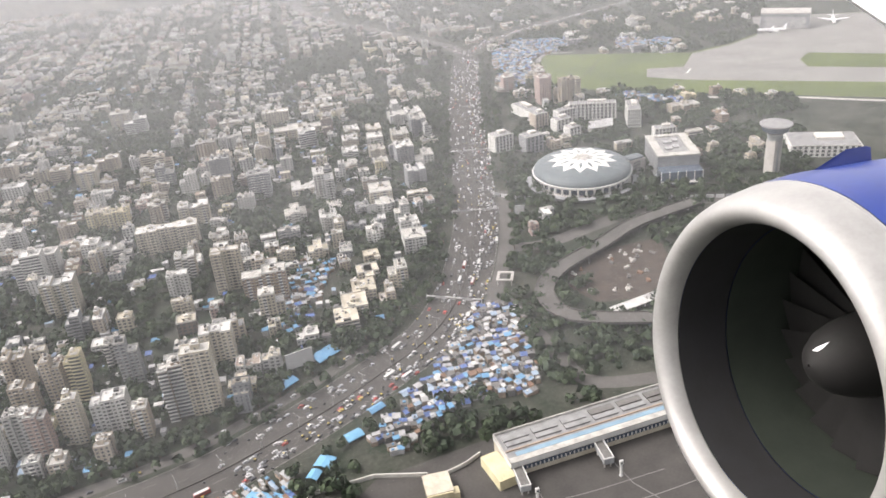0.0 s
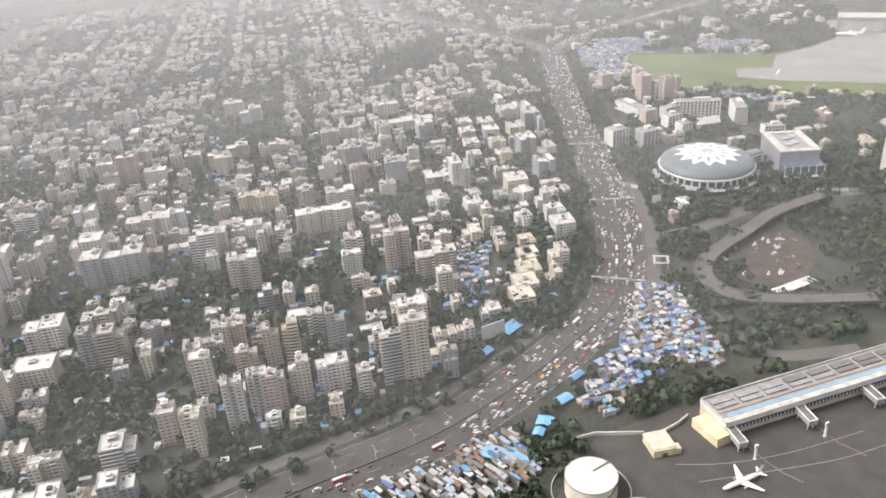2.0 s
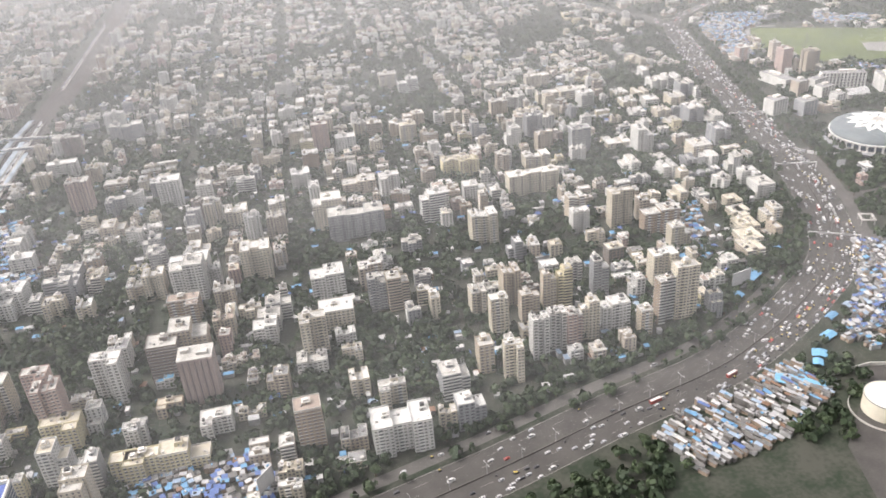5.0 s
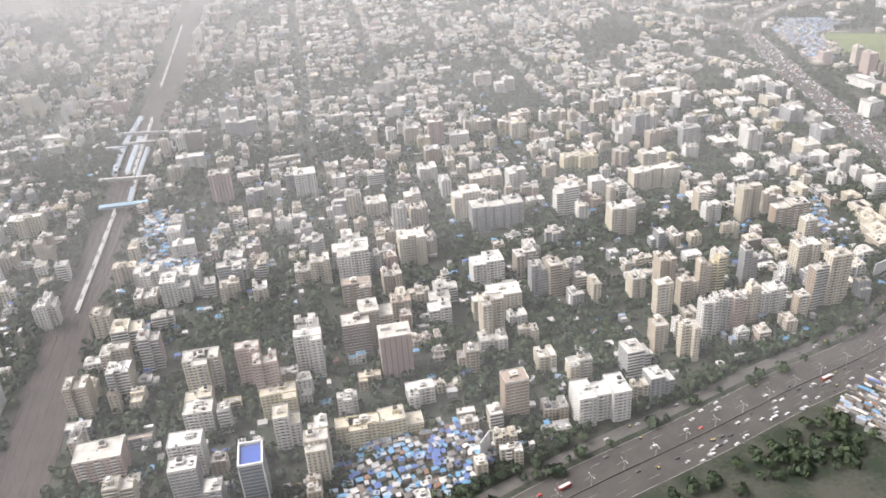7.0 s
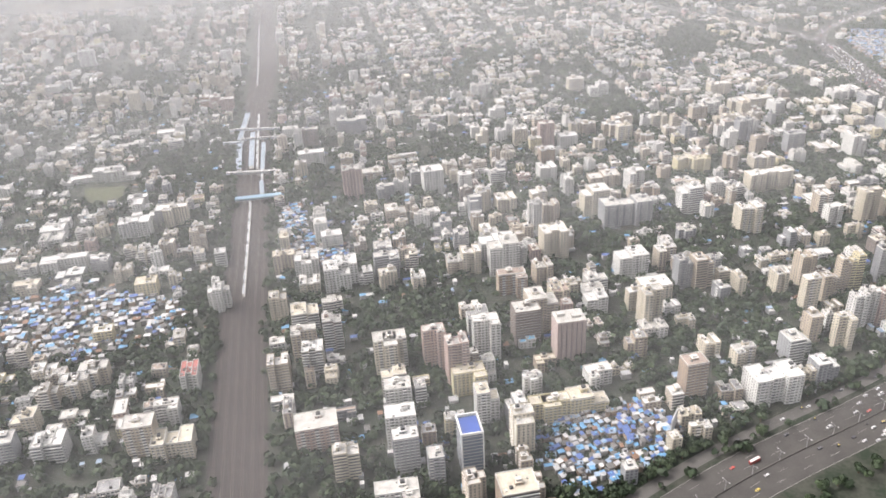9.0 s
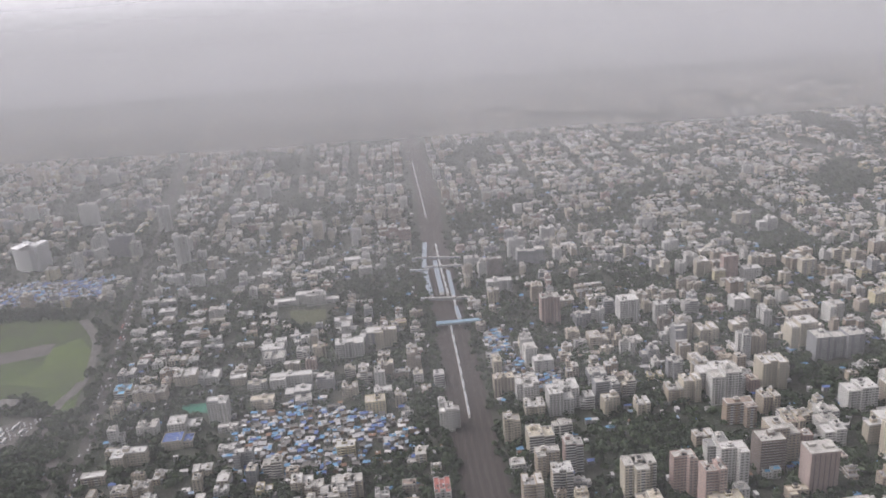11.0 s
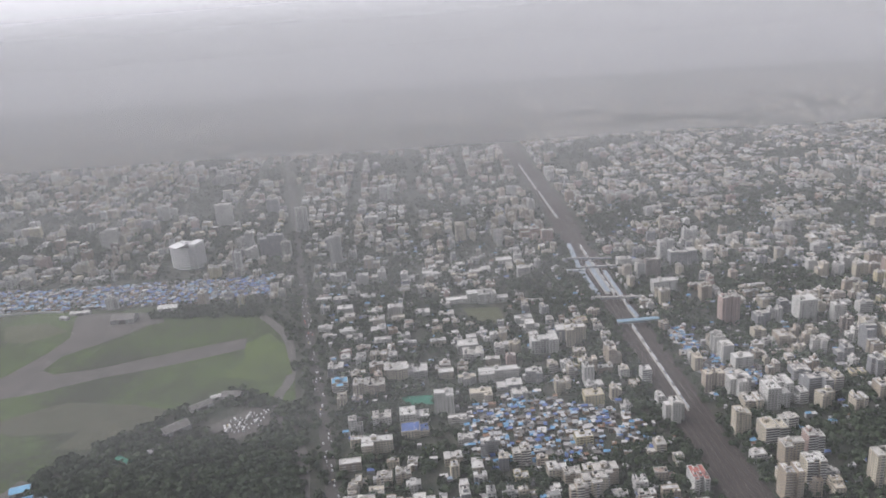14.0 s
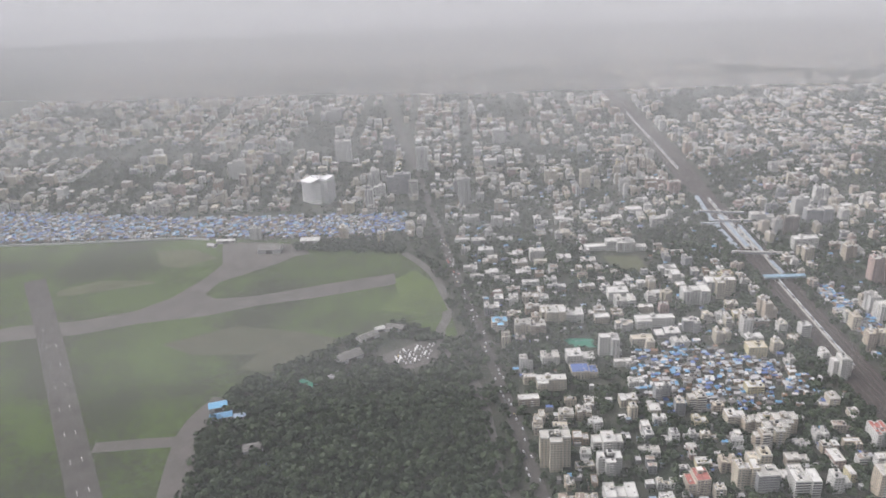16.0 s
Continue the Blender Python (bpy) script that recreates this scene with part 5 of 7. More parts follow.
block(113, 627, 21, 13, 3, "cream_wall", "cream_roof")
block(99, 604, 22, 14, 3, "cream_wall", "cream_roof")
block(87, 584, 20, 13, 3, "beige_wall", "cream_roof")
block(147, 632, 17, 11, 6, "cream_wall", "pale_roof")
block(129, 606, 14, 11, 4, "beige_wall", "pale_roof")
block(187, 723, 19, 12, 5, "white_wall", "white_roof")
block(182, 693, 22, 14, 5, "white_wall", "pale_roof")
block(150, 722, 17, 11, 5, "white_wall", "white_roof")
block(182, 817, 25, 15, 6, "cream_wall", "pale_roof")
block(179, 788, 20, 12, 5, "white_wall", "pale_roof")
block(156, 800, 15, 11, 3, "grey_wall", "grey_roof")
block(233, 848, 22, 13, 7, "grey_wall", "white_roof")
block(262, 904, 21, 13, 5, "white_wall", "pale_roof")
plain(208, 1069, 20, 13, 3, "cream_wall", "white_roof")
plain(195, 1021, 21, 13, 4, "cream_wall", "white_roof")
block(184, 975, 20, 12, 4, "white_wall", "white_roof")
block(174, 938, 18, 11, 3, "beige_wall", "pale_roof")
plain(237, 1057, 20, 13, 3, "cream_wall", "pale_roof")
plain(227, 1011, 21, 13, 4, "white_wall", "white_roof")
block(217, 963, 20, 12, 4, "cream_wall", "pale_roof")
block(211, 924, 18, 11, 3, "cream_wall", "pale_roof")
plain(293, 1144, 23, 14, 4, "white_wall", "white_roof")
plain(277, 1076, 23, 14, 5, "white_wall", "pale_roof")
plain(256, 990, 22, 14, 6, "cream_wall", "pale_roof")
block(242, 923, 22, 14, 8, "grey_wall", "white_roof")
plain(300, 1070, 22, 14, 6, "white_wall", "white_roof")
plain(291, 1020, 21, 13, 8, "grey_wall", "pale_roof")
plain(120, 1186, 39, 17, 6, "cream_wall", "white_roof")
plain(140, 1113, 67, 17, 4, "cream_wall", "pale_roof")
plain(144, 1054, 24, 15, 7, "white_wall", "white_roof")
block(22, 978, 23, 15, 11, "grey_wall", "white_roof")
block(-19, 954, 20, 13, 10, "white_wall", "white_roof")
plain(45, 1102, 31, 17, 7, "white_wall", "pale_roof")
block(72, 968, 23, 14, 4, "white_wall", "white_roof")
block(60, 911, 26, 16, 10, "grey_wall", "grey_roof")
block(-121, 913, 25, 16, 7, "lemon_wall", "cream_roof")
block(-101, 903, 25, 15, 7, "lemon_wall", "cream_roof")
block(-121, 829, 27, 17, 7, "white_wall", "white_roof")
block(-19, 877, 33, 17, 7, "cream_wall", "white_roof")
block(-49, 821, 62, 17, 8, "cream_wall", "white_roof")
block(-170, 822, 27, 17, 8, "white_wall", "white_roof")
block(-147, 729, 29, 18, 11, "cream_wall", "white_roof")
plain(-143, 1084, 29, 18, 6, "beige_wall", "white_roof")
plain(-116, 1103, 30, 18, 7, "beige_wall", "white_roof")
plain(-79, 1260, 33, 17, 8, "white_wall", "white_roof")
plain(-101, 1307, 29, 18, 8, "cream_wall", "pale_roof")
plain(-63, 1077, 23, 14, 7, "cream_wall", "white_roof")
plain(-78, 1088, 20, 12, 6, "white_wall", "white_roof")
# behind the highway
block(-387, 760, 30, 17, 14, "cream_wall", "white_roof")
block(-454, 770, 40, 17, 13, "white_wall", "white_roof")
block(-434, 758, 18, 11, 9, "white_wall", "white_roof")
block(-460, 627, 31, 17, 17, "beige_wall", "pale_roof")
block(-464, 697, 30, 17, 10, "tan_wall", "brown_roof")
block(-448, 522, 24, 15, 7, "white_wall", "white_roof")
block(-326, 687, 33, 17, 11, "white_wall", "white_roof")
block(-329, 631, 32, 17, 9, "cream_wall", "white_roof")
block(-263, 718, 19, 12, 6, "white_wall", "white_roof")
block(-286, 646, 17, 11, 14, "grey_wall", "pale_roof")
block(-267, 640, 21, 13, 14, "beige_wall", "pale_roof")
block(-356, 591, 23, 14, 17, "cream_wall", "pale_roof")
block(-395, 636, 22, 14, 8, "white_wall", "white_roof")
block(-380, 479, 20, 12, 17, "tan_wall", "brown_roof")
block(-363, 577, 26, 16, 4, "white_wall", "pale_roof")
block(-316, 453, 44, 17, 12, "white_wall", "white_roof")
block(-310, 504, 22, 14, 6, "cream_wall", "pale_roof")
block(-328, 603, 18, 11, 4, "white_wall", "white_roof")
block(-328, 575, 18, 11, 4, "cream_wall", "cream_roof")
block(-332, 526, 16, 11, 8, "cream_wall", "white_roof")
block(-260, 495, 23, 14, 10, "grey_wall", "pale_roof")
block(-237, 661, 16, 11, 6, "grey_wall", "pale_roof")
block(-226, 515, 13, 11, 12, "beige_wall", "pale_roof")
block(-209, 493, 15, 11, 14, "cream_wall", "white_roof")
# along the highway
block(-197, 558, 16, 11, 13, "cream_wall", "white_roof")
block(-203, 595, 14, 11, 11, "cream_wall", "pale_roof")
block(-162, 571, 18, 11, 9, "beige_wall", "pale_roof")
block(-140, 577, 13, 11, 13, "beige_wall", "pale_roof")
block(-124, 578, 13, 11, 13, "lemon_wall", "cream_roof")
block(-99, 609, 14, 11, 8, "white_wall", "pale_roof")
block(-86, 580, 16, 11, 13, "grey_wall", "white_roof")
block(-177, 515, 15, 11, 13, "white_wall", "pale_roof")
block(-158, 521, 15, 11, 12, "white_wall", "white_roof")
block(-145, 515, 13, 11, 12, "pink_wall", "pale_roof")
block(-126, 524, 16, 11, 12, "cream_wall", "white_roof")
block(-100, 527, 25, 15, 9, "white_wall", "white_roof")
block(-79, 510, 11, 11, 8, "beige_wall", "pale_roof")
block(-19, 579, 25, 15, 10, "cream_wall", "white_roof")
block(-34, 520, 21, 13, 17, "cream_wall", "pale_roof")
block(-53, 519, 18, 11, 14, "tan_wall", "pale_roof")
# inner lanes
plain(-468, 987, 28, 17, 14, "white_wall", "white_roof")
block(-427, 968, 18, 11, 12, "white_wall", "white_roof")
plain(-575, 1017, 27, 17, 14, "pink_wall", "pale_roof")
plain(-537, 1067, 30, 18, 4, "beige_wall", "pale_roof")
block(-376, 979, 23, 15, 6, "white_wall", "pale_roof")
block(-308, 962, 24, 15, 9, "white_wall", "white_roof")
block(-296, 836, 33, 17, 16, "cream_wall", "white_roof")
block(-271, 801, 62, 17, 13, "grey_wall", "pale_roof")
block(-209, 888, 25, 16, 10, "white_wall", "white_roof")
block(-242, 917, 42, 17, 7, "beige_wall", "pale_roof")
block(-181, 802, 28, 17, 11, "white_wall", "white_roof")
block(-456, 745, 33, 17, 17, "white_wall", "pale_roof")
block(-269, 707, 18, 11, 8, "white_wall", "white_roof")
block(-354, 621, 21, 13, 9, "cream_wall", "white_roof")
block(-629, 796, 27, 17, 10, "white_wall", "white_roof")
block(-609, 783, 16, 11, 7, "white_wall", "white_roof")
block(-577, 832, 22, 14, 7, "grey_wall", "pale_roof")
block(-587, 762, 20, 13, 8, "cream_wall", "pale_roof")
block(-512, 890, 19, 12, 6, "white_wall", "pale_roof")
block(-348, 898, 20, 13, 8, "cream_wall", "white_roof")
block(-493, 914, 22, 14, 3, "white_wall", "white_roof")
block(-389, 655, 21, 13, 7, "white_wall", "pale_roof")
# by the railway
block(-688, 711, 28, 17, 10, "cream_wall", "cream_roof")
block(-666, 671, 19, 12, 14, "pink_wall", "pale_roof")
block(-621, 611, 31, 17, 15, "cream_wall", "pale_roof")
block(-705, 534, 36, 17, 10, "pink_wall", "pale_roof")
block(-831, 605, 22, 14, 8, "white_wall", "white_roof")
block(-826, 561, 34, 17, 8, "cream_wall", "cream_roof")
block(-854, 568, 25, 15, 14, "beige_wall", "pale_roof")
block(-890, 591, 19, 12, 8, "white_wall", "white_roof")
block(-926, 594, 26, 16, 8, "white_wall", "white_roof")
block(-953, 634, 23, 14, 9, "cream_wall", "cream_roof")
block(-913, 675, 26, 16, 8, "cream_wall", "pale_roof")
block(-898, 684, 26, 16, 9, "beige_wall", "pale_roof")
block(-936, 658, 19, 12, 11, "beige_wall", "pale_roof")
block(-867, 667, 14, 11, 6, "white_wall", "white_roof")
block(-777, 776, 23, 14, 12, "white_wall", "white_roof")
block(-852, 845, 24, 15, 7, "lemon_wall", "cream_roof")
block(-948, 949, 54, 17, 5, "white_wall", "white_roof")
block(-984, 898, 29, 18, 5, "cream_wall", "cream_roof")
block(-823, 726, 21, 13, 6, "cream_wall", "pale_roof")
# above the road-side slum
block(-528, 602, 25, 15, 17, "white_wall", "white_roof")
block(-563, 551, 30, 17, 10, "lemon_wall", "cream_roof")
block(-561, 510, 20, 12, 15, "white_wall", "cream_roof")
block(-539, 499, 16, 11, 11, "grey_wall", "white_roof")
block(-509, 535, 17, 11, 6, "white_wall", "white_roof")
block(-508, 499, 36, 17, 6, "lemon_wall", "cream_roof")
block(-473, 498, 36, 17, 6, "lemon_wall", "cream_roof")
block(-577, 399, 28, 17, 15, "tan_wall", "cream_roof")
block(-622, 460, 13, 11, 12, "grey_wall", "pale_roof")
block(-659, 439, 34, 17, 8, "white_wall", "pale_roof")
block(-581, 600, 21, 13, 18, "pink_wall", "pale_roof")
block(-568, 570, 20, 12, 20, "pink_wall", "pale_roof")
block(-482, 614, 26, 16, 16, "brown_wall", "pale_roof")
block(-378, 672, 24, 15, 6, "white_wall", "pale_roof")
block(-670, 816, 27, 17, 10, "white_wall", "white_roof")
block(-584, 782, 27, 16, 11, "grey_wall", "pale_roof")
# round the station
plain(-818, 1007, 30, 18, 11, "cream_wall", "white_roof")
plain(-869, 995, 39, 17, 10, "white_wall", "white_roof")
block(-793, 922, 18, 11, 12, "beige_wall", "pale_roof")
plain(-928, 1231, 79, 17, 5, "white_wall", "white_roof")
plain(-867, 1110, 27, 17, 4, "white_wall", "white_roof")
plain(-932, 1004, 14, 11, 8, "white_wall", "white_roof")
plain(-910, 1000, 16, 11, 9, "cream_wall", "cream_roof")
block(-857, 918, 19, 12, 8, "cream_wall", "white_roof")
block(-878, 887, 20, 12, 7, "cream_wall", "pale_roof")
plain(-611, 1162, 40, 17, 6, "white_wall", "white_roof")
# by the airfield road
plain(-1085, 994, 27, 17, 7, "cream_wall", "white_roof")
plain(-1054, 985, 29, 18, 6, "white_wall", "white_roof")
block(-1132, 958, 23, 14, 8, "cream_wall", "pale_roof")
block(-1113, 951, 22, 13, 8, "beige_wall", "pale_roof")
block(-1036, 869, 25, 16, 13, "white_wall", "white_roof")
block(-1074, 880, 37, 17, 5, "white_wall", "white_roof")
block(-1115, 872, 23, 14, 7, "white_wall", "pale_roof")
block(-1023, 862, 23, 14, 2, "white_wall", "white_roof")
block(-1022, 817, 19, 12, 2, "white_wall", "white_roof")
block(-1127, 815, 37, 17, 7, "cream_wall", "white_roof")
plain(-836, 1021, 35, 17, 10, "grey_wall", "white_roof")
plain(-971, 1039, 30, 17, 6, "white_wall", "white_roof")
plain(-866, 1081, 32, 17, 6, "white_wall", "white_roof")
block(-894, 764, 20, 12, 6, "lemon_wall", "white_roof")
block(-1157, 669, 32, 17, 16, "cream_wall", "pale_roof")
block(-1096, 687, 33, 17, 9, "white_wall", "white_roof")
block(-1106, 649, 25, 15, 10, "white_wall", "white_roof")
block(-1109, 608, 32, 17, 7, "white_wall", "white_roof")
block(-981, 603, 22, 13, 13, "cream_wall", "white_roof")
block(-964, 597, 22, 14, 11, "grey_wall", "pale_roof")
block(-929, 612, 21, 13, 6, "white_wall", "white_roof")
block(-1154, 753, 17, 11, 6, "cream_wall", "pale_roof")
block(-1126, 750, 17, 11, 6, "cream_wall", "pale_roof")
block(-1105, 752, 17, 11, 6, "beige_wall", "pale_roof")
block(-1097, 730, 16, 11, 6, "white_wall", "white_roof")
block(-1003, 772, 20, 13, 8, "grey_wall", "white_roof")
block(-972, 748, 20, 12, 8, "cream_wall", "pale_roof")
block(-943, 710, 22, 14, 7, "cream_wall", "white_roof")
block(-931, 696, 18, 11, 7, "beige_wall", "pale_roof")
# the low houses west of the tracks
plain(-1172, 1184, 23, 14, 3, "white_wall", "white_roof")
plain(-1170, 1159, 16, 11, 2, "white_wall", "white_roof")
plain(-1169, 1265, 15, 11, 3, "white_wall", "pale_roof")
plain(-1136, 1255, 26, 16, 3, "white_wall", "white_roof")
plain(-1135, 1219, 25, 16, 3, "cream_wall", "pale_roof")
plain(-1137, 1172, 31, 17, 2, "white_wall", "white_roof")
plain(-1129, 1134, 24, 15, 3, "white_wall", "pale_roof")
plain(-1089, 1233, 26, 16, 2, "white_wall", "white_roof")
plain(-1089, 1197, 25, 15, 2, "cream_wall", "white_roof")
plain(-1090, 1157, 24, 15, 3, "white_wall", "white_roof")
plain(-1088, 1116, 27, 17, 2, "white_wall", "white_roof")
plain(-1055, 1217, 25, 16, 5, "white_wall", "white_roof")
plain(-1055, 1184, 21, 13, 3, "cream_wall", "pale_roof")
plain(-1055, 1125, 20, 12, 2, "white_wall", "white_roof")
plain(-1140, 1307, 25, 15, 2, "grey_wall", "pale_roof")
plain(-1091, 1301, 22, 14, 2, "white_wall", "white_roof")
plain(-1172, 1435, 24, 15, 2, "white_wall", "white_roof")
plain(-1138, 1400, 29, 18, 5, "white_wall", "white_roof")
plain(-1096, 1366, 21, 13, 7, "white_wall", "white_roof")
plain(-1065, 1381, 26, 16, 6, "white_wall", "white_roof")
plain(-1071, 1449, 29, 18, 7, "beige_wall", "pale_roof")
plain(-1137, 1572, 26, 16, 10, "white_wall", "pale_roof")
plain(-1102, 1521, 15, 11, 5, "white_wall", "white_roof")
plain(-1014, 1363, 26, 16, 5, "white_wall", "white_roof")
plain(-969, 1366, 35, 17, 3, "white_wall", "white_roof")
plain(-1024, 1526, 21, 13, 6, "cream_wall", "pale_roof")
plain(-913, 1398, 24, 15, 2, "white_wall", "white_roof")
plain(-874, 1359, 26, 16, 2, "white_wall", "white_roof")
plain(-878, 1408, 19, 12, 3, "white_wall", "pale_roof")
plain(-826, 1393, 29, 18, 2, "white_wall", "white_roof")
plain(-810, 1313, 23, 14, 5, "white_wall", "white_roof")
plain(-780, 1339, 19, 12, 5, "white_wall", "pale_roof")
plain(-978, 1301, 29, 18, 3, "cream_wall", "cream_roof")
plain(-1001, 1283, 12, 11, 5, "white_wall", "white_roof")
plain(-971, 1223, 17, 11, 2, "white_wall", "white_roof")
plain(-1013, 1195, 23, 14, 3, "white_wall", "white_roof")
plain(-977, 1182, 25, 15, 2, "white_wall", "pale_roof")
block(-1081, 975, 28, 17, 10, "cream_wall", "white_roof")
plain(-1163, 1028, 22, 14, 6, "grey_wall", "white_roof")
plain(-890, 1218, 51, 17, 5, "white_wall", "white_roof")
plain(-828, 1087, 19, 12, 5, "grey_wall", "pale_roof")
plain(-959, 1071, 15, 11, 4, "white_wall", "white_roof")
plain(-969, 1012, 29, 18, 6, "white_wall", "pale_roof")
plain(-929, 1017, 14, 11, 6, "white_wall", "white_roof")
block(-940, 923, 34, 17, 3, "grey_wall", "white_roof")
block(-906, 921, 22, 14, 7, "grey_wall", "white_roof")
block(-856, 938, 14, 11, 6, "white_wall", "white_roof")
block(-873, 943, 14, 11, 6, "cream_wall", "cream_roof")
block(-792, 942, 14, 11, 11, "beige_wall", "pale_roof")
block(-768, 878, 13, 11, 8, "white_wall", "white_roof")
# east of the tracks
plain(-260, 1076, 23, 14, 13, "pink_wall", "pale_roof")
plain(-227, 1068, 28, 17, 6, "white_wall", "white_roof")
plain(-293, 1138, 19, 12, 8, "white_wall", "pale_roof")
plain(-290, 1107, 21, 13, 8, "cream_wall", "white_roof")
block(-537, 927, 27, 17, 7, "beige_wall", "pale_roof")
block(-396, 895, 26, 16, 8, "cream_wall", "white_roof")
block(-493, 864, 22, 14, 6, "grey_wall", "pale_roof")
block(-443, 828, 22, 14, 7, "cream_wall", "white_roof")
block(-486, 807, 18, 11, 12, "grey_wall", "pale_roof")
block(-579, 797, 27, 17, 8, "grey_wall", "white_roof")
block(-641, 783, 29, 18, 12, "white_wall", "white_roof")
block(-557, 745, 15, 11, 8, "cream_wall", "white_roof")
block(-507, 764, 21, 13, 8, "beige_wall", "pale_roof")
block(-490, 761, 21, 13, 11, "cream_wall", "white_roof")
block(-667, 835, 25, 16, 8, "white_wall", "pale_roof")
block(-630, 882, 25, 16, 6, "white_wall", "white_roof")
block(-686, 896, 11, 11, 8, "cream_wall", "cream_roof")
block(-672, 784, 23, 14, 7, "cream_wall", "white_roof")
block(-775, 815, 13, 11, 7, "white_wall", "white_roof")
plain(-535, 989, 24, 15, 8, "grey_wall", "pale_roof")
plain(-616, 1298, 43, 17, 4, "white_wall", "pale_roof")
plain(-542, 1300, 29, 18, 11, "white_wall", "white_roof")
plain(-526, 1268, 48, 17, 8, "grey_wall", "pale_roof")
plain(-460, 1373, 26, 16, 8, "white_wall", "white_roof")
plain(-268, 1356, 35, 17, 7, "white_wall", "pale_roof")
plain(-363, 1224, 15, 11, 7, "cream_wall", "white_roof")
plain(-286, 1224, 25, 15, 7, "white_wall", "white_roof")
plain(-345, 1153, 21, 13, 7, "white_wall", "pale_roof")
# beyond the shacks
plain(-1312, 1656, 25, 16, 13, "white_wall", "pale_roof")
plain(-1302, 1597, 24, 15, 8, "white_wall", "white_roof")
plain(-1260, 1607, 49, 17, 14, "grey_wall", "grey_roof")
plain(-1232, 1587, 19, 12, 10, "white_wall", "white_roof")
plain(-1325, 1519, 16, 11, 14, "white_wall", "white_roof")
plain(-1350, 1674, 23, 14, 6, "cream_wall", "pale_roof")
plain(-1402, 2275, 41, 17, 11, "white_wall", "white_roof")
plain(-1135, 1512, 23, 14, 17, "white_wall", "white_roof")
plain(-1197, 1754, 26, 16, 17, "white_wall", "pale_roof")
plain(-1263, 1927, 29, 18, 12, "grey_wall", "pale_roof")
plain(-1042, 1744, 29, 18, 5, "white_wall", "white_roof")
plain(-988, 1923, 32, 17, 12, "white_wall", "white_roof")
plain(-1528, 1980, 27, 17, 11, "white_wall", "white_roof")
plain(-1375, 1875, 38, 17, 16, "white_wall", "pale_roof")
plain(-1617, 1797, 37, 17, 14, "white_wall", "pale_roof")
plain(-1599, 1805, 25, 15, 8, "cream_wall", "pale_roof")

# ---------------------------------------------------------------- the rest of the city
fill = random.Random(11)
cs, sn = math.cos(STREET), math.sin(STREET)
middle, far = MIDDLE, Quads()
TREES = []
TAKEN += [(-1295, 945, 46, 0), (591, 674, 20, 0), (235, 590, 18, 0), (100, 370, 26, 0)]
taken = np.array([(a, b, r) for a, b, r, _ in TAKEN])


def free(x, y, r):
    return bool((np.hypot(taken[:, 0] - x, taken[:, 1] - y) > taken[:, 2] + r).all())


def pick_block(x, y):
    tall = noise.noise(Vector((x * 0.004, y * 0.004, 3.0)))
    u = fill.random() + tall * 0.5
    if y > 1250:
        u -= 0.14
    low_rise = y > 1150 and x > -450 or -1190 < x < -940 and 1000 < y < 1750
    if low_rise:
        u -= 0.36
    if x < -760 and y < 1200:
        u -= 0.25
    floors = fill.randint(2, 3) if u < 0.30 else fill.randint(3, 5) if u < 0.70 else fill.randint(6, 8) if u < 0.95 else fill.randint(9, 12)
    w, d = fill.uniform(10, 22), fill.uniform(8, 15)
    if floors > 7:
        w, d = fill.uniform(17, 26), fill.uniform(13, 18)
    elif floors < 4 and (low_rise or fill.random() < 0.3):
        w, d = fill.uniform(13, 29), fill.uniform(9, 15)
    wall = fill.choices(WALLS, (26, 24, 15, 9, 14, 4, 4, 4, 2))[0]
    roof = fill.choices(ROOFS, (30, 36, 14, 14, 6) if floors > 3 else (20, 52, 12, 9, 7))[0]
    return w, d, floors, wall, roof


def south_of_highway(x, y):
    """Between the highway's bend and the flight line, where only trees fill the ground."""
    i = int(np.hypot(HIGHWAY[:, 0] - x, HIGHWAY[:, 1] - y).argmin())
    j = min(max(i, 1), len(HIGHWAY) - 2)
    d = HIGHWAY[j + 1] - HIGHWAY[j - 1]
    return y < 640 and x < 260 and d[0] * (y - HIGHWAY[j, 1]) - d[1] * (x - HIGHWAY[j, 0]) < 0


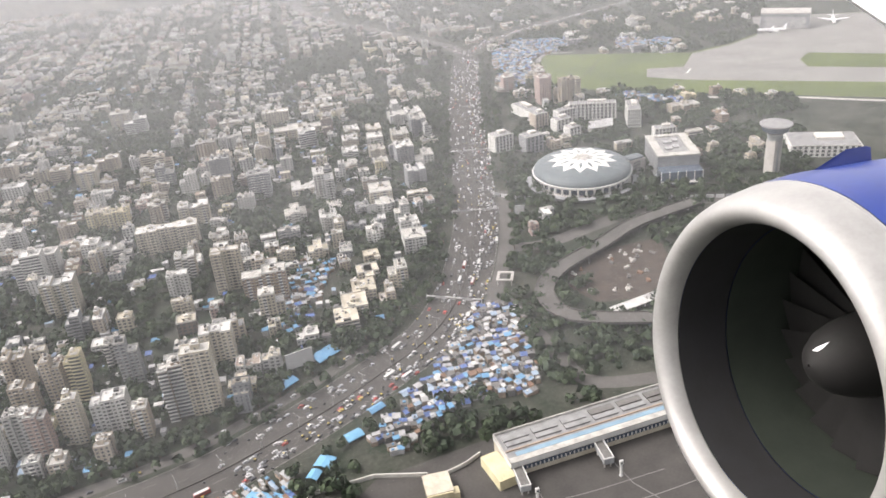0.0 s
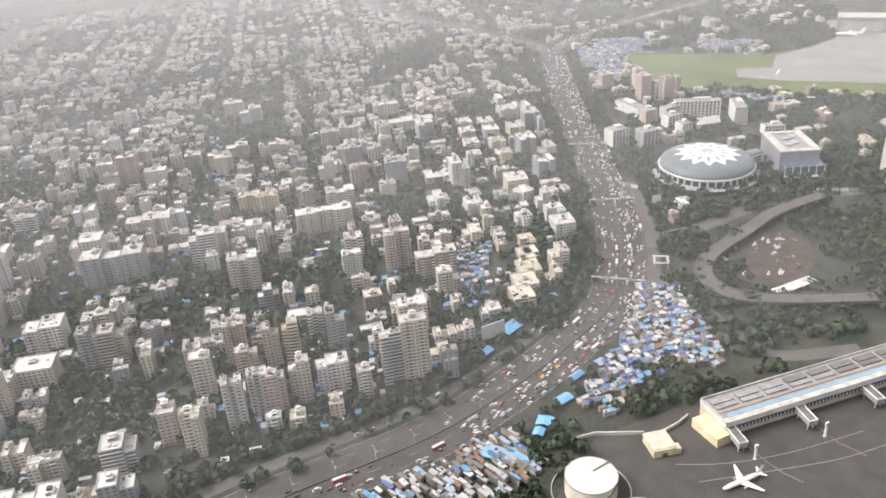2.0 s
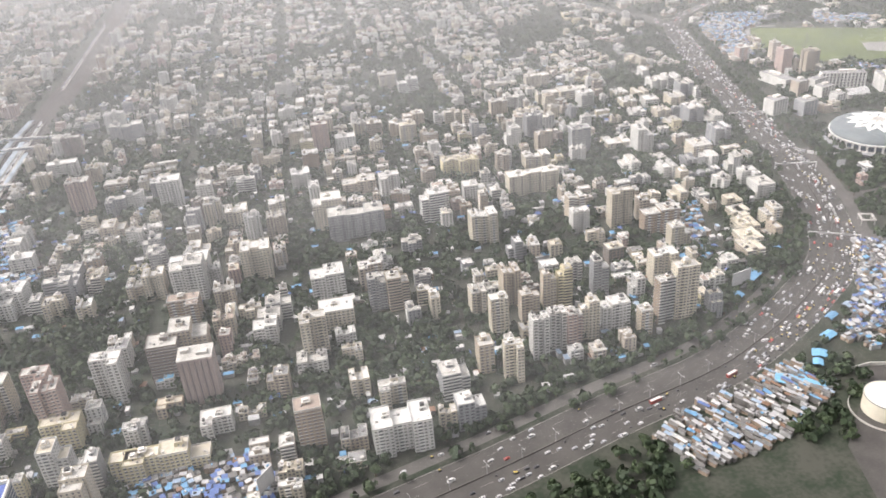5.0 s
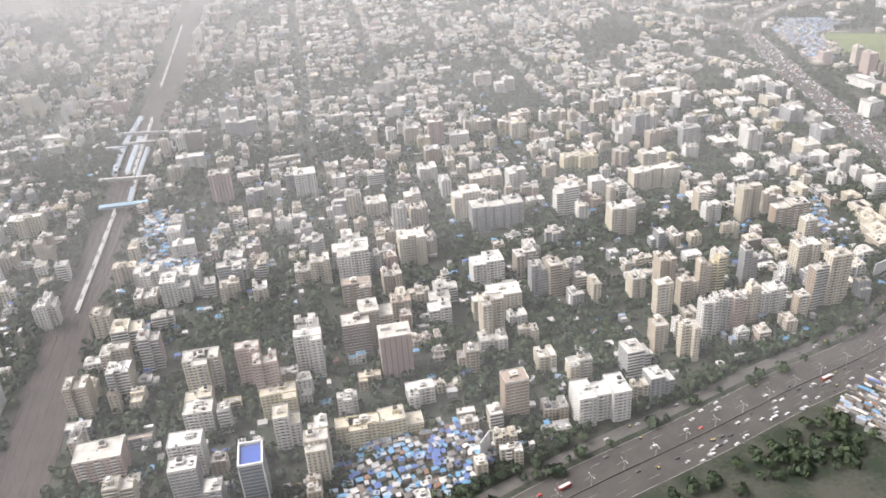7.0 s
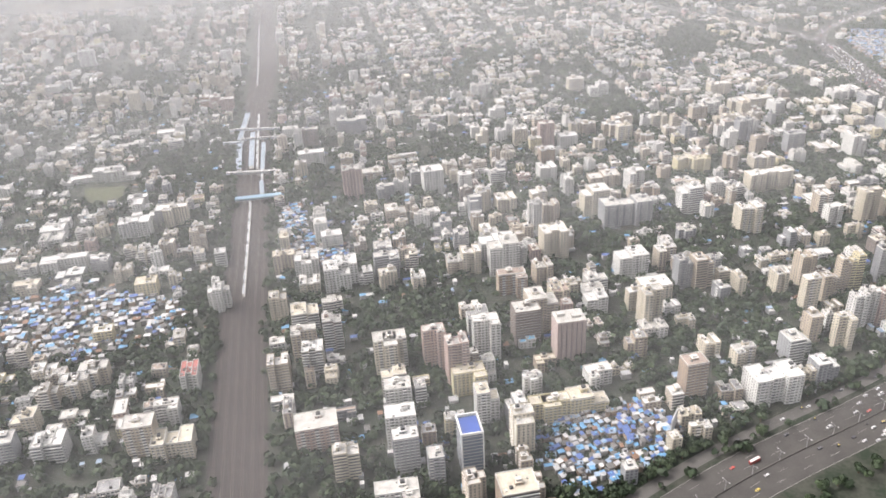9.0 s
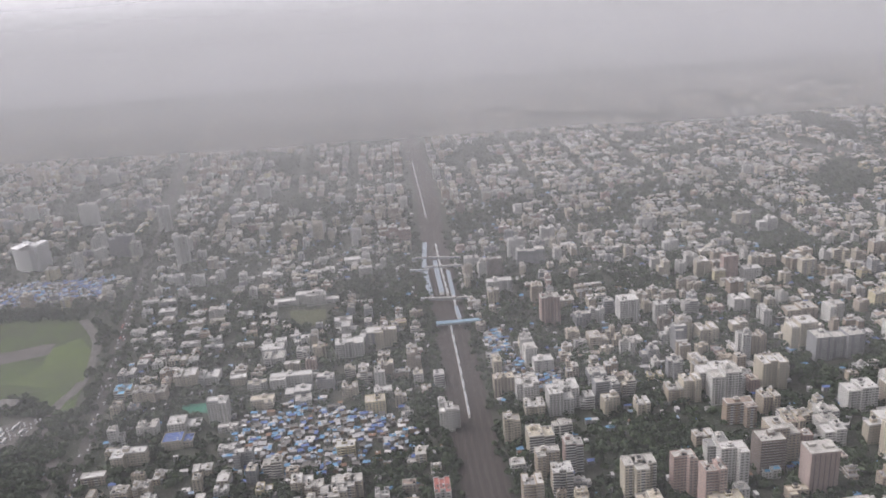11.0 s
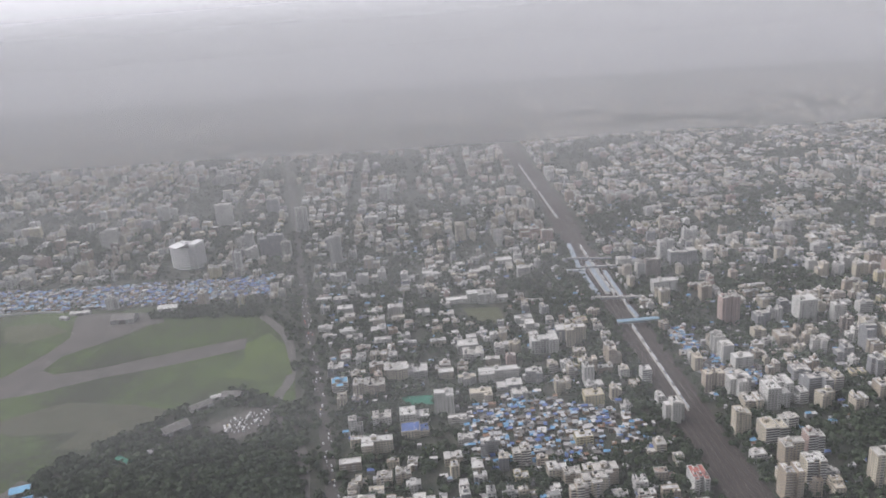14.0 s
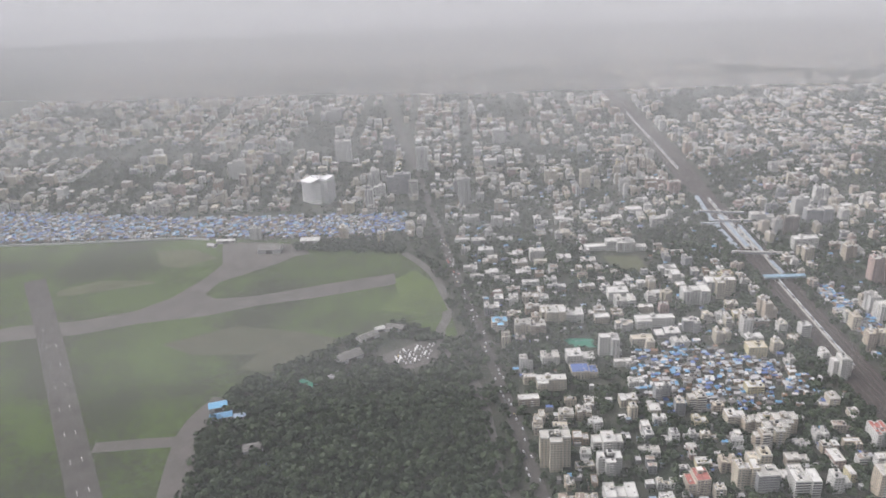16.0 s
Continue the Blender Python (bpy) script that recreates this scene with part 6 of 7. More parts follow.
near_count = 0
for iu in range(-112, 68):
    for iv in range(13, 172):
        u, v = iu * 24.0, iv * 25.0
        street = iu % 6 == 0 or iv % 9 == 0
        x, y = u * cs - v * sn + fill.uniform(-5, 5), u * sn + v * cs + fill.uniform(-5, 5)
        reach = 3600 - SLANT * (x + 700)
        if y < 345 or y > reach or abs(x + 700) > 850 + y * 0.72:
            continue
        z = zone(x, y)
        if street:
            if z == "city" and y < 1900:
                TREES.append((x, y, 3))
            continue
        if z in ("city", "east"):
            w, d, floors, wall, roof = pick_block(x, y)
            green = noise.noise(Vector((x * 0.006 + 9, y * 0.006, 0)))
            if z == "east" and fill.random() < 0.6 or south_of_highway(x, y):
                TREES.append((x, y, 1))
                continue
            if y > reach - 500 and fill.random() < (y - reach + 500) / 560:
                continue
            if z == "east":
                floors = min(floors, 3)
            if green > 0.24 or fill.random() < (0.15 if y < 1100 else 0.25):
                TREES.append((x, y, 1))
                continue
            if not free(x, y, 0.36 * (w + d)):
                if free(x, y, 3):
                    TREES.append((x, y, 0))
                continue
            turn = STREET + fill.uniform(-0.06, 0.06) + (math.pi / 2 if fill.random() < 0.35 else 0)
            if y < 760 and floors > 3 and near_count < 30 and -900 < x < 120:
                near_count += 1
                place_block(x, y, w, d, floors, turn, wall, roof, 2)
            elif y < 1750:
                joined_block(x, y, w, d, floors, turn, wall, roof, fill, middle)
            else:
                joined_block(x, y, w, d, min(floors, 8), turn, wall, roof, fill, far, True)
            TREES.append((x + 13, y + fill.uniform(-10, 10), 0))
        elif z == "verge":
            TREES.append((x, y, 1))
        elif z == "site" and free(x, y, 6) and not inside(x, y, [(280, 500), (300, 600), (400, 610), (400, 500)]):
            TREES.append((x, y, 0))
tagged(part("city_blocks", middle), "dense pale concrete apartment blocks with flat roofs", "buildings", kind="stuff")
tagged(part("far_blocks", far), "hazy distant pale apartment blocks", "buildings", kind="stuff")

for ix in range(-1545, -1200, 17):
    for iy in range(560, 1010, 17):
        if inside(ix, iy, WOOD) and free(ix, iy, 5):
            TREES.append((ix, iy, 2))

# ---------------------------------------------------------------- trees
leafy = np.random.default_rng(5)


def crown_quads(x, y, z, r, h, n, leaf=1.0):
    """A ragged crown of leaf clumps round an uneven centre."""
    d = leafy.normal(size=(n, 3))
    d /= np.linalg.norm(d, axis=1)[:, None]
    d[:, 2] = np.abs(d[:, 2]) * 0.9 - 0.15
    rad = leafy.uniform(0.5, 1.1, (n, 1))
    c = np.array((x, y, z)) + d * rad * (r, r, h)
    a = np.cross(d, leafy.normal(size=(n, 3)))
    a /= np.linalg.norm(a, axis=1)[:, None] + 1e-6
    b = np.cross(d, a) + 0.35 * leafy.normal(size=(n, 3))
    s = r * leaf * leafy.uniform(0.22, 0.42, (n, 1))
    a, b = a * s, b * s
    return np.stack([c - a - b, c + a - b * 0.7, c + a * 0.8 + b, c - a * 0.7 + b], 1)


woods = Quads()


def free_crown(x, y):
    """No crown over the roofs, courts and fields already placed."""
    return bool((np.hypot(taken[:, 0] - x, taken[:, 1] - y) > taken[:, 2] * 0.8).all())


for x, y, dense in TREES:
    if y > 2800 or y > 2300 and dense == 0:
        continue
    count = (7, 11, 4, 4)[dense] if y < 1300 else (5, 7, 4, 2)[dense]
    for k in range(count):
        tx, ty = x + leafy.uniform(-15, 15), y + leafy.uniform(-15, 15)
        if zone(tx, ty) in ("road", "rail", "field"):
            continue
        if not free_crown(tx, ty):
            continue
        r, h = leafy.uniform(3.4, 7.4), leafy.uniform(2.8, 5.5)
        if dense == 2:
            r *= 1.5
        woods.add(crown_quads(tx, ty, leafy.uniform(2.5, 6), r, h, 44 if dense == 2 else 26 if y < 1000 else 12 if y < 2000 else 7, 0.62 if dense == 2 else 0.85 if y < 1000 else 1.0), "leaf" if leafy.random() < 0.65 else "leaf_light")
for line, offs in ((HIGHWAY, (-44, 46, 52, 58)), (RAILWAY[:140], (-27, 27, -32, 31, 36, -37)), (HIGHWAY[(HIGHWAY[:, 1] < 520) & (HIGHWAY[:, 0] > -700)], (26.5, 43)), (WEST_ROAD[:160], (-10, 10, -16, 16)), (HIGHWAY[HIGHWAY[:, 1] > 520], (28, 33, 40)), (HIGHWAY[HIGHWAY[:, 1] > 800], (-28, -34))):
    d = np.gradient(line, axis=0)
    nrm = np.stack([-d[:, 1], d[:, 0]], 1) / np.linalg.norm(d, axis=1)[:, None]
    for off in offs:
        for p, q in zip(line, nrm):
            if leafy.random() < 0.62 and p[1] > 330:
                tx, ty = p + q * (off + leafy.uniform(-4, 4)) + leafy.uniform(-4, 4, 2)
                if inside(tx, ty, TERMINAL_APRON) or not free(tx, ty, 2) or any(inside(tx, ty, s) for s in SLUMS.values()):
                    continue
                woods.add(crown_quads(tx, ty, leafy.uniform(3, 6), leafy.uniform(3, 6), leafy.uniform(3, 5), 26), "leaf" if leafy.random() < 0.6 else "leaf_light")
for k in range(260):
    tx = leafy.uniform(-1470, -1275)
    ty = 1392 - (tx + 1470) * 0.30 - leafy.uniform(0, 50)
    if free(tx, ty, 3):
        woods.add(crown_quads(tx, ty, leafy.uniform(2.5, 5), leafy.uniform(3.5, 6.5), leafy.uniform(3, 5), 12), "leaf")
tagged(part("tree_canopy", woods), "dark green monsoon trees filling the gaps between buildings", "trees", kind="stuff")


def tree(seed):
    """A rain tree: tapered trunk, four limbs and a ragged crown of leaf clumps."""
    rng = random.Random(seed)
    ob = thing("tree", "spreading dark green rain tree with a ragged crown", "tree", 0, 0, -50, 0, "street trees")
    h = rng.uniform(5, 7)
    trunk = Quads().add(lathe([(0.7, 0), (0.45, h * 0.6), (0.32, h)], 7), "bark")
    part("trunk", trunk, ob)
    for k in range(4):
        a = 2 * math.pi * k / 4 + rng.uniform(-0.5, 0.5)
        part("limb", Quads().add(beam((0, 0, h * 0.7), (3 * math.cos(a), 3 * math.sin(a), h + 1.5), 0.4, 0.4), "bark"), ob)
    crown = Quads()
    for k in range(6):
        a, q = rng.uniform(0, 6.28), rng.uniform(0.5, 3.2)
        crown.add(crown_quads(q * math.cos(a), q * math.sin(a), h + rng.uniform(0, 1.8), rng.uniform(2.2, 3.4), rng.uniform(1.6, 2.6), 46), rng.choice(["leaf", "leaf", "leaf_light"]))
    part("crown", crown, ob)
    return ob


kinds = [tree(s) for s in range(5)]
spots = []
pick = random.Random(21)
for i, (p, off) in enumerate([(HIGHWAY[k], s) for k in range(70, len(HIGHWAY), 2) for s in (-41, 43)]):
    d = HIGHWAY[min(len(HIGHWAY) - 1, 71 + 2 * (i // 2))] - HIGHWAY[min(len(HIGHWAY) - 2, 70 + 2 * (i // 2))]
    d = d / (np.linalg.norm(d) or 1)
    spots.append((p[0] - d[1] * off + pick.uniform(-3, 3), p[1] + d[0] * off + pick.uniform(-3, 3)))
spots = [s for s in spots if free(*s, 3) and not inside(*s, TERMINAL_APRON) and not any(inside(*s, q) for q in SLUMS.values())][:110]
for i, (x, y) in enumerate(spots):
    m = Matrix.Translation((x * UNIT, y * UNIT, 0)) @ Matrix.Rotation(pick.uniform(0, 6.28), 4, "Z")
    if i < 5:
        kinds[i].matrix_world = m
    else:
        copy_thing(kinds[i % 5], m)

# ---------------------------------------------------------------- shacks
shacks = Quads()
sr = random.Random(4)
shack_count = 0
for name, poly, step in [("band", SHANTY_BAND, 8.0)] + [(n, p, {"highway_slum": 5.0, "west_slum": 6.4}.get(n, 5.2)) for n, p in SLUMS.items()]:
    xs, ys = [p[0] for p in poly], [p[1] for p in poly]
    y = min(ys)
    while y < max(ys):
        x = min(xs)
        while x < max(xs):
            gx_, gy_ = x + sr.uniform(-1, 1), y + sr.uniform(-1.2, 1.2)
            if inside(gx_, gy_, poly) and sr.random() < (0.8 if name != "west_slum" else 0.66):
                w, d, h, a = sr.uniform(2.6, 6.0), sr.uniform(2.6, 5.2), sr.uniform(2.4, 5.8), sr.uniform(-0.35, 0.35)
                if name == "band":
                    w, d = w * 1.4, d * 1.4
                if name == "west_slum":
                    w, d, a = w * sr.uniform(0.9, 1.8), d * sr.uniform(0.9, 1.5), STREET + a * 0.8
                    gx_, gy_ = gx_ + sr.uniform(-3, 3), gy_ + sr.uniform(-3, 3)
                if name == "stall_yard":
                    w, d, a = w * 0.6, d * 1.9, 0.45 + sr.uniform(-0.08, 0.08)
                mat = sr.choices(SHEETS, {"highway_slum": (8, 16, 9, 8, 26, 29, 4), "stall_yard": (6, 5, 9, 9, 30, 36, 5), "band": (10, 30, 13, 3, 18, 24, 2), "west_slum": (15, 10, 9, 15, 22, 26, 3)}.get(name, (21, 17, 9, 9, 17, 24, 3)))[0]
                tilt = sr.uniform(0.1, 0.9)
                top = np.array([[(-w / 2 - 0.3, -d / 2 - 0.3, h), (w / 2 + 0.3, -d / 2 - 0.3, h), (w / 2 + 0.3, d / 2 + 0.3, h + tilt), (-w / 2 - 0.3, d / 2 + 0.3, h + tilt)]])
                roof = Quads().add(top, mat).add(np.stack([np.stack([top[0, k], top[0, (k + 1) % 4], top[0, (k + 1) % 4] - (0, 0, 0.2), top[0, k] - (0, 0, 0.2)]) for k in range(4)]), mat)
                if sr.random() < 0.3:
                    roof.add(boxes([(sr.uniform(-1, 1), sr.uniform(-1, 1), h + 0.3, sr.uniform(1, 2.4), sr.uniform(1, 2), sr.uniform(0.5, 1), 0)]), sr.choice(["tarp_blue", "tank_black", "sheet_white"]))
                body = Quads().add(boxes([(0, 0, 0, w, d, h + tilt * 0.4, 0)])[:4], sr.choice(["sheet_dark", "sheet_grey", "tan_wall"]))
                if name in ("highway_slum", "roadside_slum", "blue_slum") and shack_count < 290:
                    shack_count += 1
                    colour = {"tarp_blue": "bright blue tarpaulin", "tarp_deep": "deep blue tarpaulin", "tarp_pale": "pale blue sheet", "sheet_white": "white tin sheet", "sheet_grey": "grey asbestos sheet", "sheet_dark": "dark tin sheet", "sheet_rust": "rusty tin sheet"}[mat]
                    ob = part("shack", body)
                    ob.matrix_world = Matrix.Translation((gx_ * UNIT, gy_ * UNIT, 0)) @ Matrix.Rotation(a, 4, "Z")
                    tagged(ob, f"small crowded shack roofed with {colour}", "shack", "shacks")
                    part("roof", roof, ob)
                else:
                    body.moved(gx_, gy_, 0, a, shacks)
                    roof.moved(gx_, gy_, 0, a, shacks)
            x += step * sr.uniform(0.8, 1.25)
        y += step
# loose tarpaulins and low tin roofs between the blocks
for k in range(3600):
    x, y = sr.uniform(-1170, 220), 440 + 1400 * sr.random() ** 1.3
    if zone(x, y) == "city" and free(x, y, 3):
        w, d, h = sr.uniform(3, 9), sr.uniform(3, 7), sr.uniform(2.5, 6)
        shacks.add(boxes([(x, y, 0, w, d, h, STREET)])[:4], "sheet_grey")
        shacks.add(boxes([(x, y, h, w + 0.5, d + 0.5, 0.15, STREET)], True), sr.choices(SHEETS, (13, 8, 8, 36, 22, 8, 5))[0])
tagged(part("shack_roofs", shacks), "crowded shacks roofed with blue tarpaulin and tin sheets", "shacks", kind="stuff")

# ---------------------------------------------------------------- traffic
def car(mat, words, length=4.3):
    """A parked or halted car: body, glasshouse and wheels."""
    w = 1.8
    body = Quads().add(boxes([(0, 0, 0.35, length, w, 0.62, 0)], True), mat)
    body.add([[(-length * 0.22, -w / 2 + 0.2, 1.42), (length * 0.22, -w / 2 + 0.2, 1.42), (length * 0.22, w / 2 - 0.2, 1.42), (-length * 0.22, w / 2 - 0.2, 1.42)]], mat)
    ob = part("car", body)
    tagged(ob, f"{words} car on the road", "car", "cars")
    x0, x1, y0, y1 = length * 0.36, length * 0.22, w / 2 - 0.05, w / 2 - 0.2
    c = [(-x0, -y0, 0.97), (x0, -y0, 0.97), (x0, y0, 0.97), (-x0, y0, 0.97)]
    t_ = [(-x1, -y1, 1.41), (x1, -y1, 1.41), (x1, y1, 1.41), (-x1, y1, 1.41)]
    part("glasshouse", Quads().add([[c[k], c[(k + 1) % 4], t_[(k + 1) % 4], t_[k]] for k in range(4)], "pane"), ob, "dark car windows")
    for dx in (-0.31, 0.31):
        for dy in (-0.5, 0.5):
            wh = lathe([(0.05, -0.11), (0.34, -0.11), (0.34, 0.11), (0.05, 0.11)], 8)
            part("wheel", Quads().add(np.stack([wh[..., 0] + dx * length, wh[..., 2] + dy * w, wh[..., 1] + 0.34], -1), "rubber"), ob)
    ob.matrix_world = Matrix.Translation((0, 0, -20))
    return ob


def bus(mat, words):
    ob = part("bus", Quads().add(boxes([(0, 0, 0.5, 10.5, 2.5, 2.6, 0)], True), mat).add(boxes([(0, 0, 3.1, 9.8, 2.2, 0.15, 0)]), "panel_white"))
    tagged(ob, f"{words} bus in the traffic", "bus", "buses")
    part("window_band", Quads().add(boxes([(0, 0, 1.6, 10.55, 2.56, 0.9, 0)]), "pane"), ob)
    for dx in (-3.4, 3.4):
        part("axle", Quads().add(boxes([(dx, 0, 0, 1.0, 2.3, 1.0, 0)]), "rubber"), ob)
    ob.matrix_world = Matrix.Translation((0, 0, -20))
    return ob


fleet = [car("car_white", "white"), car("car_white", "white"), car("car_silver", "silver"), car("car_dark", "black"), car("car_red", "red"), car("car_yellow", "yellow and black taxi", 3.9)]
coaches = [bus("car_red", "red city"), bus("panel_white", "white"), bus("car_silver", "grey")]
used = set()
flow = random.Random(17)


def put_vehicle(kind, x, y, turn):
    m = Matrix.Translation((x * UNIT, y * UNIT, 0.12 * UNIT)) @ Matrix.Rotation(turn, 4, "Z")
    if kind not in used:
        used.add(kind)
        kind.matrix_world = m
    else:
        copy_thing(kind, m)


for k in range(190):
    i = flow.randint(88, len(HIGHWAY) - 3)
    if flow.random() < 0.45:
        i = flow.randint(150, len(HIGHWAY) - 3)
    p, d = HIGHWAY[i], HIGHWAY[i + 1] - HIGHWAY[i]
    a = math.atan2(d[1], d[0])
    lane = flow.choice((-21.5, -17.5, -13.6, -9.7, -5.8, 5.8, 9.7, 13.6, 17.5, 21.5, 34))
    x, y = p[0] - math.sin(a) * lane + flow.uniform(-4, 4) * math.cos(a), p[1] + math.cos(a) * lane + flow.uniform(-4, 4) * math.sin(a)
    if flow.random() < 0.1:
        put_vehicle(flow.choice(coaches), x, y, a)
    else:
        put_vehicle(flow.choices(fleet, (34, 24, 14, 12, 4, 8))[0], x, y, a + (math.pi if lane > 0 else 0))
for k in range(36):
    i = flow.randint(35, 150)
    p, d = WEST_ROAD[i], WEST_ROAD[i + 1] - WEST_ROAD[i]
    a = math.atan2(d[1], d[0])
    lane = flow.choice((-6, -2.5, 2.5, 6))
    put_vehicle(flow.choices(fleet, (34, 24, 14, 12, 4, 8))[0], p[0] - math.sin(a) * lane, p[1] + math.cos(a) * lane, a)
for row in range(5):
    for k in range(9):
        if flow.random() < 0.8:
            put_vehicle(flow.choices(fleet, (60, 24, 14, 2, 2, 8))[0] if flow.random() < 0.8 else coaches[1], -1318 + k * 6.0 + row * 3.0, 915 + row * 9 + k * 2.0 + flow.uniform(-2, 2), flow.uniform(1.2, 1.9))

# sign gantries and lamp posts along the highway
for i in (150, 168, 186):
    p, d = HIGHWAY[i], HIGHWAY[i + 1] - HIGHWAY[i]
    gantry = thing("sign_gantry", "white steel sign gantry across the highway", "gantry", p[0], p[1], 0, math.atan2(d[1], d[0]), "sign gantries")
    part("beam", Quads().add(boxes([(0, 0, 6.4, 0.8, 50, 1.0, 0)], True), "panel_white"), gantry)
    for s in (-24.6, 24.6):
        part("post", Quads().add(boxes([(0, s, 0, 0.7, 0.7, 6.4, 0)]), "panel_white"), gantry)
    for s in (-12, 12):
        part("sign", Quads().add(boxes([(-0.6, s, 5.4, 0.2, 9, 2.6, 0)], True), "sheet_grey"), gantry, "grey back of a road sign")
lamp = None
for i in range(80, len(HIGHWAY) - 1, 3):
    p, d = HIGHWAY[i], HIGHWAY[i + 1] - HIGHWAY[i]
    turn = math.atan2(d[1], d[0])
    m = Matrix.Translation((p[0] * UNIT, p[1] * UNIT, 1.0 * UNIT)) @ Matrix.Rotation(turn, 4, "Z")
    if lamp is None:
        lamp = thing("street_lamp", "tall grey double-armed street lamp on the divider", "lamp", 0, 0, 0, 0, "street lamps")
        part("pole", Quads().add(lathe([(0.2, 0), (0.12, 10)], 6), "sheet_grey"), lamp)
        for s in (-1, 1):
            part("arm", Quads().add(beam((0, 0, 9.6), (0, s * 3, 10.2), 0.15, 0.15), "sheet_grey"), lamp)
            part("lantern", Quads().add(boxes([(0, s * 3.3, 10.1, 0.4, 1.0, 0.25, 0)], True), "panel_white"), lamp)
        lamp.matrix_world = m
    else:
        copy_thing(lamp, m)

# ---------------------------------------------------------------- the jam beyond the first hundreds
jam = Quads()


def jam_vehicle(x, y, a, kind):
    """Car, rickshaw, van or motorcycle: lower body, cabin with sloped glass, roof."""
    length, w, h, mat = {"car": (4.2, 1.8, 1.45, flow.choices(["car_white", "car_silver", "car_dark", "car_red"], (52, 20, 22, 6))[0]), "rickshaw": (2.8, 1.5, 1.8, "car_yellow"), "van": (6.0, 2.1, 2.5, "panel_white"), "motorcycle": (1.9, 0.7, 1.2, "car_dark")}[kind]
    q = Quads().add(boxes([(0, 0, 0.25, length, w, h * 0.45, 0)]), "car_dark" if kind == "rickshaw" else mat)
    base = [(-length * 0.38, -w * 0.46), (length * 0.36, -w * 0.46), (length * 0.36, w * 0.46), (-length * 0.38, w * 0.46)]
    top = [(-length * 0.28, -w * 0.4), (length * 0.2, -w * 0.4), (length * 0.2, w * 0.4), (-length * 0.28, w * 0.4)]
    zb, zt = 0.25 + h * 0.45, h
    q.add([[(*base[k], zb), (*base[(k + 1) % 4], zb), (*top[(k + 1) % 4], zt), (*top[k], zt)] for k in range(4)], "pane")
    q.add([[(*p, zt) for p in top]], mat)
    q.moved(x, y, 0.1, a, jam)


for k in range(1250):
    i = flow.randint(96, len(HIGHWAY) - 3) if flow.random() < 0.35 else flow.randint(126, len(HIGHWAY) - 3)
    p, d = HIGHWAY[i], HIGHWAY[i + 1] - HIGHWAY[i]
    a = math.atan2(d[1], d[0])
    lane = -flow.choice((4, 7.2, 10.4, 13.6, 16.8, 20, 22.4)) if flow.random() < 0.72 else flow.choice((4, 7.5, 11, 14.5, 18, 21.5, 32, 36))
    along = flow.uniform(-7, 7)
    lane += flow.uniform(-0.9, 0.9)
    if lane > 25 and p[1] > 520:
        continue
    jam_vehicle(p[0] - math.sin(a) * lane + along * math.cos(a), p[1] + math.cos(a) * lane + along * math.sin(a), a, flow.choices(["car", "rickshaw", "van", "motorcycle"], (52, 16, 8, 24))[0])
for line, half in ((north_left, 11), (north_right, 9), (WEST_ROAD[:130], 6)):
    for k in range(150):
        i = flow.randint(0, len(line) - 3)
        p, d = line[i], line[i + 1] - line[i]
        a = math.atan2(d[1], d[0])
        lane = flow.uniform(-half, half)
        jam_vehicle(p[0] - math.sin(a) * lane, p[1] + math.cos(a) * lane, a, flow.choices(["car", "rickshaw", "van", "motorcycle"], (60, 16, 10, 14))[0])
tagged(part("traffic_jam", jam), "halted cars, rickshaws, vans and motorcycles crowding the roads", "vehicles", kind="stuff")

# ---------------------------------------------------------------- jet engine beside the first window
SIZE = 1.06
ENGINE_AT = (3.77, 4.44, 156.44)


def turned(profile, n=72):
    """A body of revolution about the engine's own axis, nose at +x, in metres."""
    q = lathe(profile, n)
    return np.stack([q[..., 2], q[..., 0], q[..., 1]], -1) * SIZE / UNIT


def rounded(q):
    """Welds the corners of a turned body and shades it smooth."""
    me = q.mesh("turned")
    bm = bmesh.new()
    bm.from_mesh(me)
    bmesh.ops.remove_doubles(bm, verts=bm.verts, dist=0.0005)
    for f in bm.faces:
        f.smooth = True
    bm.to_mesh(me)
    bm.free()
    return me


engine = thing("jet_engine", "jet engine with a bare metal intake lip and blue cowl", "engine", 0, 0, 0)
engine.matrix_world = Matrix.Translation(ENGINE_AT) @ Matrix.Rotation(math.pi, 4, "Z") @ Matrix.Rotation(radians(-7), 4, "Y")
for name, profile, mat, label in (
        ("intake_lip", [(1.03, -0.16), (1.035, -0.10), (1.055, -0.05), (1.085, -0.012), (1.125, 0.0), (1.172, -0.02), (1.213, -0.07), (1.248, -0.15), (1.276, -0.26), (1.298, -0.36)], "lip_metal", "bare metal intake lip"),
        ("cowl", [(1.30, -0.365), (1.338, -0.6), (1.37, -1.1), (1.375, -1.8), (1.34, -2.6), (1.22, -3.4), (1.08, -4.0)], "cowl_blue", "glossy blue engine cowl"),
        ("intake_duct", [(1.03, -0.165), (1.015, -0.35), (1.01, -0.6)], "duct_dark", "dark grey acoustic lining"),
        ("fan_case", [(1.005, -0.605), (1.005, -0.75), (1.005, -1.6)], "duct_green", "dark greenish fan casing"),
        # Disc added behind the blades, closing the gaps with their own dark tone.
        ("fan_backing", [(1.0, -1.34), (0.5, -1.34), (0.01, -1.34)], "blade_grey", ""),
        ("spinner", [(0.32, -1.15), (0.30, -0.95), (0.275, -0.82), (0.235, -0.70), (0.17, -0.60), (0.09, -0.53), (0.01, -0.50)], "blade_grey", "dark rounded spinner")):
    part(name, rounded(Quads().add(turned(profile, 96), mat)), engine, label)
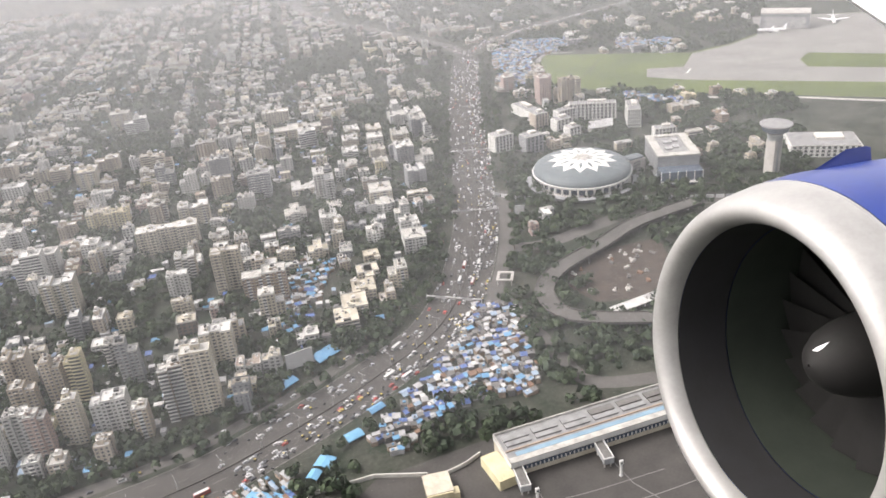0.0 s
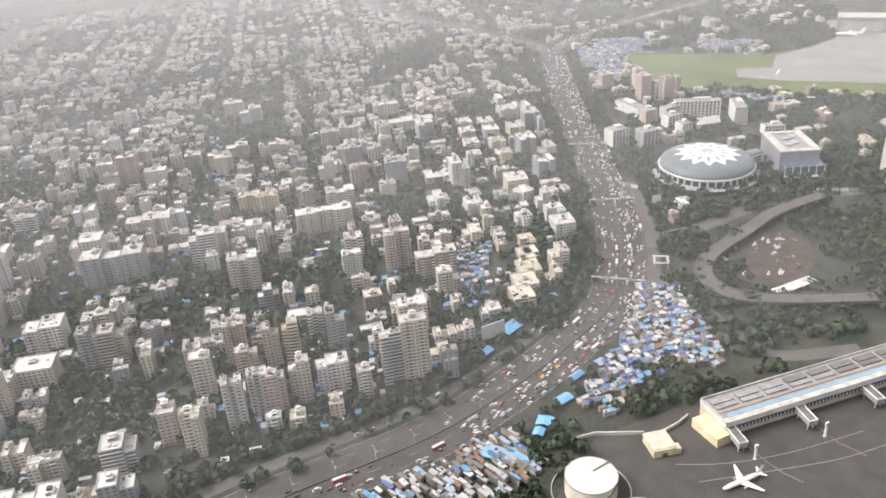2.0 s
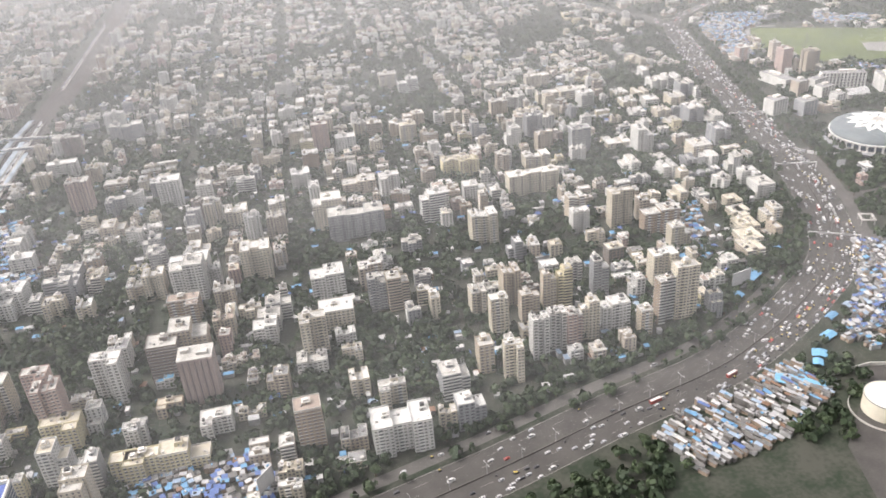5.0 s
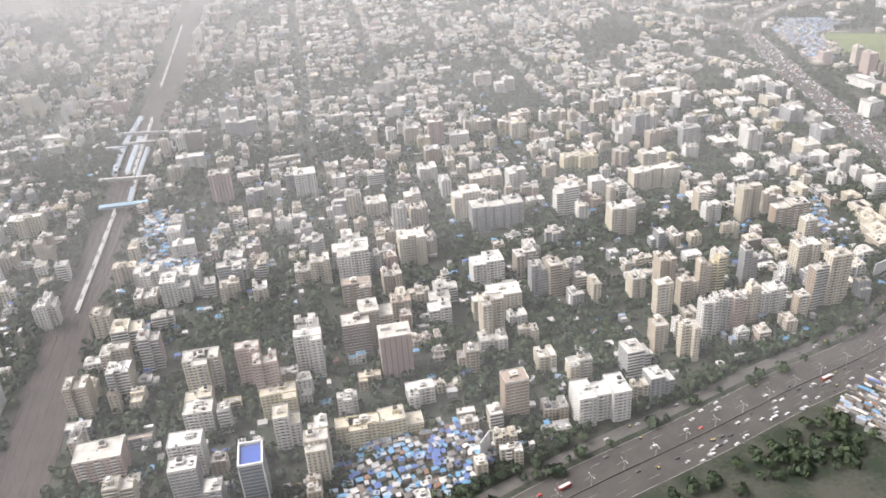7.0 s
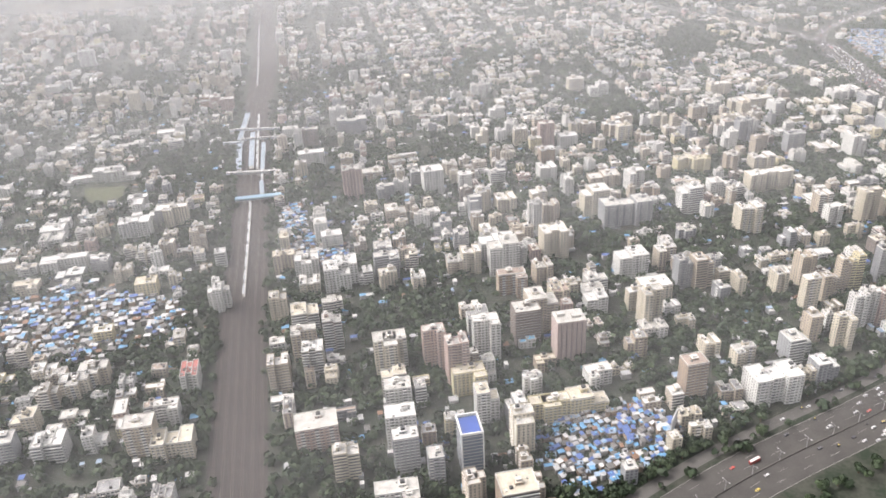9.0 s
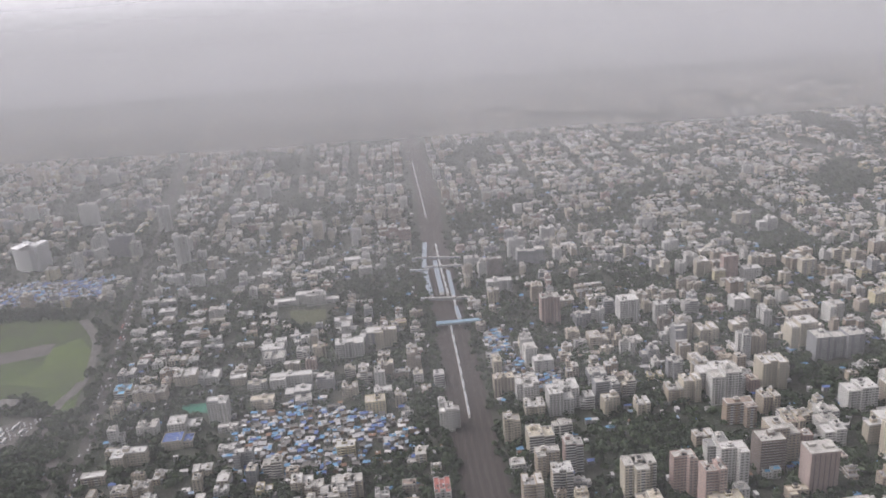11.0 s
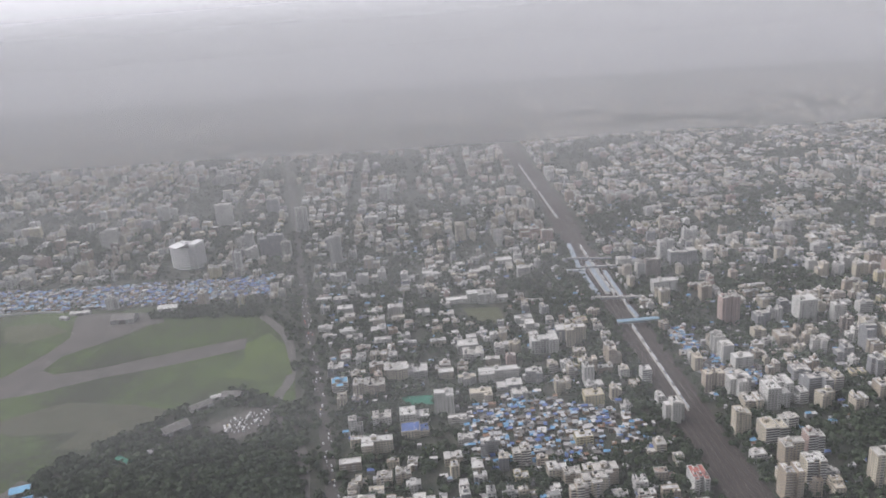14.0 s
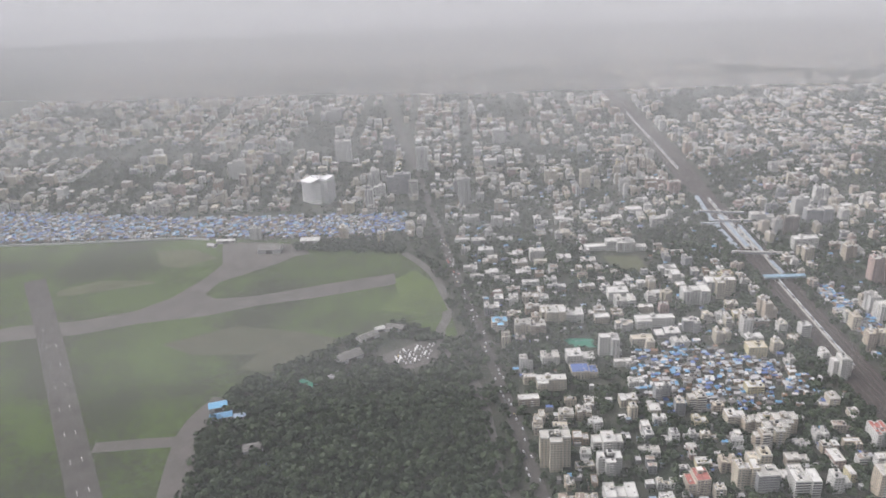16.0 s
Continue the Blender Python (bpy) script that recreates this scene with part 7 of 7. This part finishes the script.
swirl = [[(-0.575, -0.02, 0.115), (-0.60, 0.0, 0.145), (-0.635, 0.025, 0.18), (-0.60, 0.02, 0.135)], [(-0.555, -0.025, 0.09), (-0.575, -0.02, 0.115), (-0.60, 0.02, 0.135), (-0.575, 0.005, 0.10)]]
part("spinner_mark", Quads().add((np.array(swirl) + (0.03, 0, 0.01)) * SIZE / UNIT, "plane_white"), engine, "white swirl mark")
seam = turned([(1.291, -0.33), (1.296, -0.345), (1.298, -0.352)], 96)
part("lip_seam", Quads().add(seam, "sheet_grey"), engine, "fine seam behind the lip")
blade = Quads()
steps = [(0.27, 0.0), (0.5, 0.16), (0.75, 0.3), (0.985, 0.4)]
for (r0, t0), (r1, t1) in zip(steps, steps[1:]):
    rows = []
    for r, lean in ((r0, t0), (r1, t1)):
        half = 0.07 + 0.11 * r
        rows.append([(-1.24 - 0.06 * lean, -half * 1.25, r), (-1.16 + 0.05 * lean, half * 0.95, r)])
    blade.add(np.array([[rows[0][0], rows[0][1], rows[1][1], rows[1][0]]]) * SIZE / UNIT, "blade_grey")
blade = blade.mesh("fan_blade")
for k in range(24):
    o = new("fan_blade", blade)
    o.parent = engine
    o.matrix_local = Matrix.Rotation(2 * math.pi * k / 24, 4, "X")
ca, sa = math.cos(radians(112)), math.sin(radians(112))
fin = [(-0.62, 1.32), (-1.15, 1.36), (-1.15, 1.47), (-0.95, 1.46)]
part("strake", Quads().add(np.array([[(x, r * ca + s, r * sa) for x, r in fin] for s in (-0.012, 0.012)]) * SIZE / UNIT, "cowl_blue"), engine, "blue cowl strake")

# ---------------------------------------------------------------- the wing that carries the engine
wing = thing("aircraft_wing", "swept white aircraft wing carrying the jet engine", "wing", 0, 0, 0)
EDGE, RUN = np.array((8.95, 8.67, 157.44)), np.array((1.16, 1.68, -0.16)) / 1.68
for name, section, mat, label in (
        ("slat", [(0.42, -0.10), (0.10, -0.05), (0.0, 0.05), (0.06, 0.16), (0.25, 0.27), (0.55, 0.36)], "plane_white", "bright leading-edge slat"),
        ("wing_panel", [(0.45, -0.10), (2.5, -0.22), (5.0, 0.02), (5.0, 0.06), (2.5, 0.42), (1.2, 0.44), (0.56, 0.35)], "panel_white", "pale grey wing skin")):
    skin = Quads()
    for s0 in np.arange(-5.6, 10.4, 2.0):
        a, b = EDGE + RUN * s0, EDGE + RUN * (s0 + 2.0)
        for (x0, z0), (x1, z1) in zip(section, section[1:]):
            skin.add([np.array([a + (x0, 0, z0), b + (x0, 0, z0), b + (x1, 0, z1), a + (x1, 0, z1)]) / UNIT], mat)
    part(name, skin, wing, label)
part("pylon", Quads().add([np.array(q) / UNIT for q in (
    [(5.6, 4.36, 157.7), (8.6, 4.36, 157.2), (9.0, 4.36, 157.6), (6.5, 4.36, 157.75)], [(5.6, 4.52, 157.7), (6.5, 4.52, 157.75), (9.0, 4.52, 157.6), (8.6, 4.52, 157.2)],
    [(5.6, 4.36, 157.7), (6.5, 4.36, 157.75), (6.5, 4.52, 157.75), (5.6, 4.52, 157.7)], [(5.6, 4.36, 157.7), (5.6, 4.52, 157.7), (8.6, 4.52, 157.2), (8.6, 4.36, 157.2)])], "panel_white"), wing, "narrow pylon over the engine")
